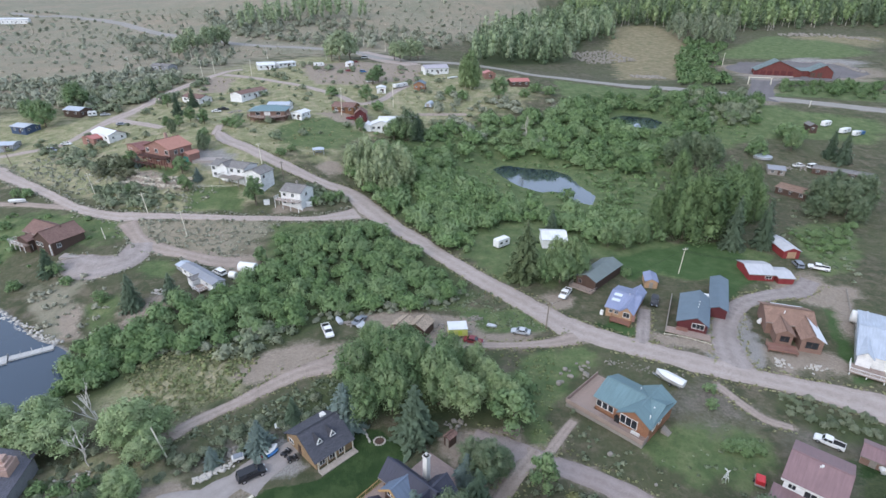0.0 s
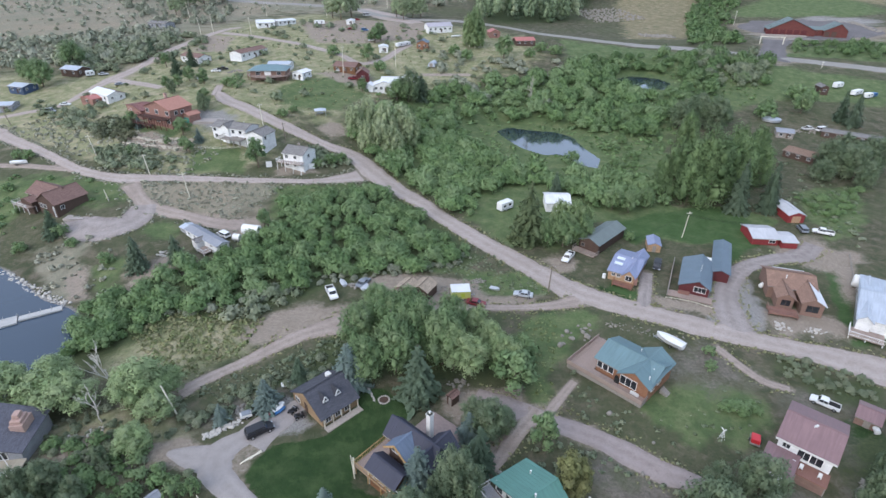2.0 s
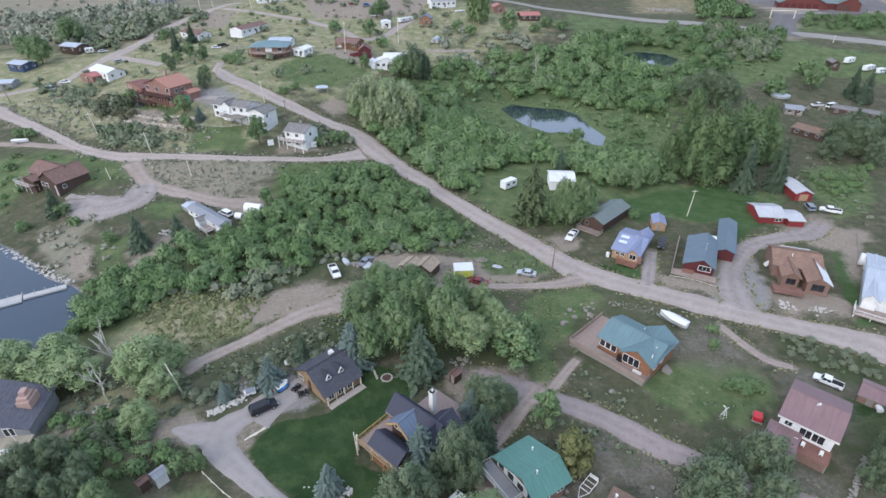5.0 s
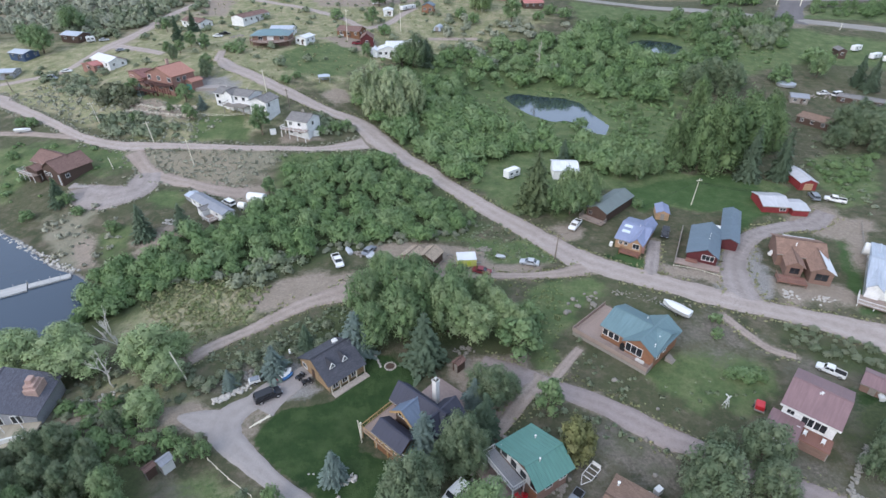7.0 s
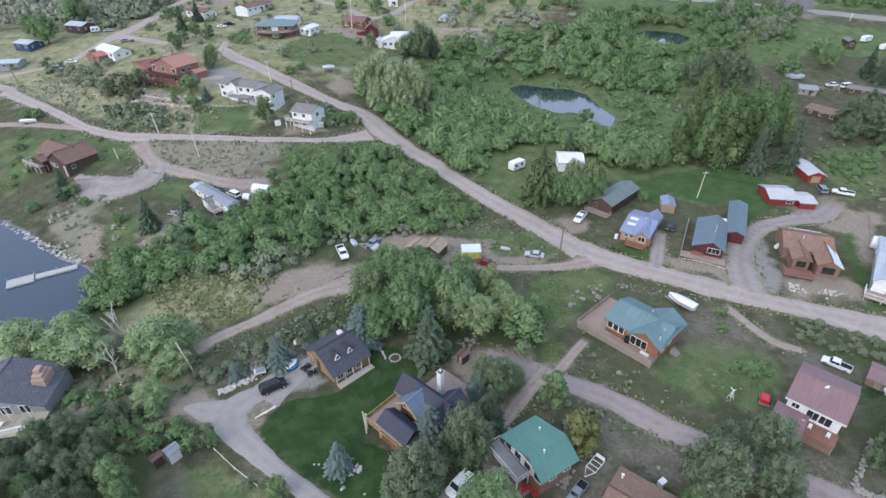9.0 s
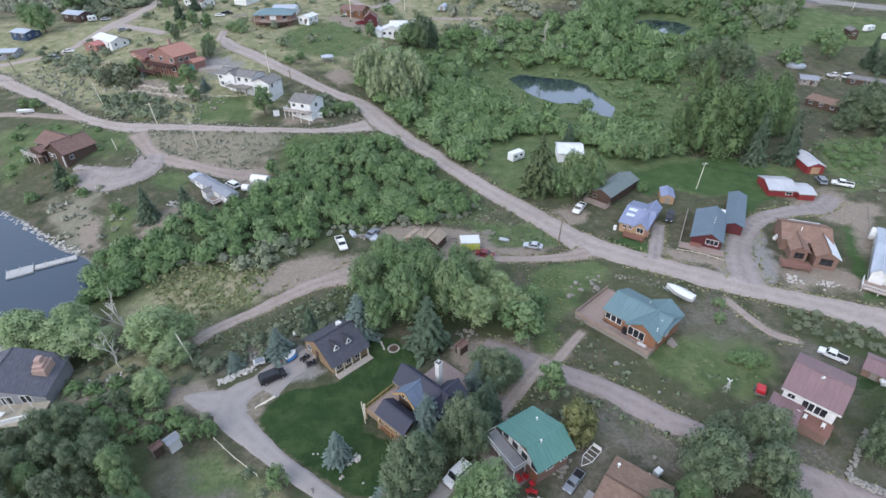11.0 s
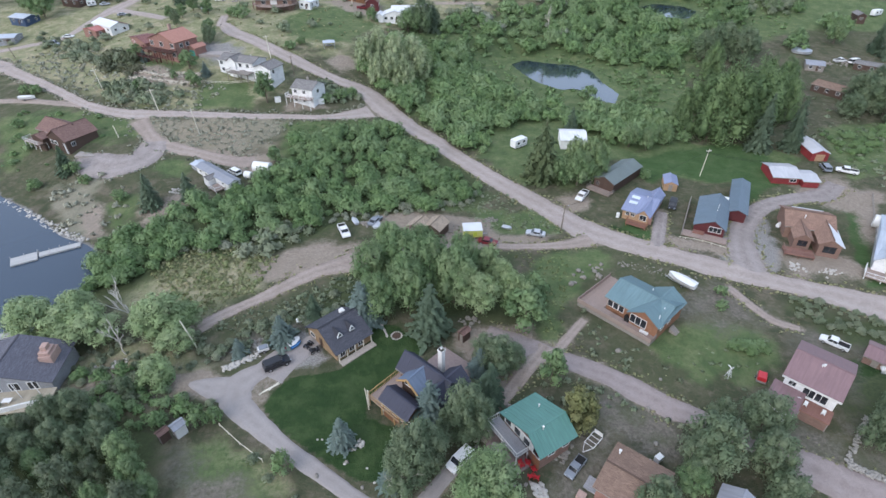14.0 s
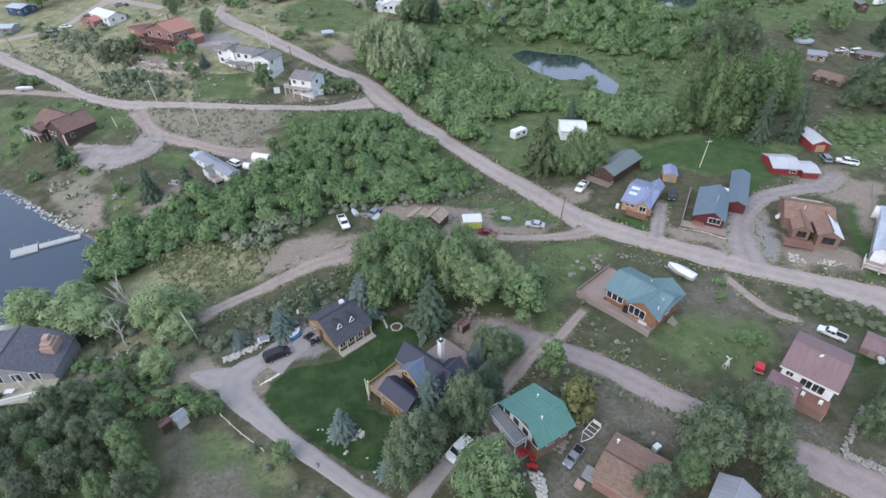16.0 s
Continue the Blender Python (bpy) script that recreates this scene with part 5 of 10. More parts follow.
planted("teal_house_weeds", [(24.03, 76.63), (26.40, 83.31), (31.26, 70.51), (37.55, 70.58), (30.90, 65.03), (25.47, 67.71)], 1.2, 0.35, SAGE, M_oakbrush, "dry weeds below the deck", "weeds", 0.5, 59, 0.2)


def verge_tufts(name, roads, gap, size, mat, label, seed):
    """Grass that leans in over the edges of roads, in uneven runs."""
    g = np.random.default_rng(seed)
    spots = []
    for spec in ROADS:
        if spec[0] in roads:
            line = polyline(spec[4], gap)
            marks = np.array([np.argmin(np.hypot(*(line - np.array(p)).T)) for p in spec[4]], float)
            half = np.interp(np.arange(len(line)), marks, spec[5])
            tan = np.gradient(line, axis=0)
            tan /= np.hypot(tan[:, 0], tan[:, 1])[:, None] + 1e-9
            for side in (-1, 1):
                nor = np.stack([-tan[:, 1], tan[:, 0]], 1) * side
                off = half * 1.04 + g.exponential(0.55, len(line)) + 0.05
                p = line + nor * off[:, None] + g.normal(0, 0.25, line.shape)
                spots.append(p[wobble(p[:, 0], p[:, 1], 4.5, seed) > -0.45])
    pts = np.concatenate(spots)
    for spec in ROADS:
        pts = pts[dist_to_line(pts[:, 0], pts[:, 1], polyline(spec[4], 3.0)) > min(spec[5]) * 0.98]
    return thicket(name, pts, size * g.uniform(0.5, 1.5, len(pts)), TUFT, mat, label, "tall grass", g, 0.05)


verge_tufts("gravel_road_verge", ("main_road", "back_lane", "gravel_loop", "two_track", "bank_track"), 0.5, 0.26, M_hayleaf, "dry and green grass along gravel verges", 81)
verge_tufts("lower_road_verge", ("lower_road", "deck_path", "cabin_drive"), 0.45, 0.22, M_hayleaf, "ragged weeds along the lower road and drive", 82)
verge_tufts("upper_road_verge", ("cross_road", "side_lane", "house_drive"), 0.8, 0.42, M_sage, "pale weeds along the upper lanes", 83)

# ---- single trees
def tube(points, radii, sides=6):
    """A tapered limb through points. Returns verts and quads."""
    v, f = [], []
    pts = [Vector(p) for p in points]
    for i, p in enumerate(pts):
        d = (pts[min(i + 1, len(pts) - 1)] - pts[max(i - 1, 0)]).normalized()
        u = d.orthogonal().normalized()
        w = d.cross(u)
        for k in range(sides):
            a = 2 * math.pi * k / sides
            v.append(p + (u * math.cos(a) + w * math.sin(a)) * radii[i])
    for i in range(len(pts) - 1):
        for k in range(sides):
            f.append((i * sides + k, i * sides + (k + 1) % sides, (i + 1) * sides + (k + 1) % sides, (i + 1) * sides + k))
    f.append(tuple(range(sides))[::-1])
    f.append(tuple((len(pts) - 1) * sides + k for k in range(sides)))
    return v, f


def join_tubes(tubes):
    V, F = [], []
    for v, f in tubes:
        F += [tuple(i + len(V) for i in face) for face in f]
        V += v
    return V, F


def part(name, me, parent, label=""):
    ob = new(name, me)
    ob.parent = parent
    if label:
        tagged(ob, label)
    return ob


def broadleaf(name, g, height, radius, mat, leaves, leaf, label, category="tree", bark=M_bark, slim=1.0, low=0.25, tallness=1.0, billow=1.0):
    """Trunk and limbs as one mesh, a crown of sprays over uneven lobes."""
    root = new(name)
    tubes = [tube([(0, 0, -0.3), (0.1, 0, height * 0.3), (0.05, 0.15, height * 0.75)], [0.03 * height * 0.8, 0.02 * height, 0.006 * height])]
    lobes, limbs = [], []
    n = min(34, max(12, int(6.5 * radius * slim / billow ** 1.6)))
    lobes.append((0, 0, height * (0.5 + 0.4 * low), radius * 0.5, radius * 0.5, height * (0.36 - 0.3 * low)))
    for i in range(n):
        t = (i + 0.5) / n
        a = i * 2.4 + g.uniform(-0.4, 0.4)
        zc = height * (low + (0.9 - low) * t)
        girth = math.sin(math.pi * min(1, 0.2 + 0.74 * t)) ** 0.7
        rr = radius * girth * g.uniform(0.5, 0.92)
        c = (rr * math.cos(a), rr * math.sin(a), zc)
        s = radius * billow * g.uniform(0.22, 0.36) * (1.12 - 0.3 * t)
        lobes.append((*c, s * g.uniform(0.85, 1.15), s * g.uniform(0.85, 1.15), s * g.uniform(0.9, 1.3) * tallness))
        if i % 6 == 0:
            z0 = height * (low * 0.5 + 0.5 * t * 0.8)
            limbs.append(tube([(0, 0, z0), (c[0] * 0.5, c[1] * 0.5, (z0 + zc) / 2 + 0.1), (c[0] * 0.95, c[1] * 0.95, zc)], [0.011 * height, 0.008 * height, 0.003 * height], 4))
    v, f, soft = as_triangles(*crown(lobes, leaves, leaf, g, 0.62, -0.6, 0.66))
    part("trunk", mesh_of("trunk", *join_tubes(tubes), bark), root, "rough forked trunk")
    for limb in limbs:
        part("limb", mesh_of("limb", *limb, bark), root)
    # each bough has a tone of its own
    boughs = np.array(lobes)
    near = np.argmin([(((v - b[:3]) / b[3:]) ** 2).sum(1) for b in boughs], 0)
    tone = g.uniform(0, 0.2) + g.uniform(0, 1, len(boughs)) ** 1.4 * 0.75
    part("crown", quads_mesh("crown", v, f, mat, tone[near], soft), root)
    return tagged(root, label, category)


def conifer(name, g, height, radius, mat, label, tiers=21, category="tree"):
    """Trunk and whorls of drooping boughs, each bough a fan of needle sprays."""
    root = new(name)
    tubes = [tube([(0, 0, -0.3), (0, 0, height * 0.5), (0, 0, height)], [0.022 * height, 0.013 * height, 0.003 * height])]
    pos, out, size = [], [], []
    for i in range(tiers):
        t = (i + 0.3) / tiers
        z = height * (0.05 + 0.94 * t)
        r = radius * (1 - t) ** 0.75 * g.uniform(0.8, 1.12) + 0.12
        n = max(5, int(11 * (1 - t) + 5))
        for k in range(n):
            a = 2 * math.pi * (k + g.uniform(-0.3, 0.3)) / n + i * 0.7
            L = r * g.uniform(0.62, 1.2)
            m = max(2, int(L / 0.3))
            for j in range(m):
                s = (j + 0.6) / m
                for side in (-1, 0, 1):
                    off = side * 0.2 * L * (1.05 - s) * g.uniform(0.6, 1.2)
                    pos.append((math.cos(a) * L * s - math.sin(a) * off, math.sin(a) * L * s + math.cos(a) * off, z - L * (0.05 * s + 0.3 * s * s) + g.uniform(-0.12, 0.12)))
                    out.append((math.cos(a) * 0.5, math.sin(a) * 0.5, 0.9))
                    size.append(0.17 + 0.055 * L)
    pos, out, size = np.array(pos), np.array(out), np.array(size)[:, None]
    q, soft = leaf_quads(pos, out, np.minimum(size, 0.42), g)
    jig = g.uniform(0.9, 1.05, (len(ICO2_V), 1))
    cone = ICO2_V * jig
    cz = np.clip((cone[:, 2:3] + 1) / 2, 0, 1)
    core_v = np.column_stack([cone[:, :2] * radius * 0.42 * (1 - cz) ** 0.8, height * (0.06 + 0.86 * cz)])
    v, f, soft = as_triangles(q, soft, core_v, ICO2_V, ICO2_F)
    part("trunk", mesh_of("trunk", *join_tubes(tubes), M_bark), root, "straight brown trunk")
    part("crown", quads_mesh("crown", v, f, mat, np.repeat(g.uniform(0, 0.8), len(v)), soft), root)
    return tagged(root, label, category)


def bare_tree(name, g, height, label, mat=M_palebark):
    """A dead tree: one mesh of forked bare limbs."""
    tubes = []

    def limb(p, d, length, r, depth):
        q = p + d * length * 0.5 + Vector(g.normal(0, 0.05, 3)) * length
        e = q + (d + Vector(g.normal(0, 0.16, 3))).normalized() * length * 0.5
        tubes.append(tube([p, q, e], [r, r * 0.8, r * 0.6], 4))
        if depth:
            for _ in range(3):
                nd = (d + Vector(g.normal(0, 0.36, 3)) + Vector((0, 0, 0.35))).normalized()
                limb(p + (e - p) * g.uniform(0.45, 1.0), nd, length * g.uniform(0.5, 0.75), r * 0.62, depth - 1)

    limb(Vector((0, 0, -0.2)), Vector((0.08, 0, 1)).normalized(), height * 0.45, 0.016 * height, 4)
    root = new(name)
    part("bare_crown", mesh_of("bare_crown", *join_tubes(tubes), mat), root)
    return tagged(root, label, "tree")


STOCK = {}
g = np.random.default_rng(77)


def stock(kind, build, n):
    STOCK[kind] = [build(i) for i in range(n)]
    for ob in STOCK[kind]:
        ob["spare"] = 1


def plant(kind, spots, height, ratio=1.0, base=0.0):
    """Copies of a stock tree at (x, y), scaled to a height; the first use moves the stock tree itself."""
    for (x, y), h in zip(spots, height):
        src = STOCK[kind][int(g.integers(len(STOCK[kind])))]
        k = h * SIZE / src["tall"]
        w = k * ratio * g.uniform(0.9, 1.12)
        m = Matrix.LocRotScale((x, y, z_at(x, y) + base), Euler((0, 0, g.uniform(0, 6.28))), (w, w, k))
        if "spare" in src:
            del src["spare"]
            src.matrix_basis = m
        else:
            made = copy_thing(src, pose(0, 0, 0))
            made.matrix_basis = m


def kept(ob, tall):
    ob["tall"] = tall
    return ob


stock("blue_spruce", lambda i: kept(conifer("blue_spruce", g, 11, 3.0, M_bluespruce, "blue-grey spruce with layered drooping boughs"), 11), 2)
stock("spruce", lambda i: kept(conifer("spruce", g, 11, 2.9, M_spruce, "dark green spruce with layered boughs"), 11), 2)
stock("cottonwood", lambda i: kept(broadleaf("cottonwood", g, 11, 4.2, M_cotton, 7000, 0.18, "leafy green cottonwood with uneven crown", tallness=1.5), 11), 4)
stock("poplar", lambda i: kept(broadleaf("poplar", g, 12, 3.4, M_poplar, 3600, 0.24, "tall grey-green poplar with dense crown", bark=M_palebark, slim=1.3, low=0.12, tallness=1.7), 12), 4)
stock("plume", lambda i: kept(broadleaf("willow_tree", g, 12, 3.8, M_plume, 3400, 0.2, "tall feathery grey-green willow with upright plumes", slim=1.0, low=0.08, tallness=1.9), 12), 3)
stock("great_willow", lambda i: kept(broadleaf("willow_tree", g, 16, 4.9, M_bigwillow, 9000, 0.23, "great spreading willow with billowing hanging boughs", low=0.06, tallness=1.7, billow=1.35), 16), 3)
stock("darkwood", lambda i: kept(broadleaf("cottonwood", g, 11, 3.8, M_darkleaf, 7000, 0.17, "dark blue-green cottonwood with ragged crown", slim=1.2, low=0.12, tallness=1.3), 11), 3)
stock("lightwood", lambda i: kept(broadleaf("willow_tree", g, 9, 3.6, M_lightleaf, 5600, 0.17, "light green willow with open spreading crown"), 9), 3)
stock("fartree", lambda i: kept(broadleaf("willow_tree", g, 12, 4.4, M_aspen, 1500, 0.36, "tall leafy willow beside the highway"), 12), 3)
stock("young_tree", lambda i: kept(broadleaf("young_tree", g, 6, 1.9, M_cotton, 1400, 0.19, "young green broadleaf tree"), 6), 3)
stock("greywood", lambda i: kept(broadleaf("grey_willow", g, 7, 2.9, M_dullwillow, 4200, 0.15, "grey-green willow with a soft rounded crown", low=0.1), 7), 2)
stock("olive_tree", lambda i: kept(broadleaf("apple_tree", g, 6, 2.0, M_oliveleaf, 2600, 0.15, "olive-green rounded garden tree", low=0.1), 6), 2)
stock("shrub", lambda i: kept(broadleaf("shrub", g, 3, 2.0, M_willow, 800, 0.165, "round leafy green shrub", "shrub", low=0.12), 3), 3)

# spruces round the houses
plant("blue_spruce", [(-16.70, 77.05), (-30.76, 71.45), (-37.95, 68.28), (-16.25, 49.88), (-2.83, 54.01), (-8.26, 43.31), (5.39, 64.88)], [8.8, 6.0, 3.6, 5.5, 8.5, 4.2, 5.0], 1.3)
plant("spruce", [(-26.38, 78.24), (6.75, 58.85), (-78.22, 121.22), (-68.89, 123.72), (39.99, 167.57)], [5.2, 7.5, 8.5, 6.8, 8.0], 1.15)
plant("spruce", [(-111.69, 140.02)], [7.3], 1.35)
plant("spruce", [(-3.42, 74.02)], [10.5], 1.4)
stock("tall_spruce", lambda i: kept(conifer("spruce", g, 19, 4.4, M_spruce, "tall grey-green spruce at the edge of the lawn", 32), 19), 2)
stock("olive_spruce", lambda i: kept(conifer("spruce", g, 12, 4.0, M_olivespruce, "broad olive-green spruce beside the road"), 12), 1)
plant("olive_spruce", [(26.07, 136.29)], [15.5], 0.9)
plant("tall_spruce", [(95.72, 155.69), (106.14, 156.31)], [15.4, 14.5], 0.92)
plant("spruce", [(163.71, 207.03)], [10.0], 1.05)
plant("spruce", [(-7.64, 259.43), (-130.32, 278.77), (-129.62, 296.74), (-110.63, 260.86), (-163.56, 325.51), (193.42, 253.85), (195.05, 246.97)], [11.0, 10.0, 9.0, 6.5, 8.0, 12.0, 13.0], 1.1)
# grove between the lanes
plant("cottonwood", [(-15.65, 86.46), (-10.59, 90.22), (-8.20, 81.27), (-13.44, 78.80), (-3.78, 86.51), (0.95, 83.01), (2.80, 90.31), (-13.04, 97.24), (-5.98, 96.32)], [9.8, 10.8, 10.4, 8.2, 11.2, 10.8, 9.6, 8.0, 8.0], 0.88)
plant("lightwood", [(6.58, 79.76), (10.91, 84.92), (3.22, 81.35), (8.28, 90.39), (14.60, 78.90), (12.60, 81.50)], [8.0, 7.5, 9.0, 7.5, 7.0, 7.5], 0.82)
plant("young_tree", [(14.70, 76.67), (17.16, 83.29), (12.72, 79.04)], [7.5, 6.0, 6.0], 1.2)
plant("young_tree", [(17.56, 62.06)], [7.1], 0.75)
plant("olive_tree", [(19.41, 52.31), (21.57, 53.36)], [8.9, 6.7], 0.8)
plant("darkwood", [(8.89, 65.19), (11.45, 65.97), (6.79, 66.90)], [6.5, 4.3, 5.7], 1.1)

plant("shrub", [(-24.20, 45.39), (-39.49, 53.12), (-37.18, 53.69), (-42.38, 55.81)], [3.6, 3.5, 2.6, 1.9], 0.62)
plant("lightwood", [(-55.72, 72.28)], [6.1], 1.2)
# lakeside and the dark grove
plant("lightwood", [(-78.52, 73.79), (-71.97, 73.61), (-65.89, 72.15), (-53.68, 73.74), (-49.91, 61.76), (-49.40, 69.19), (-72.99, 78.16), (-83.94, 78.54), (-50.36, 76.09)], [8.0, 7.0, 7.0, 7.5, 4.5, 5.0, 7.0, 6.0, 4.5], 1.35)
plant("darkwood", [(-65.88, 46.99), (-61.95, 52.48), (-58.59, 53.80), (-62.04, 40.84), (-51.13, 47.77), (-53.82, 46.65), (-58.84, 48.23), (-61.53, 46.38), (-67.97, 43.55), (-53.44, 58.71), (-53.76, 52.42)], [6.1, 5.7, 5.7, 6.9, 5.7, 6.0, 5.5, 5.3, 8.0, 3.7, 4.5], 0.90)
plant("greywood", [(-53.41, 41.07), (-56.95, 37.86), (-42.99, 38.29), (-50.20, 43.01), (-64.82, 50.54)], [6.9, 6.9, 6.5, 4.9, 4.5], 0.73)
plant("cottonwood", [(-47.14, 45.59), (-44.29, 42.75), (-47.73, 39.07), (-58.75, 44.15), (-41.43, 40.43)], [6.1, 5.5, 5.0, 4.7, 4.3], 0.76)
# by the green cabin and the brown roof
plant("darkwood", [(2.78, 51.59), (0.67, 51.08), (4.83, 52.11), (-5.07, 44.23), (-3.15, 45.49), (-6.26, 42.66)], [10.2, 7.6, 6.8, 10.5, 8.8, 8.3], 0.8)
plant("cottonwood", [(5.62, 39.86), (3.73, 39.06)], [9.8, 8.9], 0.85)
plant("darkwood", [(27.75, 39.23)], [7.1], 0.9)
plant("darkwood", [(38.15, 46.65), (42.13, 53.05), (35.61, 44.97), (47.78, 51.77), (45.74, 40.00)], [9.7, 5.7, 6.8, 8.3, 6.5], 0.89)
plant("darkwood", [(45.91, 45.35)], [7.9], 0.88)
plant("darkwood", [(64.36, 50.50), (69.22, 54.64), (75.92, 59.15), (69.12, 50.56)], [7.2, 6.7, 7.8, 7.8], 0.75)
plant("shrub", [(52.89, 71.27), (54.70, 70.60), (57.41, 71.51), (58.00, 70.09)], [1.3, 1.5, 1.2, 1.0], 1.5)
plant("cottonwood", [(34.44, 42.68), (57.84, 59.16)], [4.5, 2.5], 1.0)
# tall trees behind the cottages
plant("great_willow", [(80.45, 169.73), (83.32, 163.50), (89.31, 162.60), (96.77, 166.01), (108.08, 178.35), (113.89, 178.33), (106.24, 220.59), (122.94, 209.40), (127.50, 203.09), (80.22, 178.22)], [14.7, 17.8, 18.9, 18.5, 14.0, 12.5, 12.9, 10.4, 11.4, 9.1], 0.95)
plant("darkwood", [(112.22, 243.69), (121.26, 247.99), (126.96, 240.32), (135.84, 249.85)], [11.2, 12.4, 12.6, 6.1], 1.1)
plant("cottonwood", [(35.52, 132.93), (40.21, 135.10), (31.24, 133.66), (61.31, 155.68), (56.57, 157.70), (67.91, 159.85)], [8.5, 8.0, 7.0, 6.0, 6.0, 6.0], 0.95)
plant("poplar", [(34.46, 135.83), (42.31, 136.73), (38.47, 135.11)], [11.0, 9.0, 11.5], 0.75)
plant("shrub", [(52.95, 200.63), (72.67, 218.54), (80.04, 224.56), (73.69, 241.75), (79.19, 209.50), (69.82, 199.69), (75.21, 171.00), (68.63, 165.03), (74.93, 162.00), (109.02, 255.81), (101.71, 261.76), (87.13, 255.90), (120.20, 279.01), (127.18, 274.66), (78.69, 252.88)], [4.2, 3.0, 2.8, 3.5, 2.0, 2.2, 3.5, 3.5, 3.0, 4.5, 4.0, 4.0, 4.5, 4.5, 4.0], 1.15)
plant("plume", [(-31.90, 208.44), (-27.10, 212.67), (-20.73, 210.30), (-14.70, 212.90), (-10.68, 207.27), (-27.23, 198.65), (-21.95, 198.36), (-16.67, 198.10), (-34.67, 217.18)], [10.9, 12.9, 12.9, 12.0, 11.1, 9.5, 11.2, 9.6, 7.2], 1.0)
plant("darkwood", [(149.90, 194.95), (152.01, 189.85), (153.83, 184.70), (166.83, 195.33), (164.84, 207.08), (141.69, 184.46), (151.81, 177.07)], [10.0, 10.0, 11.0, 11.0, 9.0, 7.0, 8.0], 1.2)
plant("cottonwood", [(179.44, 262.59), (162.51, 262.75)], [8.0, 6.0], 1.2)
plant("darkwood", [(-12.46, 256.17), (-16.46, 257.96), (-7.33, 261.22)], [12.4, 8.4, 8.5], 0.95)
plant("darkwood", [(-94.75, 219.22), (-117.35, 242.79)], [6.2, 5.5], 0.9)
plant("young_tree", [(-51.17, 143.07), (-62.57, 179.08), (-109.94, 185.87), (-89.16, 186.82), (-99.13, 192.40)], [5.0, 9.0, 3.5, 4.5, 3.0], 1.1)
plant("blue_spruce", [(-88.44, 194.83), (-116.25, 207.59)], [4.5, 4.0], 1.3)
plant("young_tree", [(-95.64, 198.61), (-91.14, 188.61), (-96.62, 225.65), (-121.44, 212.26)], [6.0, 4.5, 6.0, 4.5], 1.4)
plant("shrub", [(-88.79, 124.89), (63.38, 109.08), (54.55, 81.72), (55.47, 69.60), (-155.13, 191.64), (-150.42, 190.93), (-38.43, 184.91), (-34.90, 187.94), (-42.82, 181.82), (56.25, 86.03), (-109.32, 139.93), (-118.32, 134.03), (-103.09, 134.21), (49.41, 136.86), (55.93, 137.16), (8.08, 67.84), (10.54, 66.47), (-142.61, 167.25)], [2.4, 1.2, 1.6, 1.2, 2.6, 2.8, 3.0, 2.8, 2.4, 1.8, 2.8, 2.5, 2.2, 2.0, 2.2, 2.6, 2.4, 2.4], 1.1)
# the village on the hill and beyond
plant("cottonwood", [(-18.77, 253.73), (-13.48, 255.19), (-35.11, 257.24), (-196.17, 275.31), (-209.11, 284.48), (-198.11, 306.76)], [8.0, 8.5, 5.0, 11.0, 9.0, 11.0], 1.15)
plant("fartree", [(-197.81, 472.26), (-190.61, 484.18), (-198.03, 444.60), (-181.78, 500.29), (-70.64, 427.49), (-64.60, 439.23), (-77.38, 432.27), (-24.66, 428.03), (-18.01, 432.85), (-12.02, 435.18), (-30.51, 439.24), (-201.39, 463.93), (-187.24, 494.92)], [15.0, 15.0, 12.0, 15.0, 19.0, 16.0, 15.0, 13.0, 14.0, 12.0, 11.0, 12.0, 14.0], 0.95)
plant("young_tree", [(-37.78, 306.92), (-34.61, 349.70), (-37.44, 342.41), (39.02, 328.78), (-117.62, 263.22), (-107.63, 255.10), (-119.12, 253.68), (-124.28, 253.12), (-145.04, 300.41)], [8.0, 9.0, 8.0, 11.0, 6.0, 6.0, 5.0, 5.0, 6.0], 1.2)
plant("poplar", [(22.96, 344.38), (19.86, 345.84), (25.53, 345.89)], [19.0, 16.0, 15.0], 0.8)
plant("shrub", [(-91.25, 249.53), (-96.10, 252.37), (-62.92, 217.87), (-59.36, 222.67), (-58.20, 316.55), (-30.12, 291.61), (10.21, 328.50), (16.71, 322.67), (63.48, 343.19), (71.69, 339.56), (55.09, 334.12), (27.62, 291.53), (8.80, 275.66), (144.32, 288.85), (185.81, 280.07), (189.53, 276.06), (159.08, 257.46)], [4.0, 3.0, 2.6, 2.4, 4.5, 4.0, 5.0, 5.0, 5.0, 5.0, 4.0, 4.5, 4.0, 6.0, 6.5, 6.5, 6.0], 1.1)
tagged(bare_tree("dead_tree", np.random.default_rng(3), 11, "bare grey dead tree by the lake", M_deadwood), "").matrix_basis = pose(-62.33, 77.38, -0.3) @ pose(0, 0, 0, 0, -4, 20)
b_ = bare_tree("dead_tree", np.random.default_rng(5), 8, "leaning bare dead tree by the shore path", M_deadwood)
b_.matrix_basis = pose(*(-58.88, 68.29), -0.3) @ pose(0, 0, 0, 0, -8, 0)
b_ = bare_tree("birch", np.random.default_rng(12), 7.6, "small pale-stemmed bare birch on the lawn edge")
b_.matrix_basis = pose(-6.66, 41.23, z_at(-6.66, 41.23))
b_ = bare_tree("dead_tree", np.random.default_rng(8), 15, "tall bare grey snag in the willows")
sx, sy = (47.16, 271.28)
b_.matrix_basis = pose(sx, sy, z_at(sx, sy), 0, 0, 0)

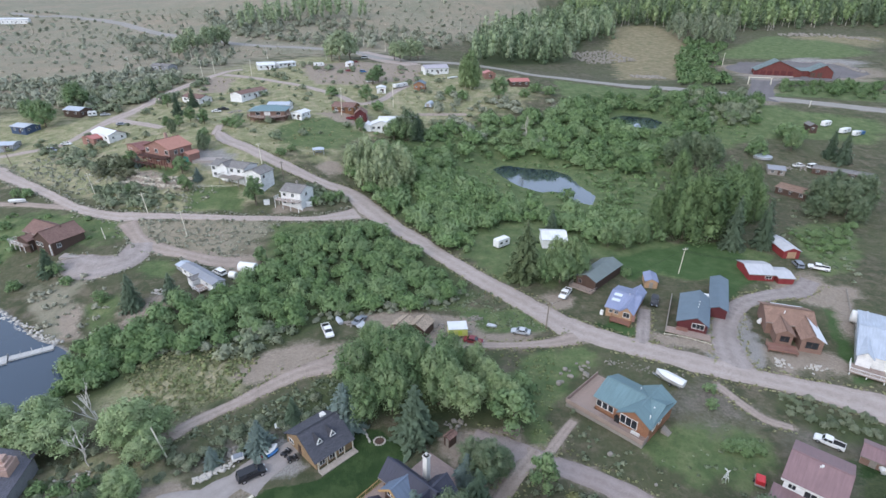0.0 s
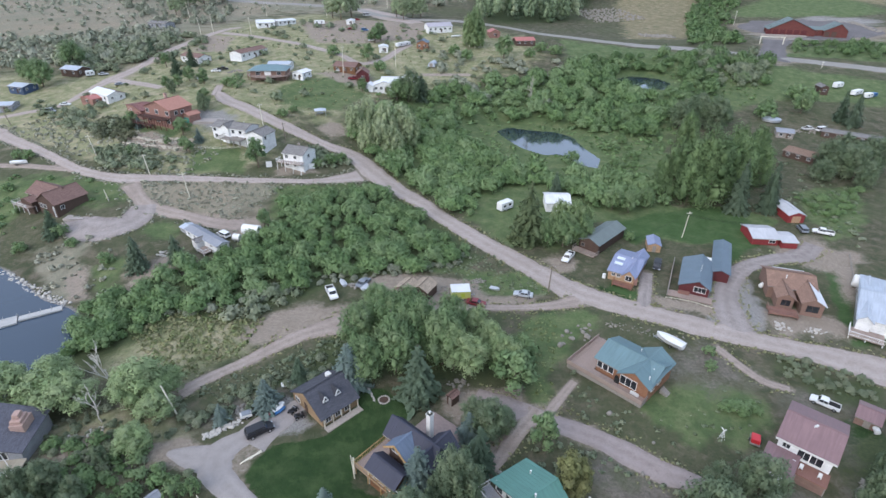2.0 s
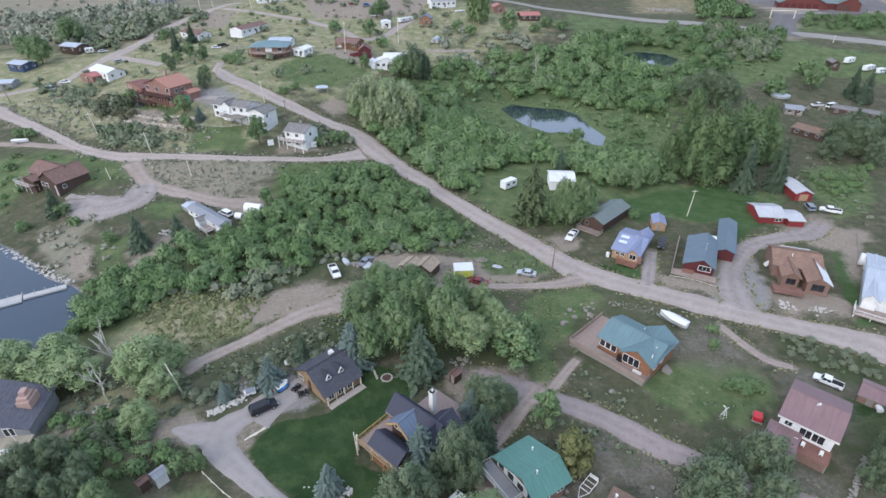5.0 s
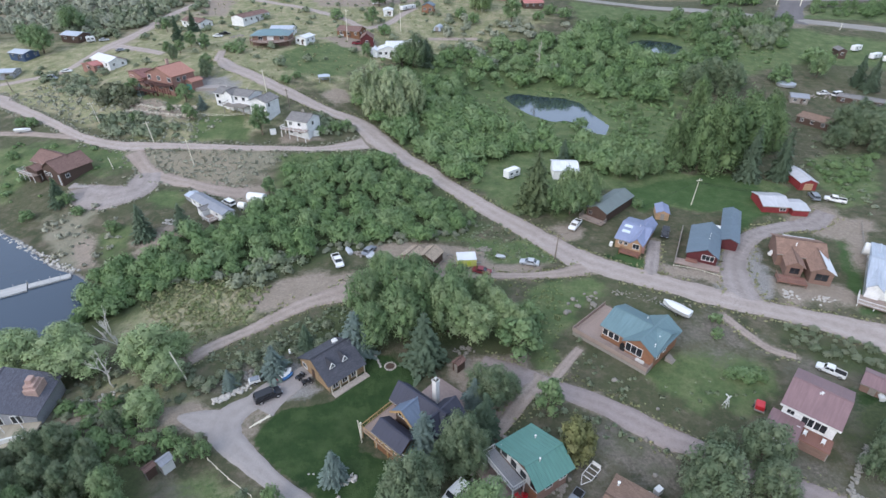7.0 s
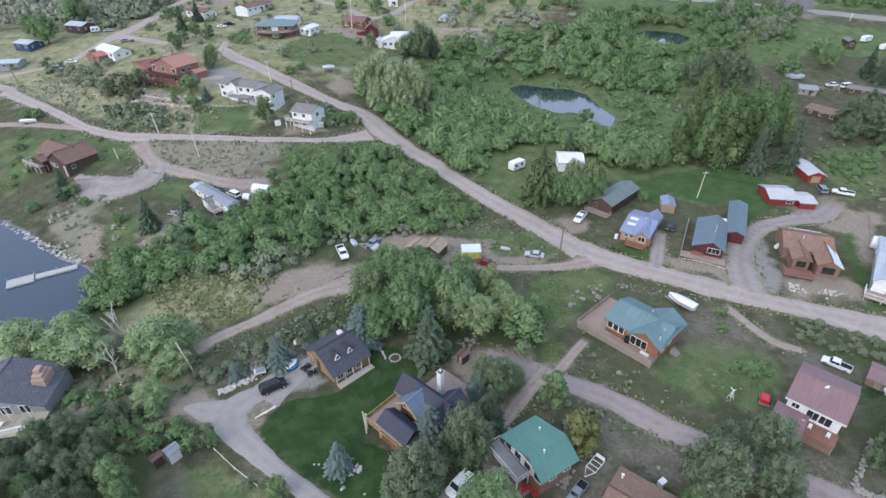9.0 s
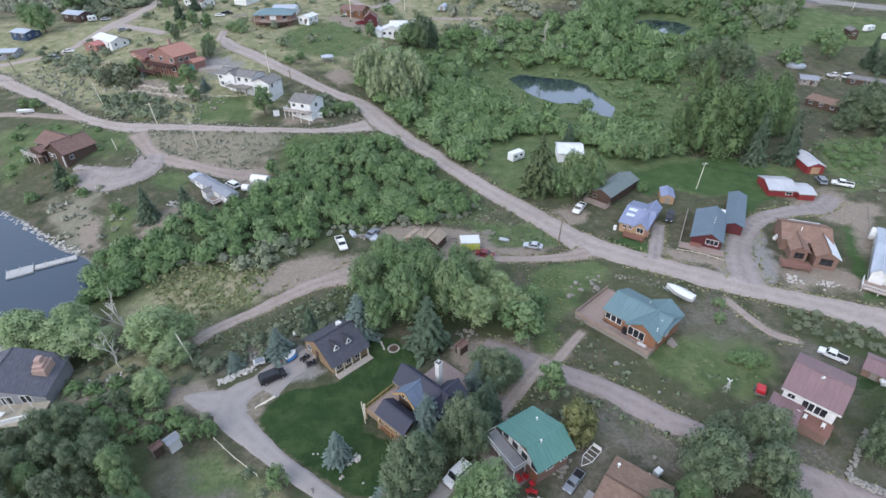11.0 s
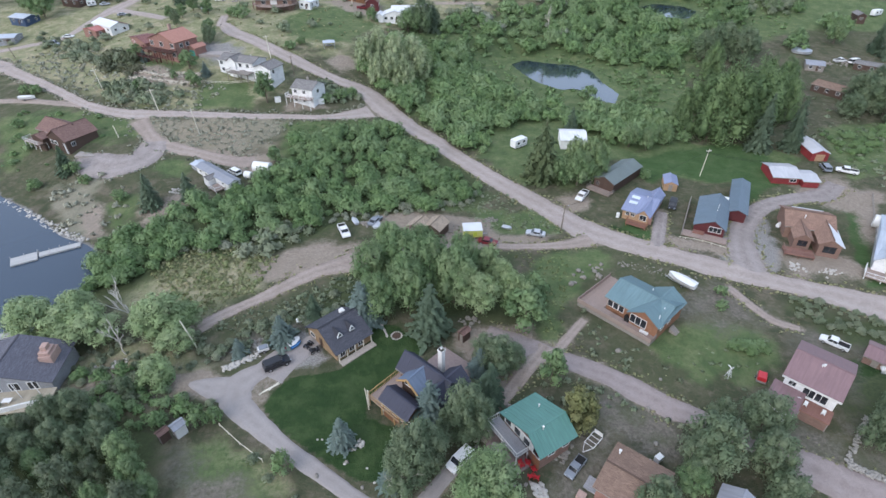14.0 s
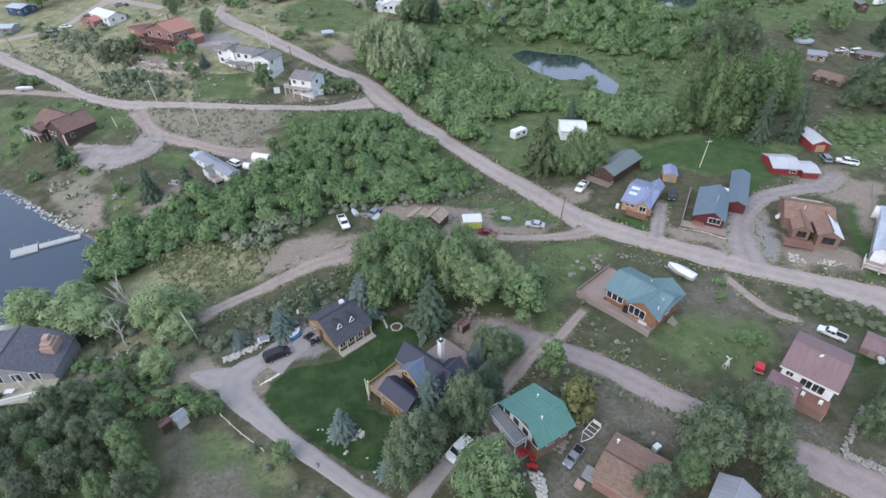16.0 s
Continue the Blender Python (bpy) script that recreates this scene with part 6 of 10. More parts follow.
# woods on the far slope
gw = np.random.default_rng(91)
wood = scatter([(163.88, 733.81), (191.40, 675.22), (264.33, 657.37), (346.02, 627.33), (615.06, 669.99), (766.64, 807.81), (484.11, 796.99), (180.49, 817.37)], 9.0, gw, 0.85)
wood = wood[np.argsort(np.hypot(wood[:, 0], wood[:, 1]))]
grove = scatter([(28.41, 414.37), (116.31, 482.36), (136.42, 549.28), (185.49, 586.25), (207.71, 674.43), (157.36, 701.74), (81.19, 636.83), (35.52, 510.30)], 8.0, gw, 0.85)
copse = scatter([(-190.36, 558.34), (-115.52, 629.62), (-67.36, 633.78), (-83.25, 666.80), (-144.01, 718.44), (-203.18, 637.74)], 10.0, gw, 0.6)
bank = scatter([(234.46, 577.06), (284.42, 538.46), (355.59, 671.79), (270.32, 673.67)], 8.0, gw, 0.8)
FAR_TREES = {"aspen": [as_triangles(*crown([(0, 0, 0.5, 0.14, 0.14, 0.25), (0.06, 0.02, 0.72, 0.12, 0.12, 0.22), (-0.05, 0.03, 0.85, 0.09, 0.09, 0.14), (0.02, -0.06, 0.35, 0.13, 0.13, 0.18)], 150, 0.034, gw)) for _ in range(5)],
             "fir": [as_triangles(*crown([(0, 0, 0.1 + 0.2 * k, 0.17 - 0.035 * k, 0.17 - 0.035 * k, 0.16) for k in range(5)], 140, 0.032, gw)) for _ in range(4)]}


def far_wood(name, pts, kinds, tall, mat, label):
    sizes = SIZE * tall * gw.uniform(0.7, 1.2, len(pts))
    return thicket(name, pts, sizes, sum((FAR_TREES[k] for k in kinds), []), mat, label, "woods", gw, 0.5, (0.9, 1.15))


far_wood("aspen_woods", wood[::2], ["aspen"], 19, M_poplar, "dense aspen woods on the far slope")
far_wood("fir_woods", wood[1::2], ["fir", "aspen"], 19, M_darkleaf, "dark fir woods on the far slope")
far_wood("aspen_grove", grove[::2], ["aspen"], 17, M_aspen, "aspen grove beside the highway")
far_wood("dark_grove", grove[1::2], ["fir", "aspen"], 17, M_darkleaf, "dark trees beside the highway")
far_wood("ridge_copse", copse, ["aspen"], 16, M_aspen, "aspen copse on the ridge")
far_wood("bank_woods", bank, ["aspen"], 14, M_oakbrush, "trees beside the dry field")
front = wood[:420:2]
tv, tf = [], []
for (x, y), z in zip(front, land(front[:, 0], front[:, 1])):
    v, f = tube([(x + gw.uniform(-1.5, 1.5), y - 2.0, z - 0.4), (x + gw.uniform(-0.8, 0.8), y - 1.4, z + gw.uniform(8, 13))], [0.26, 0.12], 4)
    tf += [tuple(i + len(tv) for i in face) for face in f]
    tv += v
tagged(new("aspen_trunks", mesh_of("aspen_trunks", tv, tf, M_palebark)), "slender pale aspen trunks at the wood's edge", "trunks", kind="stuff")
for kind in STOCK:
    for ob in STOCK[kind]:
        if "spare" in ob:
            for o in (*ob.children_recursive, ob):
                bpy.data.objects.remove(o)

# ---------------------------------------------------------------- paints and cladding
M_white = plain("white_paint", (0.74, 0.74, 0.72), 0.6, var=0.12)
M_trim = plain("off_white_trim", (0.66, 0.65, 0.62), 0.6, var=0.12)
M_whitesiding = boards("white_lap_siding", (0.8, 0.8, 0.785), 0.18, 2, 0.65, 0.1, 0.22)
M_tan = boards("tan_wood_siding", (0.46, 0.3, 0.18), 0.2, 2)
M_cedar = boards("orange_cedar_siding", (0.3, 0.15, 0.085), 0.2, 2)
M_brownlog = boards("brown_log_siding", (0.2, 0.1, 0.05), 0.28, 2, 0.8, 0.3, 0.6)
M_goldlog = boards("golden_log_siding", (0.31, 0.215, 0.125), 0.28, 2, 0.75, 0.3, 0.5)
M_salmon = boards("salmon_stained_siding", (0.32, 0.18, 0.145), 0.2, 2)
M_redbarn = boards("red_painted_boards", (0.25, 0.04, 0.042), 0.25, 0, 0.7, 0.2)
M_darkred = boards("dark_red_boards", (0.11, 0.028, 0.03), 0.2, 2)
M_grey = boards("grey_siding", (0.33, 0.34, 0.36), 0.2, 2)
M_darkwood = boards("weathered_dark_boards", (0.1, 0.065, 0.05), 0.18, 0)
M_deck = boards("grey_brown_deck_planks", (0.36, 0.28, 0.24), 0.14, 1, 0.85, 0.2, 0.5)
M_greydeck = boards("grey_deck_planks", (0.36, 0.355, 0.365), 0.14, 1, 0.85, 0.2, 0.5)
M_reddeck = boards("reddish_deck_planks", (0.27, 0.14, 0.11), 0.14, 1, 0.85, 0.2, 0.5)
M_beam = plain("honey_stained_beam", (0.45, 0.29, 0.13), 0.7, var=0.25, scale=3)
M_greywood = plain("weathered_grey_wood", (0.3, 0.27, 0.24), 0.9, var=0.3, scale=3)
M_stone = plain("stacked_stone", (0.42, 0.37, 0.32), 0.9, var=0.4, scale=4, bump=0.8)
M_pinkstone = plain("pinkish_chimney_stone", (0.46, 0.32, 0.27), 0.9, var=0.35, scale=4, bump=0.8)
M_concrete = plain("concrete", (0.35, 0.315, 0.29), 0.9, var=0.2, scale=1.5)
R_slate = shingles("dark_slate_shingles", (0.075, 0.077, 0.092))
R_navy = sheet_metal("dark_blue_metal_roof", (0.046, 0.048, 0.07), 0.65)
R_bluegrey = sheet_metal("blue_grey_metal_roof", (0.13, 0.17, 0.235), 0.45)
R_green = sheet_metal("green_metal_roof", (0.1, 0.225, 0.19), 0.45)
R_teal = sheet_metal("teal_metal_roof", (0.135, 0.212, 0.23), 0.45)
R_mauve = sheet_metal("mauve_metal_roof", (0.225, 0.142, 0.145), 0.5)
R_periwinkle = sheet_metal("periwinkle_metal_roof", (0.23, 0.26, 0.38), 0.45)
R_blue = sheet_metal("steel_blue_metal_roof", (0.125, 0.168, 0.205), 0.45)
R_brown = shingles("brown_shingles", (0.24, 0.152, 0.115))
R_tanroof = shingles("tan_shingles", (0.34, 0.275, 0.21))
M_dullbrown = boards("dull_brown_siding", (0.26, 0.165, 0.13), 0.2, 2)
R_rust = shingles("rust_brown_shingles", (0.21, 0.142, 0.107))
R_choco = shingles("chocolate_shingles", (0.19, 0.118, 0.1))
R_red = shingles("brick_red_shingles", (0.205, 0.1, 0.09))
R_white = sheet_metal("white_metal_roof", (0.66, 0.67, 0.69), 0.45)
R_dullwhite = sheet_metal("dull_white_metal_roof", (0.47, 0.475, 0.5), 0.5)
R_grey = shingles("grey_shingles", (0.2, 0.19, 0.182))
R_ash = sheet_metal("ash_grey_metal_roof", (0.27, 0.28, 0.31), 0.5)
R_lakegrey = shingles("weathered_grey_shingles", (0.115, 0.114, 0.135))
R_palegrey = sheet_metal("pale_grey_metal_roof", (0.42, 0.46, 0.52), 0.45)
R_darkgreen = sheet_metal("grey_green_metal_roof", (0.15, 0.18, 0.175), 0.5)
R_coral = sheet_metal("coral_metal_roof", (0.42, 0.16, 0.14), 0.5)
M_canvas = plain("beige_deck_canvas", (0.42, 0.375, 0.29), 0.9, var=0.25, scale=1.5)
M_paver = plain("pinkish_paving", (0.32, 0.25, 0.23), 0.9, var=0.25, scale=2.5, bump=0.4)
M_tyre = plain("black_rubber", (0.02, 0.02, 0.02), 0.85, var=0.2)
M_metal = plain("galvanised_metal", (0.5, 0.51, 0.53), 0.4, 0.6, var=0.15)
M_chrome = plain("bright_hub_metal", (0.55, 0.55, 0.56), 0.3, 0.8, var=0.1)
PAINTS = {}


def paint(name, colour):
    """Glossy vehicle paint, a little dusty."""
    if name not in PAINTS:
        PAINTS[name] = plain(name, colour, 0.32, 0.0, 0.12, 1.5, 0.02, 0.5)
    return PAINTS[name]


P_white, P_silver, P_black = paint("white_car_paint", (0.75, 0.75, 0.74)), paint("silver_car_paint", (0.45, 0.47, 0.5)), paint("black_car_paint", (0.018, 0.018, 0.022))
P_red, P_blue, P_yellow = paint("red_car_paint", (0.19, 0.02, 0.03)), paint("blue_car_paint", (0.03, 0.13, 0.33)), paint("yellow_green_paint", (0.5, 0.52, 0.16))
P_grey, P_bright = paint("grey_car_paint", (0.2, 0.22, 0.25)), paint("bright_red_plastic", (0.55, 0.03, 0.04))


# ---------------------------------------------------------------- meshes for parts
class Solid:
    """Collects boxes, prisms and cylinders into one mesh."""

    def __init__(self):
        self.v, self.f = [], []

    def add(self, v, f):
        n = len(self.v)
        self.v += [tuple(p) for p in v]
        self.f += [tuple(i + n for i in face) for face in f]
        return self

    def box(self, x0, x1, y0, y1, z0, z1, m=None):
        v = [Vector((x, y, z)) for z in (z0, z1) for x, y in ((x0, y0), (x1, y0), (x1, y1), (x0, y1))]
        if m is not None:
            v = [m @ p for p in v]
        return self.add(v, [(3, 2, 1, 0), (4, 5, 6, 7), (0, 1, 5, 4), (1, 2, 6, 5), (2, 3, 7, 6), (3, 0, 4, 7)])

    def beam(self, a, b, w=0.1, h=None):
        """A square bar from a to b."""
        a, b = Vector(a), Vector(b)
        h = w if h is None else h
        d = (b - a).normalized()
        s = d.cross(Vector((0, 0, 1)))
        s = s.normalized() if s.length > 1e-4 else Vector((1, 0, 0))
        u = s.cross(d)
        v = [p + s * i * w / 2 + u * j * h / 2 for p in (a, b) for i, j in ((-1, -1), (1, -1), (1, 1), (-1, 1))]
        return self.add(v, [(3, 2, 1, 0), (4, 5, 6, 7), (0, 1, 5, 4), (1, 2, 6, 5), (2, 3, 7, 6), (3, 0, 4, 7)])

    def prism(self, ring, y0, y1):
        """A profile of (x, z) points drawn out along y."""
        n = len(ring)
        v = [(x, y0, z) for x, z in ring] + [(x, y1, z) for x, z in ring]
        f = [tuple(range(n)), tuple(range(2 * n - 1, n - 1, -1))] + [(i, i + n, (i + 1) % n + n, (i + 1) % n) for i in range(n)]
        return self.add(v, f)

    def rod(self, a, b, r, sides=10):
        return self.add(*tube([a, b], [r, r], sides))

    def mesh(self, name, mat, bevel=0.0, smooth_shade=False):
        bm = bmesh.new()
        vs = [bm.verts.new(p) for p in self.v]
        for face in self.f:
            try:
                bm.faces.new([vs[i] for i in face])
            except ValueError:
                pass
        bmesh.ops.recalc_face_normals(bm, faces=bm.faces[:])
        if bevel:
            bmesh.ops.bevel(bm, geom=bm.edges[:] + bm.verts[:], offset=bevel, segments=2, affect="EDGES", profile=0.6, clamp_overlap=True)
        me = bpy.data.meshes.new(name)
        bm.to_mesh(me)
        bm.free()
        me.materials.append(mat)
        if smooth_shade:
            me.polygons.foreach_set("use_smooth", [True] * len(me.polygons))
        return me


def roof_mesh(name, mat, quads, thick=0.14, side_mat=None):
    """Roof planes as slabs with UVs: u along the eave, v up the slope, in metres."""
    bm = bmesh.new()
    uv = bm.loops.layers.uv.new("UVMap")
    for q in quads:
        p = [Vector(c) for c in q]
        n = (p[1] - p[0]).cross(p[-1] - p[0])
        if n.length < 1e-6:
            n = (p[2] - p[0]).cross(p[-1] - p[0])
        n.normalize()
        if n.z < 0:
            p.reverse()
            n = -n
        e = (p[1] - p[0]).normalized()
        if abs(e.z) > 0.2:
            e = n.cross(Vector((0, 0, 1))).normalized()
        s = n.cross(e)
        low = [c - n * thick for c in p]
        faces = [p, low[::-1]] + [[p[i], low[i], low[(i + 1) % len(p)], p[(i + 1) % len(p)]] for i in range(len(p))]
        for k, face in enumerate(faces):
            f = bm.faces.new([bm.verts.new(c) for c in face])
            for loop in f.loops:
                loop[uv].uv = (loop.vert.co.dot(e), loop.vert.co.dot(s))
    bmesh.ops.recalc_face_normals(bm, faces=bm.faces[:])
    me = bpy.data.meshes.new(name)
    bm.to_mesh(me)
    bm.free()
    me.materials.append(mat)
    return me


class House:
    """A building with its own axes: u along the front, v away from it, z up from the ground at its middle."""

    def __init__(self, name, label, front_left, front_right, back, category="house", group="", order="front", deepest=99.0, stretch=1.0):
        a, b, c = (Vector(p) for p in (front_left, front_right, back))
        if order == "back":  # front left, back left, back right
            b, c = a + c - b, c
        u = (b - a).normalized()
        v = Vector((-u.y, u.x))
        self.L, self.W = (b - a).length, min(deepest, (c - b).dot(v) * stretch)
        self.a, self.u, self.v = a, u, v
        mid = a + u * self.L / 2 + v * self.W / 2
        self.z = z_at(*mid)
        self.root = new(name)
        self.m = Matrix.Translation((a.x, a.y, self.z)) @ Matrix.Rotation(math.atan2(u.y, u.x), 4, "Z")
        self.root.matrix_basis = self.m
        tagged(self.root, label, category, group)

    def at(self, p):
        d = Vector(p) - self.a
        return d.dot(self.u), d.dot(self.v)

    def span(self, *pts):
        q = [self.at(p) for p in pts]
        us, vs = [k[0] for k in q], [k[1] for k in q]
        return min(us), max(us), min(vs), max(vs)

    def add(self, name, me, label="", parent=None):
        return part(name, me, parent or self.root, label)

    def wing(self, wall, roof, eave, rise, ridge="u", box=None, over=0.45, base=-3.0, skew=0.5, roof2=None, seams=True, label="", hip=0.0):
        """A gabled block. box: u0, u1, v0, v1 of the eaves; skew: where across the block the ridge runs."""
        u0, u1, v0, v1 = box or (0, self.L, 0, self.W)
        t = 0.16
        a, b, c, d = u0 + over, u1 - over, v0 + over, v1 - over
        s = Solid()
        if ridge == "u":
            r = v0 + (v1 - v0) * skew
            drop = rise * over / max(0.3, (r - v0))
            ring = [(c, base), (d, base), (d, eave + drop - 0.1), (r, eave + rise - 0.12), (c, eave + drop - 0.1)]
            v = [(a, y, z) for y, z in ring] + [(b, y, z) for y, z in ring]
            planes = [[(u0, v0, eave), (u1, v0, eave), (u1 - hip, r, eave + rise), (u0 + hip, r, eave + rise)], [(u0, v1, eave), (u1, v1, eave), (u1 - hip, r, eave + rise), (u0 + hip, r, eave + rise)]]
            cap = ((u0 + hip, r, eave + rise + 0.02), (u1 - hip, r, eave + rise + 0.02))
            if hip:
                planes += [[(u0, v0, eave), (u0, v1, eave), (u0 + hip, r, eave + rise)], [(u1, v0, eave), (u1, v1, eave), (u1 - hip, r, eave + rise)]]
                ring = [(c, base), (d, base), (d, eave), (c, eave)]
                v = [(a, y, z) for y, z in ring] + [(b, y, z) for y, z in ring]
        else:
            r = u0 + (u1 - u0) * skew
            drop = rise * over / max(0.3, (r - u0))
            ring = [(a, base), (b, base), (b, eave + drop - 0.1), (r, eave + rise - 0.12), (a, eave + drop - 0.1)]
            v = [(x, c, z) for x, z in ring] + [(x, d, z) for x, z in ring]
            planes = [[(u0, v0, eave), (u0, v1, eave), (r, v1, eave + rise), (r, v0, eave + rise)], [(u1, v0, eave), (u1, v1, eave), (r, v1, eave + rise), (r, v0, eave + rise)]]
            cap = ((r, v0, eave + rise + 0.02), (r, v1, eave + rise + 0.02))
        n = len(v) // 2
        s.add(v, [tuple(range(n)), tuple(range(2 * n - 1, n - 1, -1))] + [(i, i + n, (i + 1) % n + n, (i + 1) % n) for i in range(n)])
        self.add("wall", s.mesh("wall", wall), label)
        if roof2:
            self.add("roof", roof_mesh("roof", roof, planes[:1]))
            self.add("roof", roof_mesh("roof", roof2, planes[1:]))
        else:
            self.add("roof", roof_mesh("roof", roof, planes))
        self.add("ridge_cap", Solid().beam(*cap, 0.3, 0.07).mesh("ridge_cap", roof))
        if seams:
            rib = Solid()
            for q in planes[:2]:
                p = [Vector(k) for k in q]
                n_ = max(2, int((p[1] - p[0]).length / 0.6))
                for i in range(n_ + 1):
                    w = i / n_
                    rib.beam(p[0].lerp(p[1], w) + Vector((0, 0, 0.015)), p[3].lerp(p[2], w) + Vector((0, 0, 0.01)), 0.035, 0.03)
            tagged(self.add("roof_seams", rib.mesh("roof_seams", roof)), kind="stuff")
        # fascia boards along the eaves
        if ridge == "u":
            for y in (v0, v1):
                self.add("fascia", Solid().box(u0, u1, y - 0.03, y + 0.03, eave - 0.24, eave - 0.06).mesh("fascia", M_trim if wall is M_whitesiding else M_greywood))
        return (a, b, c, d)

    def window(self, side, where, z, w=1.1, h=1.1, box=None, over=0.45, frame_mat=None, bars=1):
        """A framed pane on a side: f front, b back, l left, r right; where along it in metres from the left as seen from outside."""
        u0, u1, v0, v1 = box or (0, self.L, 0, self.W)
        a, b, c, d = u0 + over, u1 - over, v0 + over, v1 - over
        m = {"f": Matrix.Translation((a + where, c, z)), "r": Matrix.Translation((b, c + where, z)) @ Matrix.Rotation(math.pi / 2, 4, "Z"),
             "b": Matrix.Translation((b - where, d, z)) @ Matrix.Rotation(math.pi, 4, "Z"), "l": Matrix.Translation((a, d - where, z)) @ Matrix.Rotation(-math.pi / 2, 4, "Z")}[side]
        key = ("window", round(w, 2), round(h, 2), bars, frame_mat.name if frame_mat else "")
        if key not in MESHES:
            s = Solid()
            k = 0.09
            s.box(-w / 2 - k, w / 2 + k, -0.08, 0.03, -h / 2 - k, -h / 2).box(-w / 2 - k, w / 2 + k, -0.08, 0.03, h / 2, h / 2 + k)
            s.box(-w / 2 - k, -w / 2, -0.08, 0.03, -h / 2, h / 2).box(w / 2, w / 2 + k, -0.08, 0.03, -h / 2, h / 2)
            for i in range(bars):
                x = -w / 2 + w * (i + 1) / (bars + 1)
                s.box(x - 0.03, x + 0.03, -0.06, 0.02, -h / 2, h / 2)
            MESHES[key] = (s.mesh("window", frame_mat or M_white), Solid().box(-w / 2, w / 2, -0.03, -0.01, -h / 2, h / 2).mesh("pane", M_glass))
        ob = self.add("window", MESHES[key][0])
        ob.matrix_basis = m
        part("pane", MESHES[key][1], ob)
        return ob

    def door(self, side, where, w=0.95, h=2.05, box=None, over=0.45, mat=None, z=0.0):
        u0, u1, v0, v1 = box or (0, self.L, 0, self.W)
        a, b, c, d = u0 + over, u1 - over, v0 + over, v1 - over
        m = {"f": Matrix.Translation((a + where, c, z)), "r": Matrix.Translation((b, c + where, z)) @ Matrix.Rotation(math.pi / 2, 4, "Z"),
             "l": Matrix.Translation((a, d - where, z)) @ Matrix.Rotation(-math.pi / 2, 4, "Z")}[side]
        s = Solid().box(-w / 2, w / 2, -0.06, 0.02, 0, h)
        n = 4 if w > 2 else 2
        for i in range(n):
            s.box(-w / 2 + 0.1, w / 2 - 0.1, -0.09, -0.05, h * (i + 0.12) / n, h * (i + 0.88) / n)
        ob = self.add("door", s.mesh("door", mat or M_white))
        ob.matrix_basis = m
        return ob

    def box(self, name, mat, u0, u1, v0, v1, z0, z1, label="", bevel=0.0):
        return self.add(name, Solid().box(u0, u1, v0, v1, z0, z1).mesh(name, mat, bevel), label)

    def deck(self, box, z, mat=None, rail=None, sides="flr", posts=True, height=1.0, label="", skirt=None):
        """Planked floor on posts, with a rail of posts, top bar and balusters on the named sides."""
        u0, u1, v0, v1 = box
        mat = mat or M_deck
        s = Solid()
        n = max(2, int((v1 - v0) / 0.3))
        s.box(u0 + 0.05, u1 - 0.05, v0 + 0.05, v1 - 0.05, z - 0.28, z - 0.06)
        floor = self.add("deck", s.mesh("deck", mat), label)
        plank = Solid().box(u0, u1, 0.008, (v1 - v0) / n - 0.008, z - 0.06, z).mesh("plank", mat)
        for i in range(n):
            part("plank", plank, floor).location = (0, v0 + (v1 - v0) * i / n, 0)
        if skirt:
            self.add("deck_skirt", Solid().box(u0 + 0.1, u1 - 0.1, v0 + 0.1, v1 - 0.1, -1.2, z - 0.28).mesh("deck_skirt", skirt))
        if posts and z > 0.5:
            for x in np.linspace(u0 + 0.15, u1 - 0.15, max(2, int((u1 - u0) / 2.6) + 1)):
                for y in (v0 + 0.15, v1 - 0.15):
                    self.add("deck_post", Solid().box(x - 0.08, x + 0.08, y - 0.08, y + 0.08, -1.2, z - 0.28).mesh("deck_post", rail or M_greywood))
        if rail:
            runs = {"f": ((u0, v0), (u1, v0)), "l": ((u0, v0), (u0, v1)), "r": ((u1, v0), (u1, v1)), "b": ((u0, v1), (u1, v1))}
            for k in sides:
                (xa, ya), (xb, yb) = runs[k]
                s = Solid().beam((xa, ya, z + height), (xb, yb, z + height), 0.1, 0.08).beam((xa, ya, z + 0.15), (xb, yb, z + 0.15), 0.06)
                L = math.hypot(xb - xa, yb - ya)
                for i in range(int(L / 0.35) + 1):
                    w = i / max(1, int(L / 0.35))
                    x, y = xa + (xb - xa) * w, ya + (yb - ya) * w
                    k2 = 0.09 if i % 5 == 0 else 0.035
                    s.box(x - k2 / 2, x + k2 / 2, y - k2 / 2, y + k2 / 2, z - 0.05, z + height)
                self.add("railing", s.mesh("railing", rail))

    def chimney(self, u, v, z0, z1, w=0.8, mat=None):
        s = Solid().box(u - w / 2, u + w / 2, v - w / 2, v + w / 2, z0, z1).box(u - w / 2 - 0.08, u + w / 2 + 0.08, v - w / 2 - 0.08, v + w / 2 + 0.08, z1 - 0.2, z1)
        s.rod((u, v, z1), (u, v, z1 + 0.35), 0.16)
        self.add("chimney", s.mesh("chimney", mat or M_stone), "stone chimney with a flue")

    def vent(self, u, v, z, r=0.12):
        r *= 0.6
        self.add("roof_vent", Solid().rod((u, v, z - 0.4), (u, v, z + 0.3), r, 8).rod((u, v, z + 0.3), (u, v, z + 0.42), r * 1.7, 8).mesh("roof_vent", M_white))

    def skylight(self, u, v, z, slope, w=0.9, h=1.2):
        m = Matrix.Translation((u, v, z)) @ Matrix.Rotation(slope, 4, "X")
        self.add("skylight", Solid().box(-w / 2, w / 2, -h / 2, h / 2, -0.05, 0.16, m).mesh("skylight", M_palepane))


MESHES = {}
M_palepane = plain("pale_skylight_pane", (0.6, 0.66, 0.72), 0.2, var=0.1, spec=0.6)


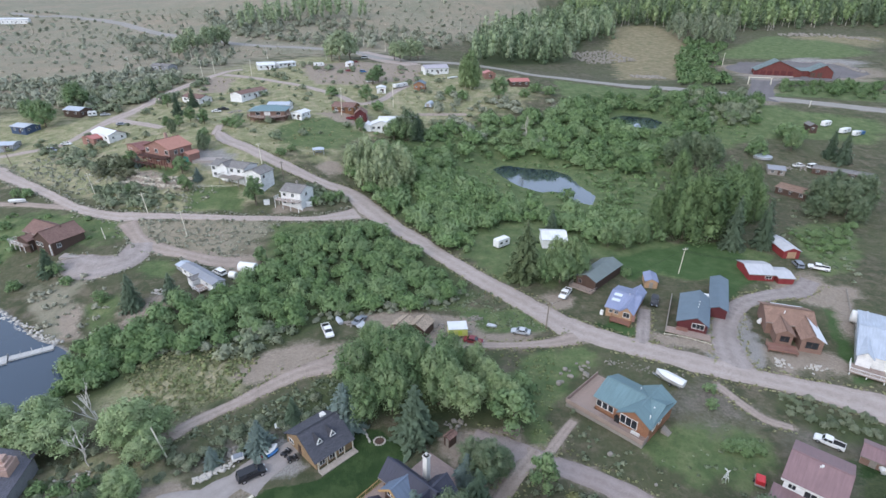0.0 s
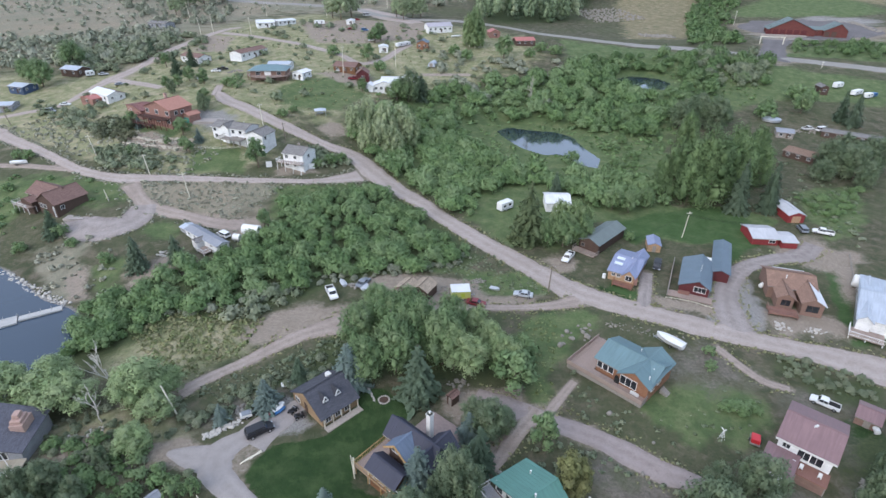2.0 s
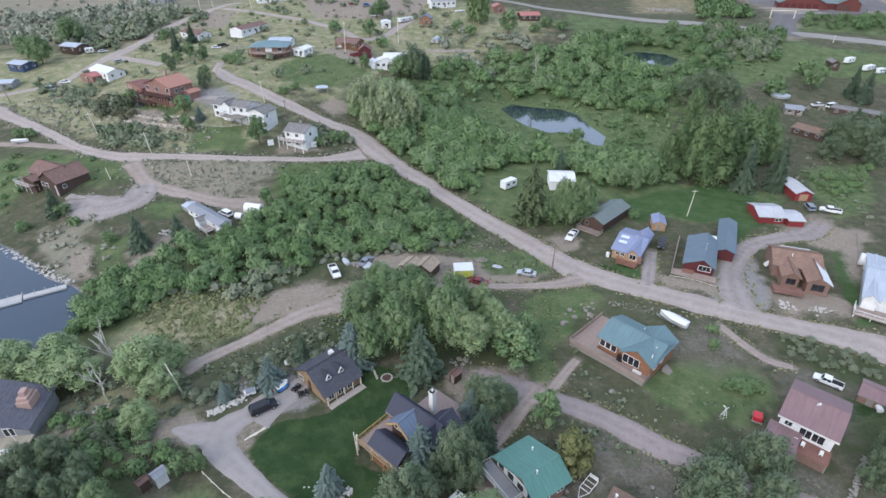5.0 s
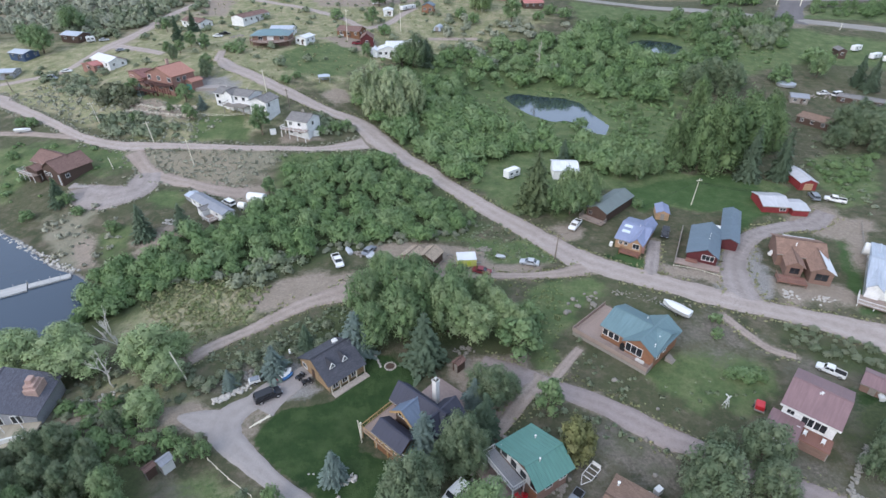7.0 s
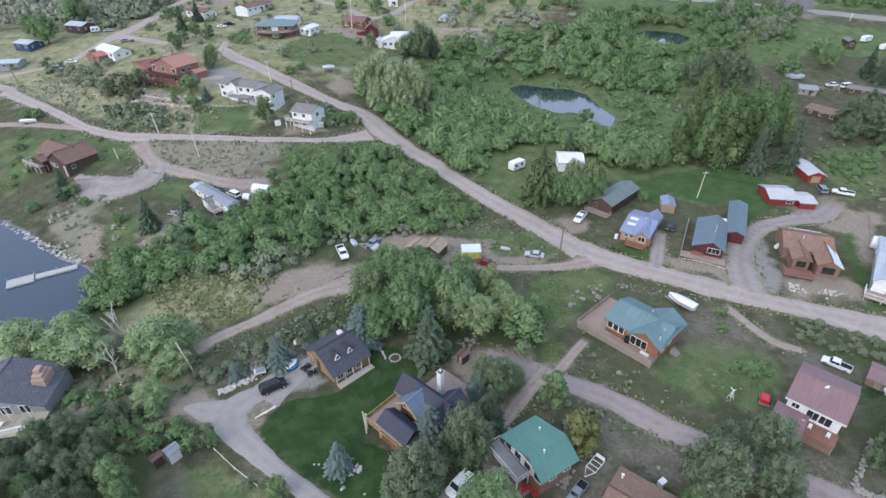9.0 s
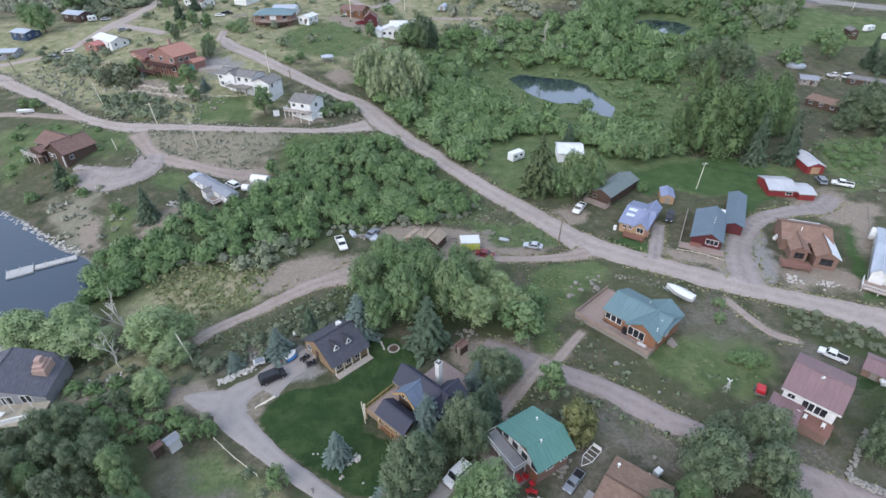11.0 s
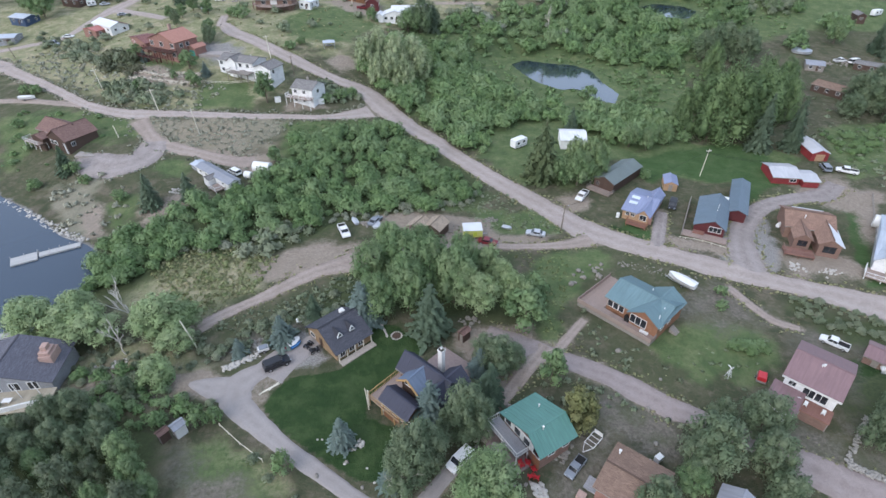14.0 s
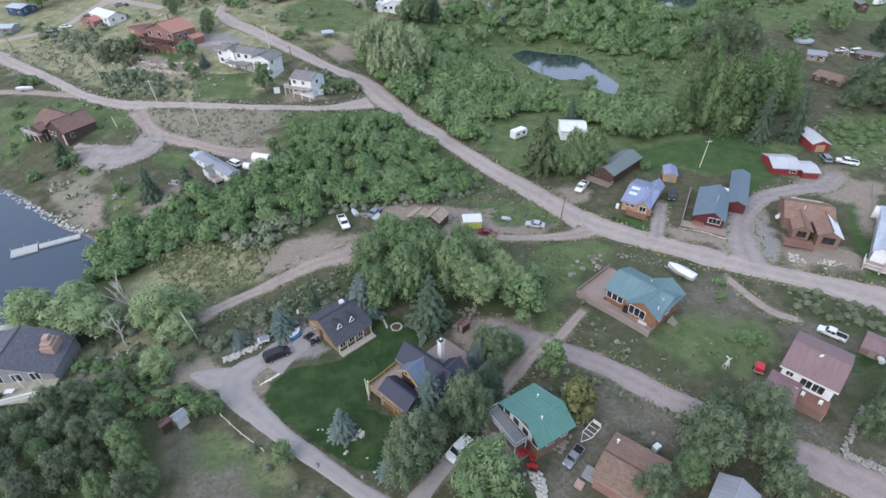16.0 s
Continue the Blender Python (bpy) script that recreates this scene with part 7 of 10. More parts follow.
# ---------------------------------------------------------------- vehicles
def wheel(parent, x, y, r=0.34, w=0.22):
    key = ("wheel", r, w)
    if key not in MESHES:
        MESHES[key] = (Solid().rod((0, -w / 2, 0), (0, w / 2, 0), r, 12).mesh("wheel", M_tyre), Solid().rod((0, -w / 2 - 0.02, 0), (0, w / 2 + 0.02, 0), r * 0.58, 10).mesh("rim", M_chrome))
    ob = part("wheel", MESHES[key][0], parent)
    ob.location = (x, y, r)
    part("rim", MESHES[key][1], ob)


def car(name, label, spot, heading, kind, mat, category="car", glass=None):
    """A vehicle with its nose along local x. kind: sedan, suv, pickup, van."""
    root = new(name)
    L, W, H = {"sedan": (4.7, 1.8, 1.42), "suv": (4.8, 1.9, 1.78), "pickup": (5.6, 1.95, 1.85), "van": (5.6, 2.0, 2.2)}[kind]
    h = L / 2
    belt = {"sedan": 0.92, "suv": 1.08, "pickup": 1.15, "van": 1.15}[kind]
    low = 0.32 if kind == "sedan" else 0.45
    hood = {"sedan": 0.3, "suv": 0.24, "pickup": 0.26, "van": 0.16}[kind]
    body = [(-h, low + 0.1), (-h + 0.08, belt - 0.05), (-h + 0.25, belt), (h - L * hood, belt), (h - 0.25, belt - 0.17), (h - 0.03, belt - 0.32), (h, low + 0.08), (h - 0.2, low), (-h + 0.2, low)]
    part("body", Solid().prism(body, -W / 2, W / 2).mesh("body", mat, 0.06, False), root)
    a, b = {"sedan": (-h + 0.75, h - L * hood + 0.15), "suv": (-h + 0.12, h - L * hood + 0.1), "pickup": (-0.55, h - L * hood + 0.1), "van": (-h + 0.1, h - L * hood + 0.1)}[kind]
    rake = {"sedan": 0.75, "suv": 0.6, "pickup": 0.5, "van": 0.55}[kind]
    back = {"sedan": 0.65, "suv": 0.25, "pickup": 0.12, "van": 0.1}[kind]
    cab = [(a, belt - 0.02), (a + back, H - 0.09), (b - rake, H - 0.09), (b, belt - 0.02)]
    part("glazing", Solid().prism(cab, -W / 2 + 0.1, W / 2 - 0.1).mesh("glazing", glass or M_glass, 0.03), root)
    part("cab_roof", Solid().box(a + back - 0.06, b - rake + 0.06, -W / 2 + 0.13, W / 2 - 0.13, H - 0.12, H).mesh("cab_roof", mat, 0.04), root)
    for y in (-W / 2 + 0.13, W / 2 - 0.13):
        for p, q in (((a + 0.02, belt - 0.03), (a + back, H - 0.06)), ((b - 0.02, belt - 0.03), (b - rake, H - 0.06)), (((a + b) / 2 - 0.1, belt - 0.03), ((a + b) / 2 - 0.1, H - 0.06))):
            part("pillar", Solid().beam((p[0], y, p[1]), (q[0], y, q[1]), 0.09).mesh("pillar", mat), root)
    if kind == "pickup":
        s = Solid()
        s.box(-h + 0.03, -0.6, -W / 2 + 0.02, -W / 2 + 0.12, belt - 0.1, belt + 0.16).box(-h + 0.03, -0.6, W / 2 - 0.12, W / 2 - 0.02, belt - 0.1, belt + 0.16).box(-h + 0.03, -h + 0.12, -W / 2 + 0.05, W / 2 - 0.05, belt - 0.1, belt + 0.16)
        part("bed_sides", s.mesh("bed_sides", mat, 0.02), root)
        part("bed_liner", Solid().box(-h + 0.12, -0.6, -W / 2 + 0.12, W / 2 - 0.12, belt - 0.05, belt + 0.012).mesh("bed_liner", M_tyre), root)
    for y in (-W / 2 + 0.35, W / 2 - 0.35):
        part("headlight", Solid().box(h - 0.14, h + 0.01, y - 0.18, y + 0.18, belt - 0.42, belt - 0.28).mesh("headlight", M_palepane, 0.02), root)
    for x in (-h + 0.95, h - 0.9):
        for y in (-W / 2 + 0.08, W / 2 - 0.08):
            wheel(root, x, y, 0.33 if kind == "sedan" else 0.39)
    root.matrix_basis = pose(*spot, z_at(*spot) + 0.02, 0, 0, heading)
    return tagged(root, label, category, "parked vehicles")


def heading_of(a, b):
    return math.degrees(math.atan2(b[1] - a[1], b[0] - a[0]))


def middle(a, b):
    return ((a[0] + b[0]) / 2, (a[1] + b[1]) / 2)


def hull(length, width, height, mat, name, rise=0.25):
    """A boat-shaped shell with pointed bow along +x, decked over."""
    v, f, n = [], [], 9
    for i in range(n):
        t = i / (n - 1)
        w = width / 2 * (1 - max(0, (t - 0.45) / 0.55) ** 2.2) * (0.86 + 0.14 * min(1, t * 4)) + 0.02
        z = height * (0.85 + rise * t * t)
        x = -length / 2 + length * t
        v += [(x, -w, z), (x, -w * 0.62, 0.16 * height * (1 + 2.2 * max(0, t - 0.6))), (x, 0, 0.02 + height * 0.9 * max(0, t - 0.7)), (x, w * 0.62, 0.16 * height * (1 + 2.2 * max(0, t - 0.6))), (x, w, z), (x, 0, z + height * 0.3 * math.sin(math.pi * min(1, 0.15 + t)))]
    for i in range(n - 1):
        for k in range(6):
            f.append((i * 6 + k, i * 6 + (k + 1) % 6, (i + 1) * 6 + (k + 1) % 6, (i + 1) * 6 + k))
    f += [tuple(range(6))[::-1], tuple((n - 1) * 6 + k for k in range(6))]
    return Solid().add(v, f).mesh(name, mat, 0, False)


def boat(label, stern, bow, mat, width=2.2, height=1.3, trailer=True):
    L = math.hypot(bow[0] - stern[0], bow[1] - stern[1])
    root = new("boat")
    part("hull", hull(L, width, height, mat, "hull"), root).location = (0, 0, 0.45 if trailer else 0.05)
    if trailer:
        s = Solid().beam((-L * 0.45, -0.6, 0.42), (L * 0.3, -0.5, 0.42), 0.1).beam((-L * 0.45, 0.6, 0.42), (L * 0.3, 0.5, 0.42), 0.1).beam((L * 0.3, -0.5, 0.42), (L * 0.6, 0, 0.42), 0.1).beam((L * 0.3, 0.5, 0.42), (L * 0.6, 0, 0.42), 0.1).beam((L * 0.58, 0, 0.42), (L * 0.58, 0, 0.0), 0.08)
        part("trailer", s.mesh("trailer", M_metal), root)
        for y in (-0.95, 0.95):
            wheel(root, -L * 0.1, y, 0.3)
    m = middle(stern, bow)
    root.matrix_basis = pose(*m, z_at(*m), 0, 0, heading_of(stern, bow))
    return tagged(root, label, "boat")


# ---------------------------------------------------------------- small outdoor things
def utility_pole(label, foot, height, lean=(0, 0), arm=True, mat=None, radius=0.17):
    root = new("utility_pole")
    part("pole", mesh_of("pole", *tube([(0, 0, -0.5), (0, 0, height)], [radius, radius * 0.65], 8), mat or M_pole), root)
    if arm:
        part("crossarm", Solid().box(-0.9, 0.9, -0.06, 0.06, height - 0.7, height - 0.56).mesh("crossarm", mat or M_pole), root)
        for x in (-0.8, 0, 0.8):
            part("insulator", Solid().rod((x, 0, height - 0.56), (x, 0, height - 0.38), 0.06, 6).mesh("insulator", M_palepane), root)
    root.matrix_basis = pose(*foot, z_at(*foot), lean[0], lean[1], 15)
    return tagged(root, label, "utility pole", "poles along the roads")


ROCKS = []
gr = np.random.default_rng(17)
for _ in range(5):
    nv = ICO2_V * (1 + 0.22 * gr.normal(0, 1, (len(ICO2_V), 1)).clip(-1.2, 1.2) * 0.6)
    nv = nv * np.array([1, gr.uniform(0.7, 0.95), gr.uniform(0.5, 0.75)])
    ROCKS.append(nv)


def rock_mesh(i, mat):
    key = ("rock", i, mat.name)
    if key not in MESHES:
        MESHES[key] = quads_mesh("boulder", ROCKS[i], ICO2_F, mat)
    return MESHES[key]


def small_rock(i, mat):
    key = ("stone", i, mat.name)
    if key not in MESHES:
        shape = np.random.default_rng(60 + i)
        MESHES[key] = quads_mesh("stone", ICO_V * (1 + 0.15 * shape.normal(0, 1, (len(ICO_V), 1))), ICO_F, mat)
    return MESHES[key]


def boulder(spot, size, mat=None, label="rough grey boulder lying in grass", group="boulders"):
    ob = new("boulder", rock_mesh(int(gr.integers(5)), mat or M_rock))
    ob.matrix_basis = Matrix.LocRotScale((*spot, z_at(*spot) + size * 0.2), Euler((0, 0, gr.uniform(0, 6))), (size, size, size * gr.uniform(0.8, 1.1)))
    return tagged(ob, label, "boulder", group)


def rubble(name, a, b, width, size, count, mat, label, category, stack=1, kind="stuff", single=False):
    """A row or bank of stones along a line: single stones under one root, or one mesh where they are past counting."""
    root = new(name) if single else None
    V, F = [], []
    n = 0
    for i in range(count):
        t = gr.uniform(0, 1)
        off = gr.uniform(-1, 1) * width / 2
        dx, dy = b[0] - a[0], b[1] - a[1]
        L = math.hypot(dx, dy)
        x, y = a[0] + dx * t - dy / L * off, a[1] + dy * t + dx / L * off
        s = size * gr.uniform(0.6, 1.35)
        k = ICO_V * (1 + 0.15 * gr.normal(0, 1, (len(ICO_V), 1))) * np.array([s, s * 0.8, s * 0.65])
        ang = gr.uniform(0, 6.28)
        if single:
            ob = part("stone", small_rock(i % 7, mat), root)
            ob.matrix_basis = Matrix.LocRotScale((x, y, z_at(x, y) + s * 0.2 + (i % stack) * size * 0.9), Euler((0, 0, ang)), (s, s * 0.8, s * 0.65))
            continue
        c, sn = math.cos(ang), math.sin(ang)
        z = z_at(x, y) + s * 0.2 + (i % stack) * size * 0.9
        V.append(np.column_stack([k[:, 0] * c - k[:, 1] * sn + x, k[:, 0] * sn + k[:, 1] * c + y, k[:, 2] + z]))
        F.append(ICO_F + n)
        n += len(ICO_V)
    if single:
        return tagged(root, label, category)
    return tagged(new(name, quads_mesh(name, np.concatenate(V), np.concatenate(F), mat)), label, category, kind=kind)


def fence(label, pts, height=1.1, rails=2, mat=None, gap=2.4):
    root = new("fence")
    mat = mat or M_greywood
    line = polyline(pts, gap)
    for x, y in line:
        part("post", Solid().box(-0.05, 0.05, -0.05, 0.05, -0.3, height).mesh("post", mat), root).location = (x, y, z_at(x, y))
    for (xa, ya), (xb, yb) in zip(line[:-1], line[1:]):
        for k in range(rails):
            z = height * (k + 0.8) / rails - 0.1
            part("rail", Solid().beam((xa, ya, z_at(xa, ya) + z), (xb, yb, z_at(xb, yb) + z), 0.08).mesh("rail", mat), root)
    return tagged(root, label, "fence")


def thing(name, label, category, spot, heading=0.0, group="", lift=0.0):
    root = new(name)
    root.matrix_basis = pose(*spot, z_at(*spot) + lift, 0, 0, heading)
    return tagged(root, label, category, group)


# ---------------------------------------------------------------- houses by the lawn
def dark_cabin():
    h = House("cabin", "golden log cabin under dark slate shingles beside a lawn", (-27.23, 73.86), (-19.97, 66.45), (-15.93, 74.25))
    h.wing(M_goldlog, R_slate, 1.9, 3.1, "v", seams=False)
    W = h.W
    for i, v in enumerate((W * 0.3, W * 0.62)):
        s = Solid().prism([(-0.6, 0), (0.6, 0), (0, 1.15)], -1.1, 0.9)
        ob = h.add("dormer", s.mesh("dormer", R_slate))
        ob.matrix_basis = pose(h.L * 0.69, v, 3.5, 0, 0, 90)
        part("dormer_window", Solid().beam((-0.57, -1.14, 0.03), (0, -1.14, 1.12), 0.14).beam((0.57, -1.14, 0.03), (0, -1.14, 1.12), 0.14).beam((-0.57, -1.14, 0.03), (0.57, -1.14, 0.03), 0.14).mesh("dormer_window", M_white), ob, "white trimmed dormer window")
    h.box("porch_floor", M_stone, h.L + 0.0, h.L + 1.3, 0.4, W - 0.4, -0.4, 0.15)
    for v in np.linspace(0.6, W - 0.6, 5):
        h.box("porch_post", M_palepole, h.L - 0.1, h.L + 0.05, v - 0.08, v + 0.08, -0.3, 1.8)
    h.box("entry_slab", M_concrete, 0.8, 4.2, -1.6, 0.5, -0.4, 0.1)
    h.window("f", 1.6, 1.1, 1.3, 0.9)
    h.door("f", h.L * 0.42, mat=M_darkwood)
    for v in (1.2, 3.2, 5.2):
        if v < W - 1:
            h.window("r", v, 1.1, 1.0, 1.1)
    h.vent(h.L * 0.35, W * 0.7, 4.0)
    h.box("roof_box", M_trim, h.L * 0.28, h.L * 0.38, W * 0.72, W * 0.82, 3.4, 4.5, "square metal flue box")


def lodge():
    h = House("lodge", "large log lodge with dark blue metal roofs and deck", (-13.13, 57.51), (-6.41, 51.53), (-3.63, 57.18))
    L = h.L
    rear = h.at((-7.97, 66.11))[1]
    # deck on tall posts round the front and side
    h.deck((0, L, 0, 5.0), 2.0, M_deck, M_beam, "flr", label="broad raised deck with timber rails")
    h.deck((0, 2.6, 5.0, rear), 2.0, M_deck, M_beam, "l")
    low = h.span((-11.18, 55.46), (-5.98, 51.51), (-4.40, 54.88))
    h.wing(M_brownlog, R_navy, 4.0, 1.4, "u", low, 0.5)
    bay = h.span((-8.04, 58.79), (-4.73, 55.24), (-2.79, 58.98))
    h.wing(M_darkwood, R_bluegrey, 5.2, 1.8, "v", bay, 0.6)
    main = h.span((-7.41, 60.00), (-6.82, 65.62), (1.34, 56.98))
    main = (main[0] + 1.4, *main[1:])
    h.wing(M_brownlog, R_navy, 4.8, 2.5, "u", main, 0.6)
    cross = (main[0] + (main[1] - main[0]) * 0.62, main[1] + 1.2, main[2] - 1.2, main[3] + 1.6)
    h.wing(M_brownlog, R_navy, 4.6, 2.5, "v", cross, 0.5)
    s = Solid()
    for k in (-1, 1):
        mid = (bay[0] + bay[1]) / 2
        s.beam((mid + k * (bay[1] - bay[0]) / 2, bay[2] - 0.1, 5.1), (mid, bay[2] - 0.1, 6.95), 0.18, 0.3)
    h.add("gable_truss", s.mesh("gable_truss", M_beam), "honey-coloured timber gable truss")
    h.chimney(*h.at((-1.16, 61.51)), 3.0, 9.0, 0.85, M_trim)
    for u in (1.0, 2.6, 4.2, 5.8):
        h.window("f", u, 3.0, 1.1, 1.2, low, 0.5)
    h.window("f", 1.6, 5.4, 1.8, 1.2, bay, 0.6, bars=2)
    tb = h.span((-0.68, 70.65), (4.67, 64.70), (-2.12, 63.61))
    h.box("terrace", M_paver, tb[0], tb[1], tb[2], tb[3], -0.5, 0.2, "pale paved terrace")
    # tall corner posts with spike finials
    for p in ((-13.11, 57.49), (-10.58, 55.70), (-8.50, 54.17), (-6.47, 52.47)):
        u, v = h.at(p)
        h.box("corner_post", M_palepole, u - 0.12, u + 0.12, v - 0.12, v + 0.12, -0.8, 3.6)
    f = thing("flagpole", "pale wooden pole with a pointed tip", "pole", (-13.00, 56.57), 0)
    part("pole", mesh_of("pole", *tube([(0, 0, -0.3), (-0.3, 0, 5.2)], [0.1, 0.07], 8), M_palepole), f)


def green_house():
    h = House("house", "two-storey house with green metal roof and white front", (7.81, 53.03), (13.11, 44.93), (17.92, 49.39), stretch=1.12)
    h.wing(M_dullbrown, R_green, 3.9, 2.3, "v", over=0.7, skew=0.68)
    W, L = h.W, h.L
    h.add("front_panel", Solid().box(0.75, L - 0.75, 0.6, 0.7, 2.3, 4.2).mesh("front_panel", M_whitesiding), "white clad upper front")
    for k in range(4):
        h.window("f", 1.1 + k * (L - 3.2) / 3, 3.25, 1.3, 1.4, over=0.6, bars=0)
    h.door("f", L * 0.45, 1.8, 2.1, over=0.7, mat=M_glass, z=0.1)
    h.deck((-0.4, L * 0.7, -1.9, 0.5), 2.2, M_greydeck, M_trim, "flr", label="upper balcony with grey rails")
    h.box("patio", M_paver, -1.2, L * 0.82, -3.4, 0.5, -0.6, 0.12, "paved patio")
    for k in range(18):
        a = math.pi * (0.9 + 1.1 * k / 17)
        x, y = L * 0.45 + 5.6 * math.cos(a), -1.6 + 4.0 * math.sin(a)
        ob = h.add("wall_stone", rock_mesh(k % 5, M_rock))
        ob.matrix_basis = Matrix.LocRotScale((x, y, 0.05), Euler((0, 0, k * 1.3)), (0.36, 0.36, 0.34))
    for u, v, z in ((L * 0.32, W * 0.72, 5.2), (L * 0.72, W * 0.35, 6.2)):
        h.vent(u, v, z, 0.16)
    h.box("lower_wall", M_cedar, L * 0.78, L - 0.65, 0.55, 0.7, -0.6, 2.1, "orange cedar clad lower wall")
    for v in (2.2, 5.0):
        h.window("r", v, 2.6, 1.2, 1.2, over=0.7)


def patio_chair(spot, turn, group="chairs on the patio", mat=None, label="bright red plastic slatted garden chair"):
    root = thing("garden_chair", label, "chair", spot, turn, group, 0.1)
    mat = mat or P_bright
    part("seat", Solid().box(-0.3, 0.3, -0.3, 0.3, 0.34, 0.4).mesh("seat", mat, 0.02), root)
    s = Solid()
    for k in range(5):
        x = -0.28 + 0.14 * k
        s.add([(x - 0.055, 0.28, 0.36), (x + 0.055, 0.28, 0.36), (x + 0.055, 0.55, 1.0), (x - 0.055, 0.55, 1.0), (x - 0.055, 0.32, 0.36), (x + 0.055, 0.32, 0.36), (x + 0.055, 0.59, 1.0), (x - 0.055, 0.59, 1.0)],
              [(0, 1, 2, 3), (7, 6, 5, 4), (0, 4, 5, 1), (1, 5, 6, 2), (2, 6, 7, 3), (3, 7, 4, 0)])
    part("backrest", s.mesh("backrest", mat), root)
    for x in (-0.34, 0.34):
        part("armrest", Solid().box(x - 0.07, x + 0.07, -0.34, 0.36, 0.58, 0.62).mesh("armrest", mat, 0.01), root)
        for y in (-0.28, 0.28):
            part("leg", Solid().box(x - 0.04, x + 0.04, y - 0.04, y + 0.04, 0, 0.58).mesh("leg", mat), root)


def teal_house():
    h = House("house", "cedar house with teal metal roof and wide deck", (30.20, 80.47), (38.54, 71.78), (45.47, 79.30))
    L, W = h.L, h.W
    h.wing(M_cedar, R_teal, 3.6, 2.0, "u", (0, L * 0.98, 0.6, W), over=0.5)
    gab = (L * 0.44, L, -0.3, W + 0.2)
    h.wing(M_cedar, R_teal, 3.6, 2.1, "v", gab, over=0.5)
    db = h.span((27.48, 81.97), (37.00, 70.88), (35.66, 91.79))
    v_front = db[2]
    h.deck((db[0], db[1], v_front, 0.5), 1.0, M_deck, None, label="broad pale plank deck", skirt=M_greywood)
    h.deck((db[0], 0.4, 0.5, W), 1.0, M_deck, None, skirt=M_greywood)
    s = Solid().box(db[0], db[1], v_front - 0.06, v_front + 0.06, 0.9, 1.8).box(db[0] - 0.06, db[0] + 0.06, v_front, W, 0.9, 1.8).box(db[1] - 0.06, db[1] + 0.06, v_front, 0.4, 0.9, 1.8)
    h.add("deck_parapet", s.mesh("deck_parapet", M_deck), "solid boarded deck parapet")
    box = (0, L * 0.98, 0.6, W)
    for u in (0.7, 1.9, 3.1):
        h.window("f", u, 2.5, 1.0, 1.7, box, 0.5, bars=0)
    for u in (0.8, 1.9, 3.0):
        h.window("f", u, 2.5, 1.0, 1.8, gab, 0.5, bars=0)
    h.box("bench", M_white, L * 0.72, L * 0.72 + 1.6, -0.55, -0.15, 1.0, 1.5, "white bench by the wall")
    for p in ((33.50, 79.34), (34.26, 76.74), (37.94, 75.19)):
        u, v = h.at(p)
        g_ = h.add("grill", Solid().box(u - 0.5, u + 0.5, v - 0.35, v + 0.35, 1.0, 1.9).box(u - 0.55, u + 0.55, v - 0.4, v + 0.4, 1.9, 2.2).mesh("grill", M_tyre, 0.05), "dark covered grill")
    for u, v in ((L * 0.5, W * 0.75), (L * 0.86, W * 0.4), (L * 0.9, W * 0.15)):
        h.vent(u, v, 4.7)
    st = Solid()
    for k in range(5):
        st.box(L + 0.1 + 0.3 * k, L + 0.4 + 0.3 * k, W * 0.45, W * 0.45 + 1.4, -0.4, 0.85 - 0.17 * k)
    h.add("steps", st.mesh("steps", M_greywood), "wooden side steps")
    for v in (2.0, 4.6):
        h.window("r", v, 2.3, 1.0, 1.1, gab, 0.5)


def mauve_house():
    h = House("house", "white house with mauve metal roof and stepped decks", (54.57, 60.22), (60.85, 54.49), (68.20, 61.05), stretch=1.1)
    L, W = h.L, h.W
    h.wing(M_whitesiding, R_mauve, 5.0, 1.9, "u", over=0.5)
    h.box("fascia_board", M_trim, 0, L, -0.05, 0.05, 4.6, 4.95)
    for u in (L * 0.44, L * 0.64):
        h.window("f", u, 3.6, 1.7, 1.9, over=0.5, bars=1)
    h.window("f", L * 0.14, 3.8, 1.0, 0.9, over=0.5)
    h.window("r", 2.0, 3.6, 1.1, 1.2, over=0.5)
    h.window("r", 5.0, 3.6, 1.1, 1.2, over=0.5)
    low = h.span((52.60, 59.15), (58.19, 58.19), (53.92, 53.98))
    h.add("porch_roof", roof_mesh("porch_roof", R_mauve, [[(low[0], low[2], 2.5), (low[1], low[2], 2.5), (low[1], 0.6, 3.0), (low[0], 0.6, 3.0)]]), "mauve lean-to roof")
    h.box("porch_wall", M_whitesiding, low[0] + 0.3, low[1] - 0.3, low[2] + 0.3, 0.5, -1.5, 2.4)
    d2 = h.span((55.53, 55.79), (62.65, 55.68), (58.81, 53.15))
    h.deck((low[1], L * 0.98, d2[2], 0.5), 2.1, M_reddeck, None, label="reddish plank deck", skirt=M_dullbrown)
    for u in (L * 0.4, L * 0.53, L * 0.83):
        h.add("deck_chair", Solid().box(u - 0.26, u + 0.26, -1.4, -0.9, 2.38, 2.44).box(u - 0.26, u + 0.26, -0.95, -0.88, 2.44, 2.95).box(u - 0.26, u - 0.2, -1.4, -0.9, 2.1, 2.65).box(u + 0.2, u + 0.26, -1.4, -0.9, 2.1, 2.65).mesh("deck_chair", M_white, 0.015), "white plastic deck chair")
    h.vent(L * 0.52, W * 0.42, 6.6, 0.2)
    h.vent(L * 0.49, W * 0.4, 6.5, 0.14)


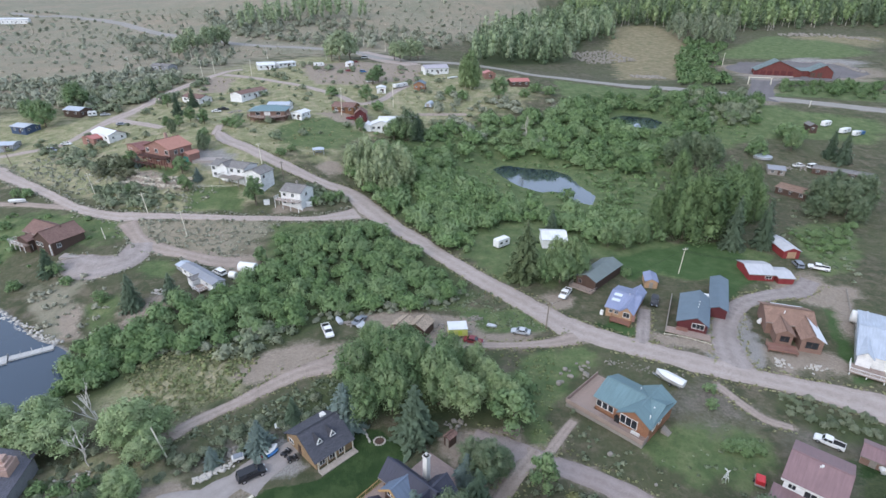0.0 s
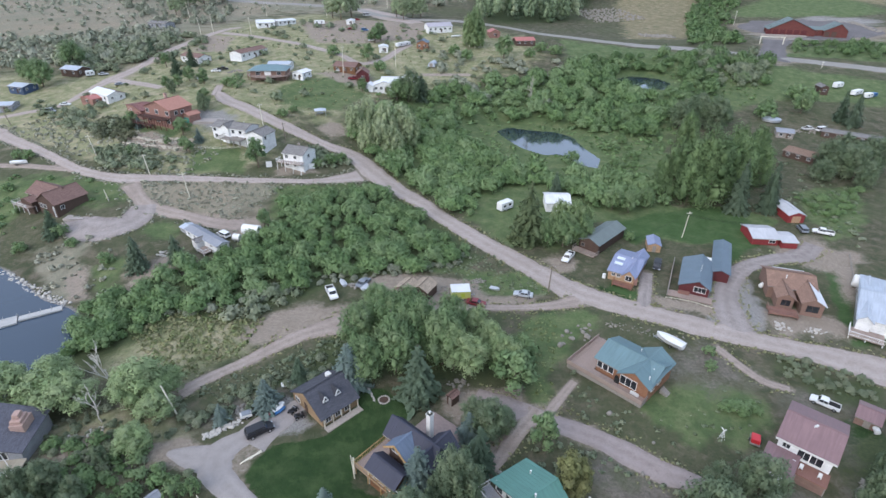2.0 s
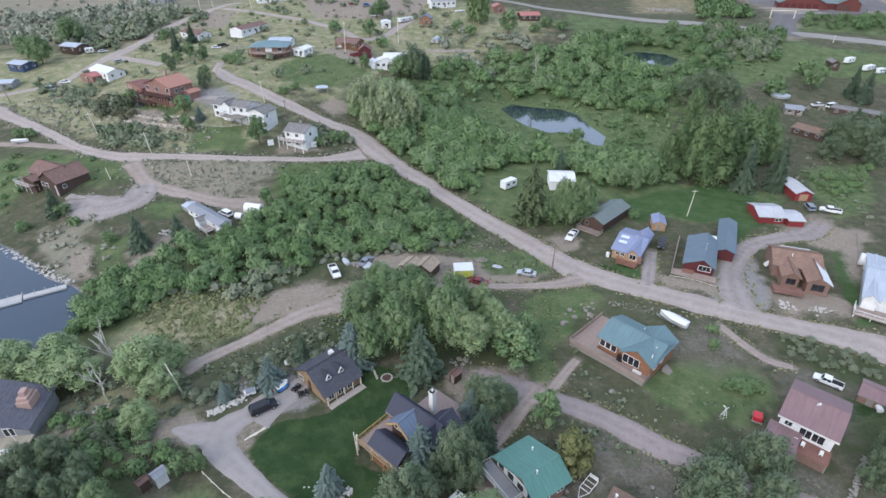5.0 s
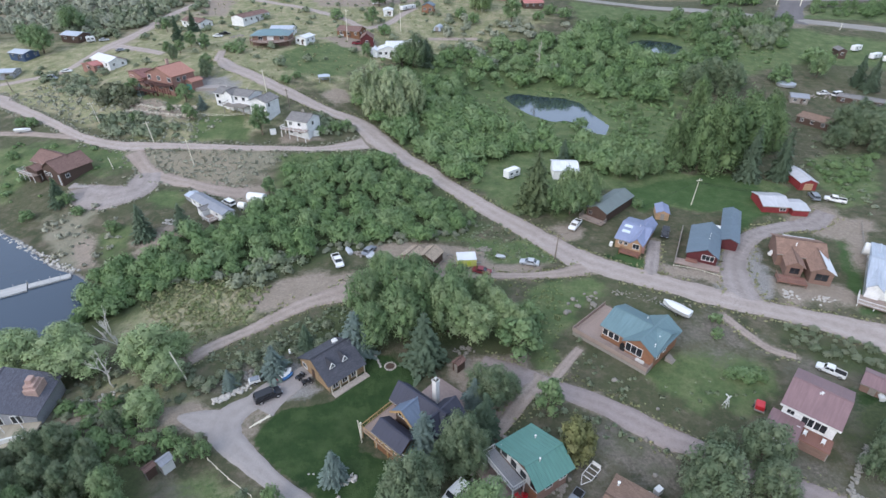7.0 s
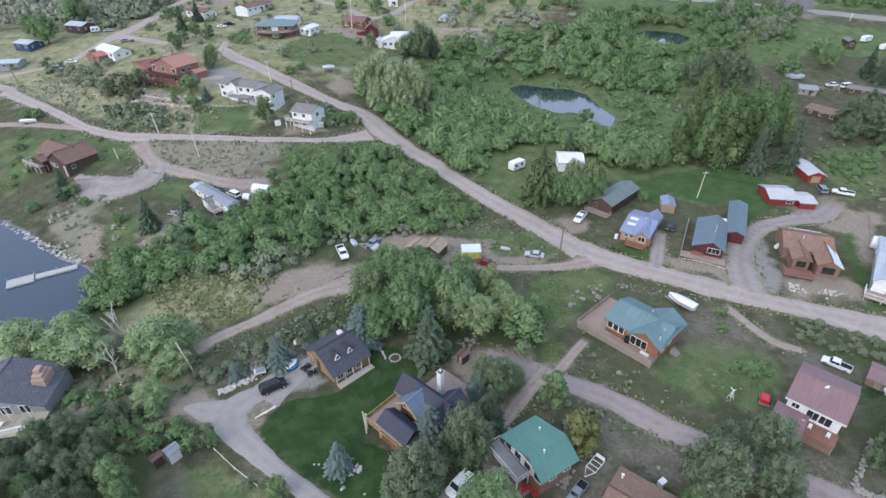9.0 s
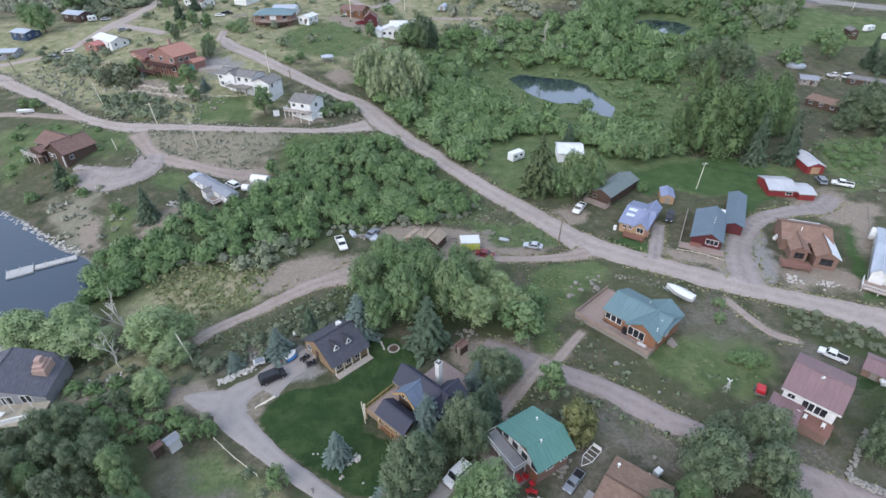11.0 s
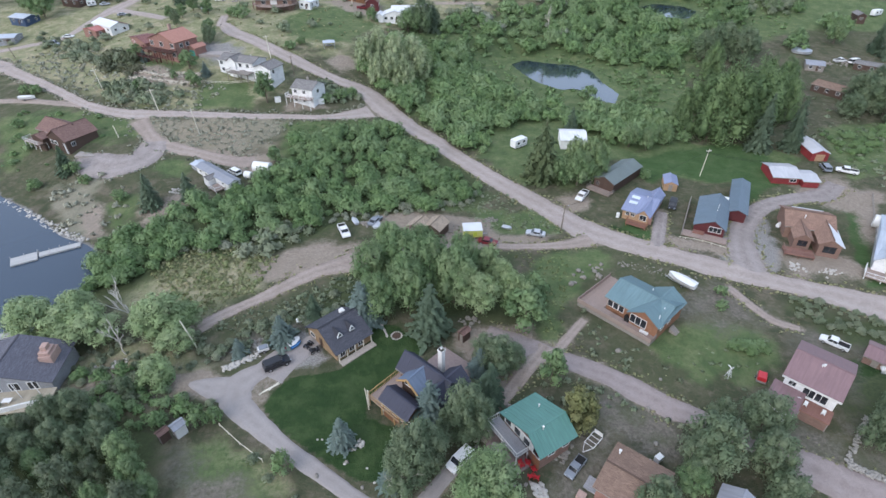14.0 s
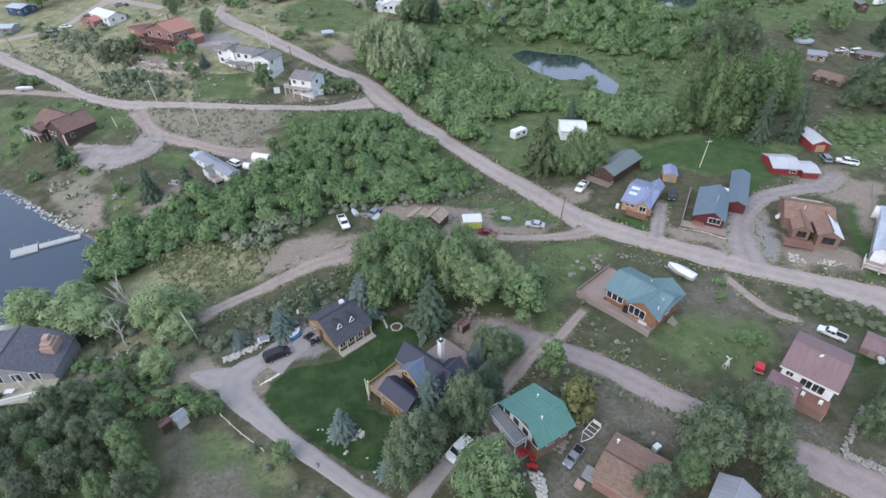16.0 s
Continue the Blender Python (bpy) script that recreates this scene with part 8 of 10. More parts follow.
def brown_roof_house():
    h = House("house", "low house under a worn brown shingle roof", (19.80, 41.50), (25.09, 48.68), (31.83, 43.65), order="back")
    L, W = h.L, h.W
    h.wing(M_salmon, R_rust, 3.0, 0.75, "u", over=0.5, seams=False)
    h.vent(L * 0.12, W * 0.78, 3.7, 0.22)
    h.box("stoop", M_greydeck, -1.4, 0.4, 1.0, 3.2, -0.5, 0.3)
    h.box("side_step", M_pinkstone, -1.6, -0.4, -1.0, 0.2, -0.5, 0.5, "pinkish stone planter")
    h.window("l", 2.0, 1.6, 1.1, 1.1, over=0.5)
    h.window("b", 3.0, 1.6, 1.1, 1.1, over=0.5)
    h.window("b", 6.0, 1.6, 1.1, 1.1, over=0.5)


def grey_corner_house():
    h = House("house", "house with a grey shingled roof beside trees", (34.54, 38.00), (38.04, 41.82), (42.34, 38.41), order="back")
    h.wing(M_grey, R_ash, 3.2, 1.3, "v", over=0.5, seams=False)
    h.window("b", 2.0, 1.6)


def lake_house():
    h = House("house", "lakeside house with dark grey roof and pink chimney", (-82.96, 56.94), (-66.13, 59.42), (-72.1, 68.45))
    L, W = h.L, h.W
    h.wing(M_grey, R_lakegrey, 4.2, 2.9, "v", over=0.5, seams=False)
    # stepped stone chimney on the slope
    s = Solid().box(L - 3.4, L - 1.3, W * 0.42, W * 0.74, 3.0, 6.2).box(L - 3.3, L - 1.6, W * 0.46, W * 0.7, 6.2, 6.8).box(L - 3.0, L - 2.0, W * 0.52, W * 0.66, 6.8, 7.6)
    h.add("chimney_breast", s.mesh("chimney_breast", M_pinkstone, 0.12), "stepped pinkish stone chimney breast")
    h.deck((L * 0.3, L, -4.2, 0.5), 2.6, M_canvas, None, label="beige covered lakeside deck")
    for k in range(14):
        t0, t1 = k / 14, (k + 1) / 14
        e = [(L * (0.3 + 0.7 * t), -4.2 + 1.9 * smooth(0.45, 0.95, t) - 0.35 * math.sin(t * 9)) for t in (t0, t1)]
        h.add("parapet_segment", Solid().beam((*e[0], 3.0), (*e[1], 3.0), 0.25, 1.0).mesh("parapet_segment", M_white), "white wavy deck parapet")
    for u in (L * 0.25, L * 0.42, L * 0.6, L * 0.77):
        h.window("f", u, 3.6, 1.5, 1.6, over=0.5)
    for p in ((L * 0.45, -1.6), (L * 0.72, -1.2), (L * 0.88, -0.8)):
        h.add("deck_pole", Solid().rod((*p, 2.5), (p[0] - 0.8, p[1] + 0.5, 5.4), 0.06, 6).mesh("deck_pole", M_white))
    for u, v in ((L * 0.5, -2.4), (L * 0.62, -2.0)):
        h.add("deck_table", Solid().box(u - 0.7, u + 0.7, v - 0.45, v + 0.45, 3.25, 3.32).box(u - 0.08, u + 0.08, v - 0.08, v + 0.08, 2.6, 3.25).mesh("deck_table", M_white), "white deck table")


def small_shed(label, a, b, c, eave, rise, wall, roof, ridge="v", category="shed"):
    h = House("shed", label, a, b, c, category)
    h.wing(wall, roof, eave, rise, ridge, over=0.2, seams=False)
    h.door("f", h.L * 0.45, min(1.0, h.L * 0.4), min(1.9, eave - 0.15), over=0.2, mat=M_greywood)
    return h


dark_cabin()
lodge()
green_house()
teal_house()
mauve_house()
brown_roof_house()
grey_corner_house()
lake_house()
for p, t in (((10.84, 46.31), 30), ((11.89, 46.69), 70), ((12.61, 45.66), 110), ((12.79, 44.39), 160), ((11.98, 44.56), 200)):
    patio_chair(p, t)
small_shed("small pale shed beside trees", (-43.29, 51.19), (-41.77, 50.07), (-40.43, 51.74), 2.2, 0.6, M_trim, R_ash)
small_shed("small brown playhouse on stilts", (-44.93, 49.98), (-43.79, 49.18), (-42.45, 50.51), 2.0, 0.5, M_darkwood, R_choco)
small_shed("small tan shed with mauve roof", (73.70, 67.70), (76.62, 64.98), (80.05, 69.12), 1.7, 0.9, M_dullbrown, R_mauve, "u")
small_shed("low timber shed near the lodge", (1.52, 72.67), (2.77, 71.52), (4.29, 73.29), 2.0, 0.5, M_darkwood, R_choco)

# ---------------------------------------------------------------- cottages along the gravel road
def orange_cottage():
    h = House("cottage", "tan cottage with periwinkle metal roof and skylights", (42.72, 115.43), (49.04, 111.38), (54.39, 124.47))
    L, W = h.L, h.W
    h.wing(M_tan, R_periwinkle, 2.6, 1.8, "u", (0, L, 0.7, W), over=0.4)
    gab = (L * 0.5, L, 0, W)
    h.wing(M_tan, R_periwinkle, 2.6, 1.8, "v", gab, over=0.4)
    for v in (W * 0.28, W * 0.42):
        h.skylight(L * 0.26, v, 2.66 + 1.8 * (v - 0.7) / ((W - 0.7) / 2), math.atan2(1.8, (W - 0.7) / 2), 2.0, 0.9)
    h.deck((L * 0.3, L * 0.95, -1.8, 0.4), 0.7, M_reddeck, M_cedar, "flr", label="reddish front porch")
    h.window("f", 1.3, 1.7, 0.8, 0.8, (0, L, 0.7, W), 0.4)
    h.window("f", 2.6, 1.7, 0.8, 0.8, (0, L, 0.7, W), 0.4)
    h.window("f", 1.5, 2.0, 1.5, 1.3, gab, 0.4)
    h.door("f", 3.2, box=gab, over=0.4, mat=M_salmon, z=0.7)
    h.box("tank", M_white, -0.9, -0.1, 0.6, 1.3, -0.3, 1.2, "white tank by the wall", 0.15)
    h.vent(L * 0.6, W * 0.5, 4.3)


def blue_cottage():
    h = House("cottage", "dark red cottage with steel blue metal roof", (58.30, 108.80), (64.95, 105.50), (71.28, 119.04))
    L, W = h.L, h.W
    h.wing(M_darkred, R_blue, 2.5, 2.0, "v", over=0.4, skew=0.6)
    h.window("f", L * 0.62, 2.0, 2.6, 1.3, over=0.4, bars=2)
    h.box("bench_porch", M_reddeck, 0.4, L * 0.4, -0.6, 0.4, -0.3, 1.0, "reddish porch wall")
    h.deck((-1.8, L + 0.6, -2.2, 0.4), 0.45, M_deck, None)
    ann = h.span((69.42, 115.71), (73.04, 112.51), (80.64, 129.67))
    h.wing(M_darkred, R_blue, 2.6, 0.9, "v", ann, 0.35)
    rear = (L * 0.45, L * 0.95, W - 0.2, W + 2.6)
    h.box("rear_block", M_white, rear[0], rear[1], rear[2], rear[3], -0.3, 2.6, "flat white rear block")
    for k in range(3):
        h.vent(L * 0.6 + 0.1 * k, W * (0.35 + 0.1 * k), 4.4, 0.1)
    s = Solid()
    for k in range(24):
        s.box(-1.95, -1.75, -2.0 + k * (W + 4) / 24, -2.0 + (k + 0.8) * (W + 4) / 24, -0.3, 1.1)
    h.add("side_fence", s.mesh("side_fence", M_greywood), "grey board fence by the cottage")


def brown_lodge():
    h = House("house", "brown house with rust roofs and timber porch", (78.51, 101.72), (88.10, 98.37), (94.38, 112.77))
    L, W = h.L, h.W
    h.wing(M_dullbrown, R_brown, 3.4, 1.9, "u", (-1.2, L * 0.95, W * 0.35, W), 0.45, seams=False)
    h.wing(M_dullbrown, R_brown, 3.2, 1.5, "v", (L * 0.48, L, -0.2, W * 0.8), 0.45, seams=False, roof2=R_white)
    h.wing(M_dullbrown, R_brown, 3.1, 1.3, "v", (0, L * 0.42, 0.8, W * 0.7), 0.45, seams=False)
    h.window("f", 2.2, 1.9, 2.4, 1.6, (L * 0.48, L, -0.2, W * 0.7), frame_mat=M_darkwood)
    h.window("f", 1.8, 1.9, 1.8, 1.4, (0, L * 0.42, 0.8, W * 0.7), frame_mat=M_darkwood)
    h.deck((-1.6, L * 0.45, -2.6, 0.5), 0.9, M_reddeck, M_dullbrown, "fl", label="rounded reddish porch deck")
    h.vent(L * 0.3, W * 0.55, 4.9, 0.15)
    h.box("carport", R_white, L * 0.2, L * 0.9, W - 0.2, W + 1.6, 2.6, 2.75, "white lean-to roof sheet")
    for u in (L * 0.25, L * 0.85):
        h.box("carport_post", M_greywood, u - 0.06, u + 0.06, W + 1.4, W + 1.52, -0.5, 2.6)


def red_barn():
    h = House("barn", "bright red outbuilding with white metal roof", (90.23, 134.55), (97.75, 133.66), (100.36, 142.87), "barn")
    h.wing(M_redbarn, R_dullwhite, 2.0, 1.2, "u", over=0.3)
    L, W = h.L, h.W
    ext = h.span((97.68, 133.07), (100.30, 132.14), (103.09, 139.22))
    h.wing(M_redbarn, R_dullwhite, 1.8, 0.6, "u", ext, 0.25)
    h.window("f", L * 0.7, 1.1, 1.6, 0.8, over=0.3)
    h2 = House("garage", "red garage with white roof and tan door", (108.06, 147.94), (113.62, 147.69), (118.16, 158.16), "garage")
    h2.wing(M_redbarn, R_dullwhite, 2.5, 1.1, "v", over=0.3)
    h2.door("f", h2.L * 0.45, 2.6, 2.1, over=0.3, mat=M_tan)


def workshop():
    h = House("workshop", "long weathered workshop with grey-green metal roof", (39.48, 132.25), (44.24, 127.61), (52.20, 141.60), "workshop")
    h.wing(M_darkwood, R_darkgreen, 2.8, 1.4, "v", over=0.35)
    h.deck((-0.3, h.L, -2.2, 0.4), 0.3, M_deck, M_greywood, "flr")
    h.window("f", 1.2, 1.5, 0.9, 0.9, over=0.35, frame_mat=M_greywood)
    h.door("f", h.L * 0.55, over=0.35, mat=M_darkwood)
    h.skylight(h.L * 0.2, h.W * 0.3, 3.4, 0.0, 0.8, 0.8)


def white_roof_house():
    h = House("house", "white-roofed house half hidden by trees", (34.43, 155.59), (42.70, 155.04), (46.37, 164.01))
    h.wing(M_whitesiding, R_white, 3.2, 1.4, "u", over=0.4)
    h.window("f", 2.0, 2.0)


def right_white_house():
    h = House("house", "white house with grey roof and cluttered porch", (91.99, 94.75), (99.83, 88.94), (112.63, 107.07))
    h.wing(M_whitesiding, R_palegrey, 3.4, 1.6, "u", over=0.4)
    h.wing(M_whitesiding, R_palegrey, 3.2, 1.4, "v", (0, h.L * 0.35, -1.0, h.W * 0.9), 0.4)
    h.deck((-0.5, h.L * 0.6, -4.0, 0), 0.7, M_deck, M_white, "fl", label="porch with white rails")
    h.window("l", 2.0, 1.9, 1.0, 1.1)
    h.window("l", 5.0, 1.9, 1.0, 1.1)


orange_cottage()
blue_cottage()
brown_lodge()
red_barn()
workshop()
white_roof_house()
right_white_house()
small_shed("small tan shed with periwinkle roof", (58.51, 130.24), (62.20, 129.34), (63.90, 134.73), 2.2, 0.8, M_tan, R_periwinkle)

# ---------------------------------------------------------------- yard between the lanes
def roofed_sheds():
    h = House("shed", "low maroon shed with tan roof behind the grove", (-10.46, 107.90), (-6.70, 105.59), (-6.12, 111.11), "shed")
    h.wing(M_darkred, R_tanroof, 2.4, 1.0, "v", over=0.3, seams=False)
    h = House("shed", "tan-roofed gabled shed behind the grove", (-6.52, 107.55), (-2.17, 105.25), (-1.29, 110.79), "shed")
    h.wing(M_darkwood, R_tanroof, 2.4, 1.3, "v", over=0.3, seams=False)
    h = House("shed", "dark-roofed shed in the trees", (-11.34, 103.35), (-8.40, 102.51), (-8.49, 108.79), "shed")
    h.wing(M_darkwood, R_choco, 2.2, 0.8, "v", over=0.3, seams=False)


roofed_sheds()
h = House("box_trailer", "white-roofed box trailer with yellow-green sides", (3.43, 105.88), (7.98, 106.19), (7.75, 109.75), "trailer")
h.add("box_body", Solid().box(0, h.L, 0, h.W, 0.5, 2.4).mesh("box_body", P_yellow, 0.06))
h.add("roof", Solid().box(-0.03, h.L + 0.03, -0.03, h.W + 0.03, 2.38, 2.5).mesh("roof", R_white, 0.03))
h.add("tow_bar", Solid().beam((h.L, h.W / 2, 0.5), (h.L + 1.3, h.W / 2, 0.45), 0.1).mesh("tow_bar", M_metal))
for k in range(4):
    h.add("side_panel", Solid().box(0.2 + k * (h.L - 0.3) / 4, 0.05 + (k + 1) * (h.L - 0.3) / 4, -0.03, 0.0, 0.9, 2.0).mesh("side_panel", P_yellow if k % 2 else paint("lime_panel", (0.42, 0.5, 0.06))))
for u in (h.L * 0.35, h.L * 0.6):
    for v in (0.15, h.W - 0.15):
        wheel(h.root, u, v, 0.34)

# ---------------------------------------------------------------- vehicles near the houses
car("suv", "black SUV parked on the driveway", (-30.59, 65.84), heading_of((-32.41, 64.73), (-28.69, 67.23)), "suv", P_black)
car("sedan", "silver-white sedan parked by the junction", (20.87, 107.98), heading_of((23.64, 107.27), (18.23, 108.72)), "sedan", P_silver)
car("sedan", "dark red sedan with dusty paint", (9.18, 104.20), heading_of((7.09, 105.15), (11.42, 103.74)), "sedan", P_red)
car("pickup", "white pickup beside the gravel road", (35.58, 125.93), heading_of((37.68, 128.88), (33.78, 122.77)), "pickup", P_white)
car("pickup", "white and black pickup behind the mauve house", (71.56, 71.96), heading_of((73.68, 69.91), (69.54, 73.62)), "pickup", P_white).scale = (0.86, 0.86, 0.86)
car("pickup", "dusty grey pickup beside the green house", (18.69, 45.97), heading_of((20.27, 47.57), (17.60, 44.50)), "pickup", P_grey).scale = (0.75, 0.75, 0.75)
car("suv", "white SUV parked under trees", (1.81, 47.05), heading_of((3.05, 48.51), (0.62, 45.91)), "suv", P_white)
car("suv", "dark SUV parked beside the cottage", (58.30, 121.54), heading_of((59.60, 124.52), (56.82, 118.39)), "suv", P_black)
car("pickup", "white work truck with open bed", (-25.35, 107.89), heading_of((-26.87, 111.24), (-24.28, 105.42)), "pickup", P_white)
car("sedan", "dark car by the red barn", (109.85, 142.90), 80, "suv", P_grey)
car("pickup", "white pickup on the dry field", (114.89, 140.84), 150, "pickup", P_white)
car("suv", "dark SUV beside the grey trailer", (-61.42, 137.36), heading_of((-59.03, 135.87), (-63.85, 139.42)), "suv", P_white)
car("sedan", "grey derelict car in the yard", (-18.37, 112.76), heading_of((-19.16, 111.18), (-17.44, 114.63)), "sedan", P_grey)
boat("covered white boat on a trailer", (51.22, 86.79), (47.13, 91.28), P_white, 2.4, 1.4)
boat("small grey fishing boat on bare ground", (-22.70, 111.45), (-24.22, 114.13), P_silver, 1.4, 0.8, False)
boat("small pale rowing boat on the grass", (13.08, 111.27), (15.35, 110.24), P_silver, 1.3, 0.7, False)
boat("white boat beside the cabin", (-29.64, 70.31), (-27.96, 72.23), P_white, 1.7, 0.9, False)
boat("white skiff near the cabin", (-29.66, 76.92), (-28.03, 77.58), P_white, 1.3, 0.6, False)
boat("white speedboat by the shore track", (-154.15, 186.37), (-148.41, 186.67), P_white, 2.0, 1.1)

boat("small red skiff beside the driveway", (-30.58, 69.44), (-29.53, 70.31), P_red, 1.0, 0.6, False)
boat("small blue skiff beside the cabin", (-29.11, 69.89), (-27.58, 71.51), P_blue, 1.1, 0.6, False)
boat("grey open pontoon in the yard", (-18.01, 109.65), (-17.46, 112.24), P_silver, 1.8, 0.7, False)


def quad_bike(spot, turn):
    root = thing("quad_bike", "black quad bike parked before the cabin", "quad bike", spot, turn, "parked quad bikes")
    part("body", Solid().box(-0.75, 0.8, -0.28, 0.28, 0.4, 0.72).box(-0.85, -0.2, -0.5, 0.5, 0.66, 0.76).box(0.25, 0.85, -0.5, 0.5, 0.66, 0.76).mesh("body", P_black, 0.04), root)
    part("seat", Solid().box(-0.55, 0.1, -0.2, 0.2, 0.76, 0.9).mesh("seat", M_tyre, 0.03), root)
    part("handlebar", Solid().beam((0.3, -0.4, 1.05), (0.3, 0.4, 1.05), 0.05).beam((0.45, 0, 0.75), (0.3, 0, 1.05), 0.06).mesh("handlebar", M_metal), root)
    for x in (-0.55, 0.6):
        for y in (-0.45, 0.45):
            wheel(root, x, y, 0.3)


quad_bike((-24.60, 69.38), 30)
quad_bike((-26.02, 70.66), 60)
k_ = thing("garden_cart", "grey box cart beside the boulders", "cart", (-34.00, 69.36), 25)
part("tub", Solid().box(-1.0, 1.0, -0.6, 0.6, 0.4, 0.95).mesh("tub", M_trim, 0.05), k_)
part("cover", Solid().box(-0.7, 0.8, -0.55, 0.55, 0.95, 1.15).mesh("cover", P_grey, 0.05), k_)
for y in (-0.65, 0.65):
    wheel(k_, 0, y, 0.3)

d_ = thing("covered_table", "round patio table under a pale cover", "table", (7.41, 49.21), 0, "", 0.1)
part("cover", mesh_of("cover", *tube([(0, 0, 0.1), (0, 0, 0.72), (0, 0, 0.86)], [0.95, 0.9, 0.45], 16), M_concrete), d_)
part("foot", Solid().rod((0, 0, 0), (0, 0, 0.12), 0.4, 12).mesh("foot", M_metal), d_)

# flat utility trailer with white frame
t_ = thing("utility_trailer", "white-framed utility trailer standing on gravel", "trailer", (22.21, 50.50), heading_of((24.0, 52.34), (20.43, 48.65)))
t_.scale = (0.72, 0.72, 0.72)
s = Solid()
for y in (-1.1, 1.1):
    s.beam((-2.2, y, 0.7), (1.5, y, 0.7), 0.14)
for x in (-2.2, -1.0, 0.3, 1.5):
    s.beam((x, -1.1, 0.7), (x, 1.1, 0.7), 0.12)
s.beam((1.5, -1.1, 0.7), (3.8, 0, 0.6), 0.12).beam((1.5, 1.1, 0.7), (3.8, 0, 0.6), 0.12)
part("frame", s.mesh("frame", M_white), t_)
part("ramp", Solid().box(-2.3, -2.2, -1.0, 1.0, 0.6, 1.6).mesh("ramp", M_white), t_)
for y in (-1.2, 1.2):
    wheel(t_, -0.4, y, 0.36)

# ---------------------------------------------------------------- small things near the houses
utility_pole("tall leaning peeled log pole", (-46.18, 69.52), 7.5, (0, -9), False, M_palepole)
utility_pole("weathered utility pole at the junction", (27.36, 110.06), 7.5, (0, 2))
utility_pole("pale utility pole on the lawn", (72.18, 139.20), 8.5, (0, 4), True, M_palepole, 0.12)
utility_pole("pale utility pole on the sage bank", (-78.87, 158.37), 9.0, (0, -4), True, M_palepole)
utility_pole("pale utility pole beside the terraces", (-123.35, 187.41), 8.0, (0, -6), True, M_palepole)
utility_pole("grey utility pole by the cross road", (-97.74, 172.92), 7.5, (0, -5), True, M_palepole)
utility_pole("short pale pole by the brown house", (-103.84, 156.71), 4.0, (0, -6), False, M_palepole)
utility_pole("pale utility pole beside the main road", (-68.51, 209.21), 8.5, (0, -3), True, M_palepole)
utility_pole("dark utility pole behind the white houses", (-57.70, 199.51), 7.0, (0, -3))
utility_pole("old utility pole by the lane", (-181.56, 227.15), 8.0, (0, -8))
utility_pole("slim grey pole beside the brown roof", (34.31, 45.82), 6.0, (0, 6), False, M_palepole, 0.1)
fence("rough log fence along the driveway", [(-36.25, 52.89), (-32.03, 49.58), (-27.72, 46.70)], 0.8, 1, M_palepole)
fence("dark board fence by the gardens", [(114.18, 127.94), (102.62, 108.53), (94.79, 93.15)], 1.0)
fence("grey rail fence in the pasture", [(55.11, 106.77), (59.79, 104.97), (64.15, 102.00)], 0.5, 1, M_palepole, 1.5)
fence("pole fence on the green terrace", [(-88.90, 190.42), (-79.17, 190.11), (-70.77, 192.45)], 0.9, 2, M_palepole)
rubble("driveway_stones", (-39.89, 64.56), (-34.39, 68.51), 1.2, 0.36, 70, M_palerock, "row of pale boulders edging a driveway", "stones", 1, single=True)
rubble("garden_stones", (-13.26, 77.05), (-11.57, 73.23), 0.35, 0.2, 34, M_palerock, "pale stones edging the lawn", "stones", single=True)
ring_ = thing("flower_bed_ring", "ring of pale stones round a small flower bed", "stones", (-9.87, 73.53))
for k in range(15):
    a = 2 * math.pi * k / 15
    part("stone", small_rock(k % 7, M_palerock), ring_).matrix_basis = Matrix.LocRotScale((1.0 * math.cos(a), 1.0 * math.sin(a), 0.06), Euler((0, 0, a)), (0.22, 0.18, 0.15))
part("soil_bed", mesh_of("soil_bed", *tube([(0, 0, -0.1), (0, 0, 0.06)], [0.95, 0.9], 16), M_darkwood), ring_)
rubble("spruce_stones", (-15.09, 49.35), (-13.13, 50.40), 1.6, 0.3, 30, M_palerock, "small heap of pale stones", "stones", single=True)
rubble("retaining_wall_stones", (59.10, 46.93), (63.96, 44.28), 1.2, 0.27, 170, M_darkstone, "low dry-stone retaining wall", "stones", 2, single=True)
rubble("retaining_wall_end", (59.38, 47.40), (67.44, 55.68), 0.8, 0.25, 130, M_darkstone, "low dry-stone retaining wall", "stones", 2, single=True)
rubble("junction_stones", (26.96, 92.72), (34.35, 92.70), 7.0, 0.5, 20, M_rock, "grey boulders on a grassy bank", "stones", single=True)
rubble("loop_stones", (75.59, 96.02), (78.63, 95.08), 3.0, 0.35, 30, M_palerock, "ring of pale stones", "stones", single=True)
rubble("firepit_stones", (81.31, 93.13), (85.91, 94.74), 2.5, 0.35, 26, M_palerock, "scattered pale stones lying round a firepit", "stones", single=True)
rubble("road_edge_stones", (37.85, 96.84), (53.17, 90.52), 2.4, 0.2, 90, M_rock, "stones along the road edge", "stones", single=True)
rubble("shore_stones", (-124.36, 127.81), (-90.03, 108.55), 2.6, 0.4, 200, M_palerock, "pale boulders along the shore", "stones", single=True)
rubble("terrace_stones", (-119.58, 201.37), (-106.42, 195.38), 1.1, 0.36, 150, M_tanrock, "pale stacked terrace stones", "stones", 2, single=True)
rubble("terrace_stones_lower", (-118.03, 195.33), (-99.52, 190.60), 1.1, 0.36, 190, M_tanrock, "pale stacked terrace stones", "stones", 2, single=True)
rubble("terrace_stones_east", (-102.05, 196.58), (-90.93, 195.55), 1.2, 0.36, 120, M_tanrock, "pale stacked terrace stones", "stones", 2)
rubble("terrace_stones_foot", (-99.94, 190.62), (-88.85, 188.98), 1.2, 0.36, 120, M_tanrock, "pale stacked terrace stones", "stones", 2)
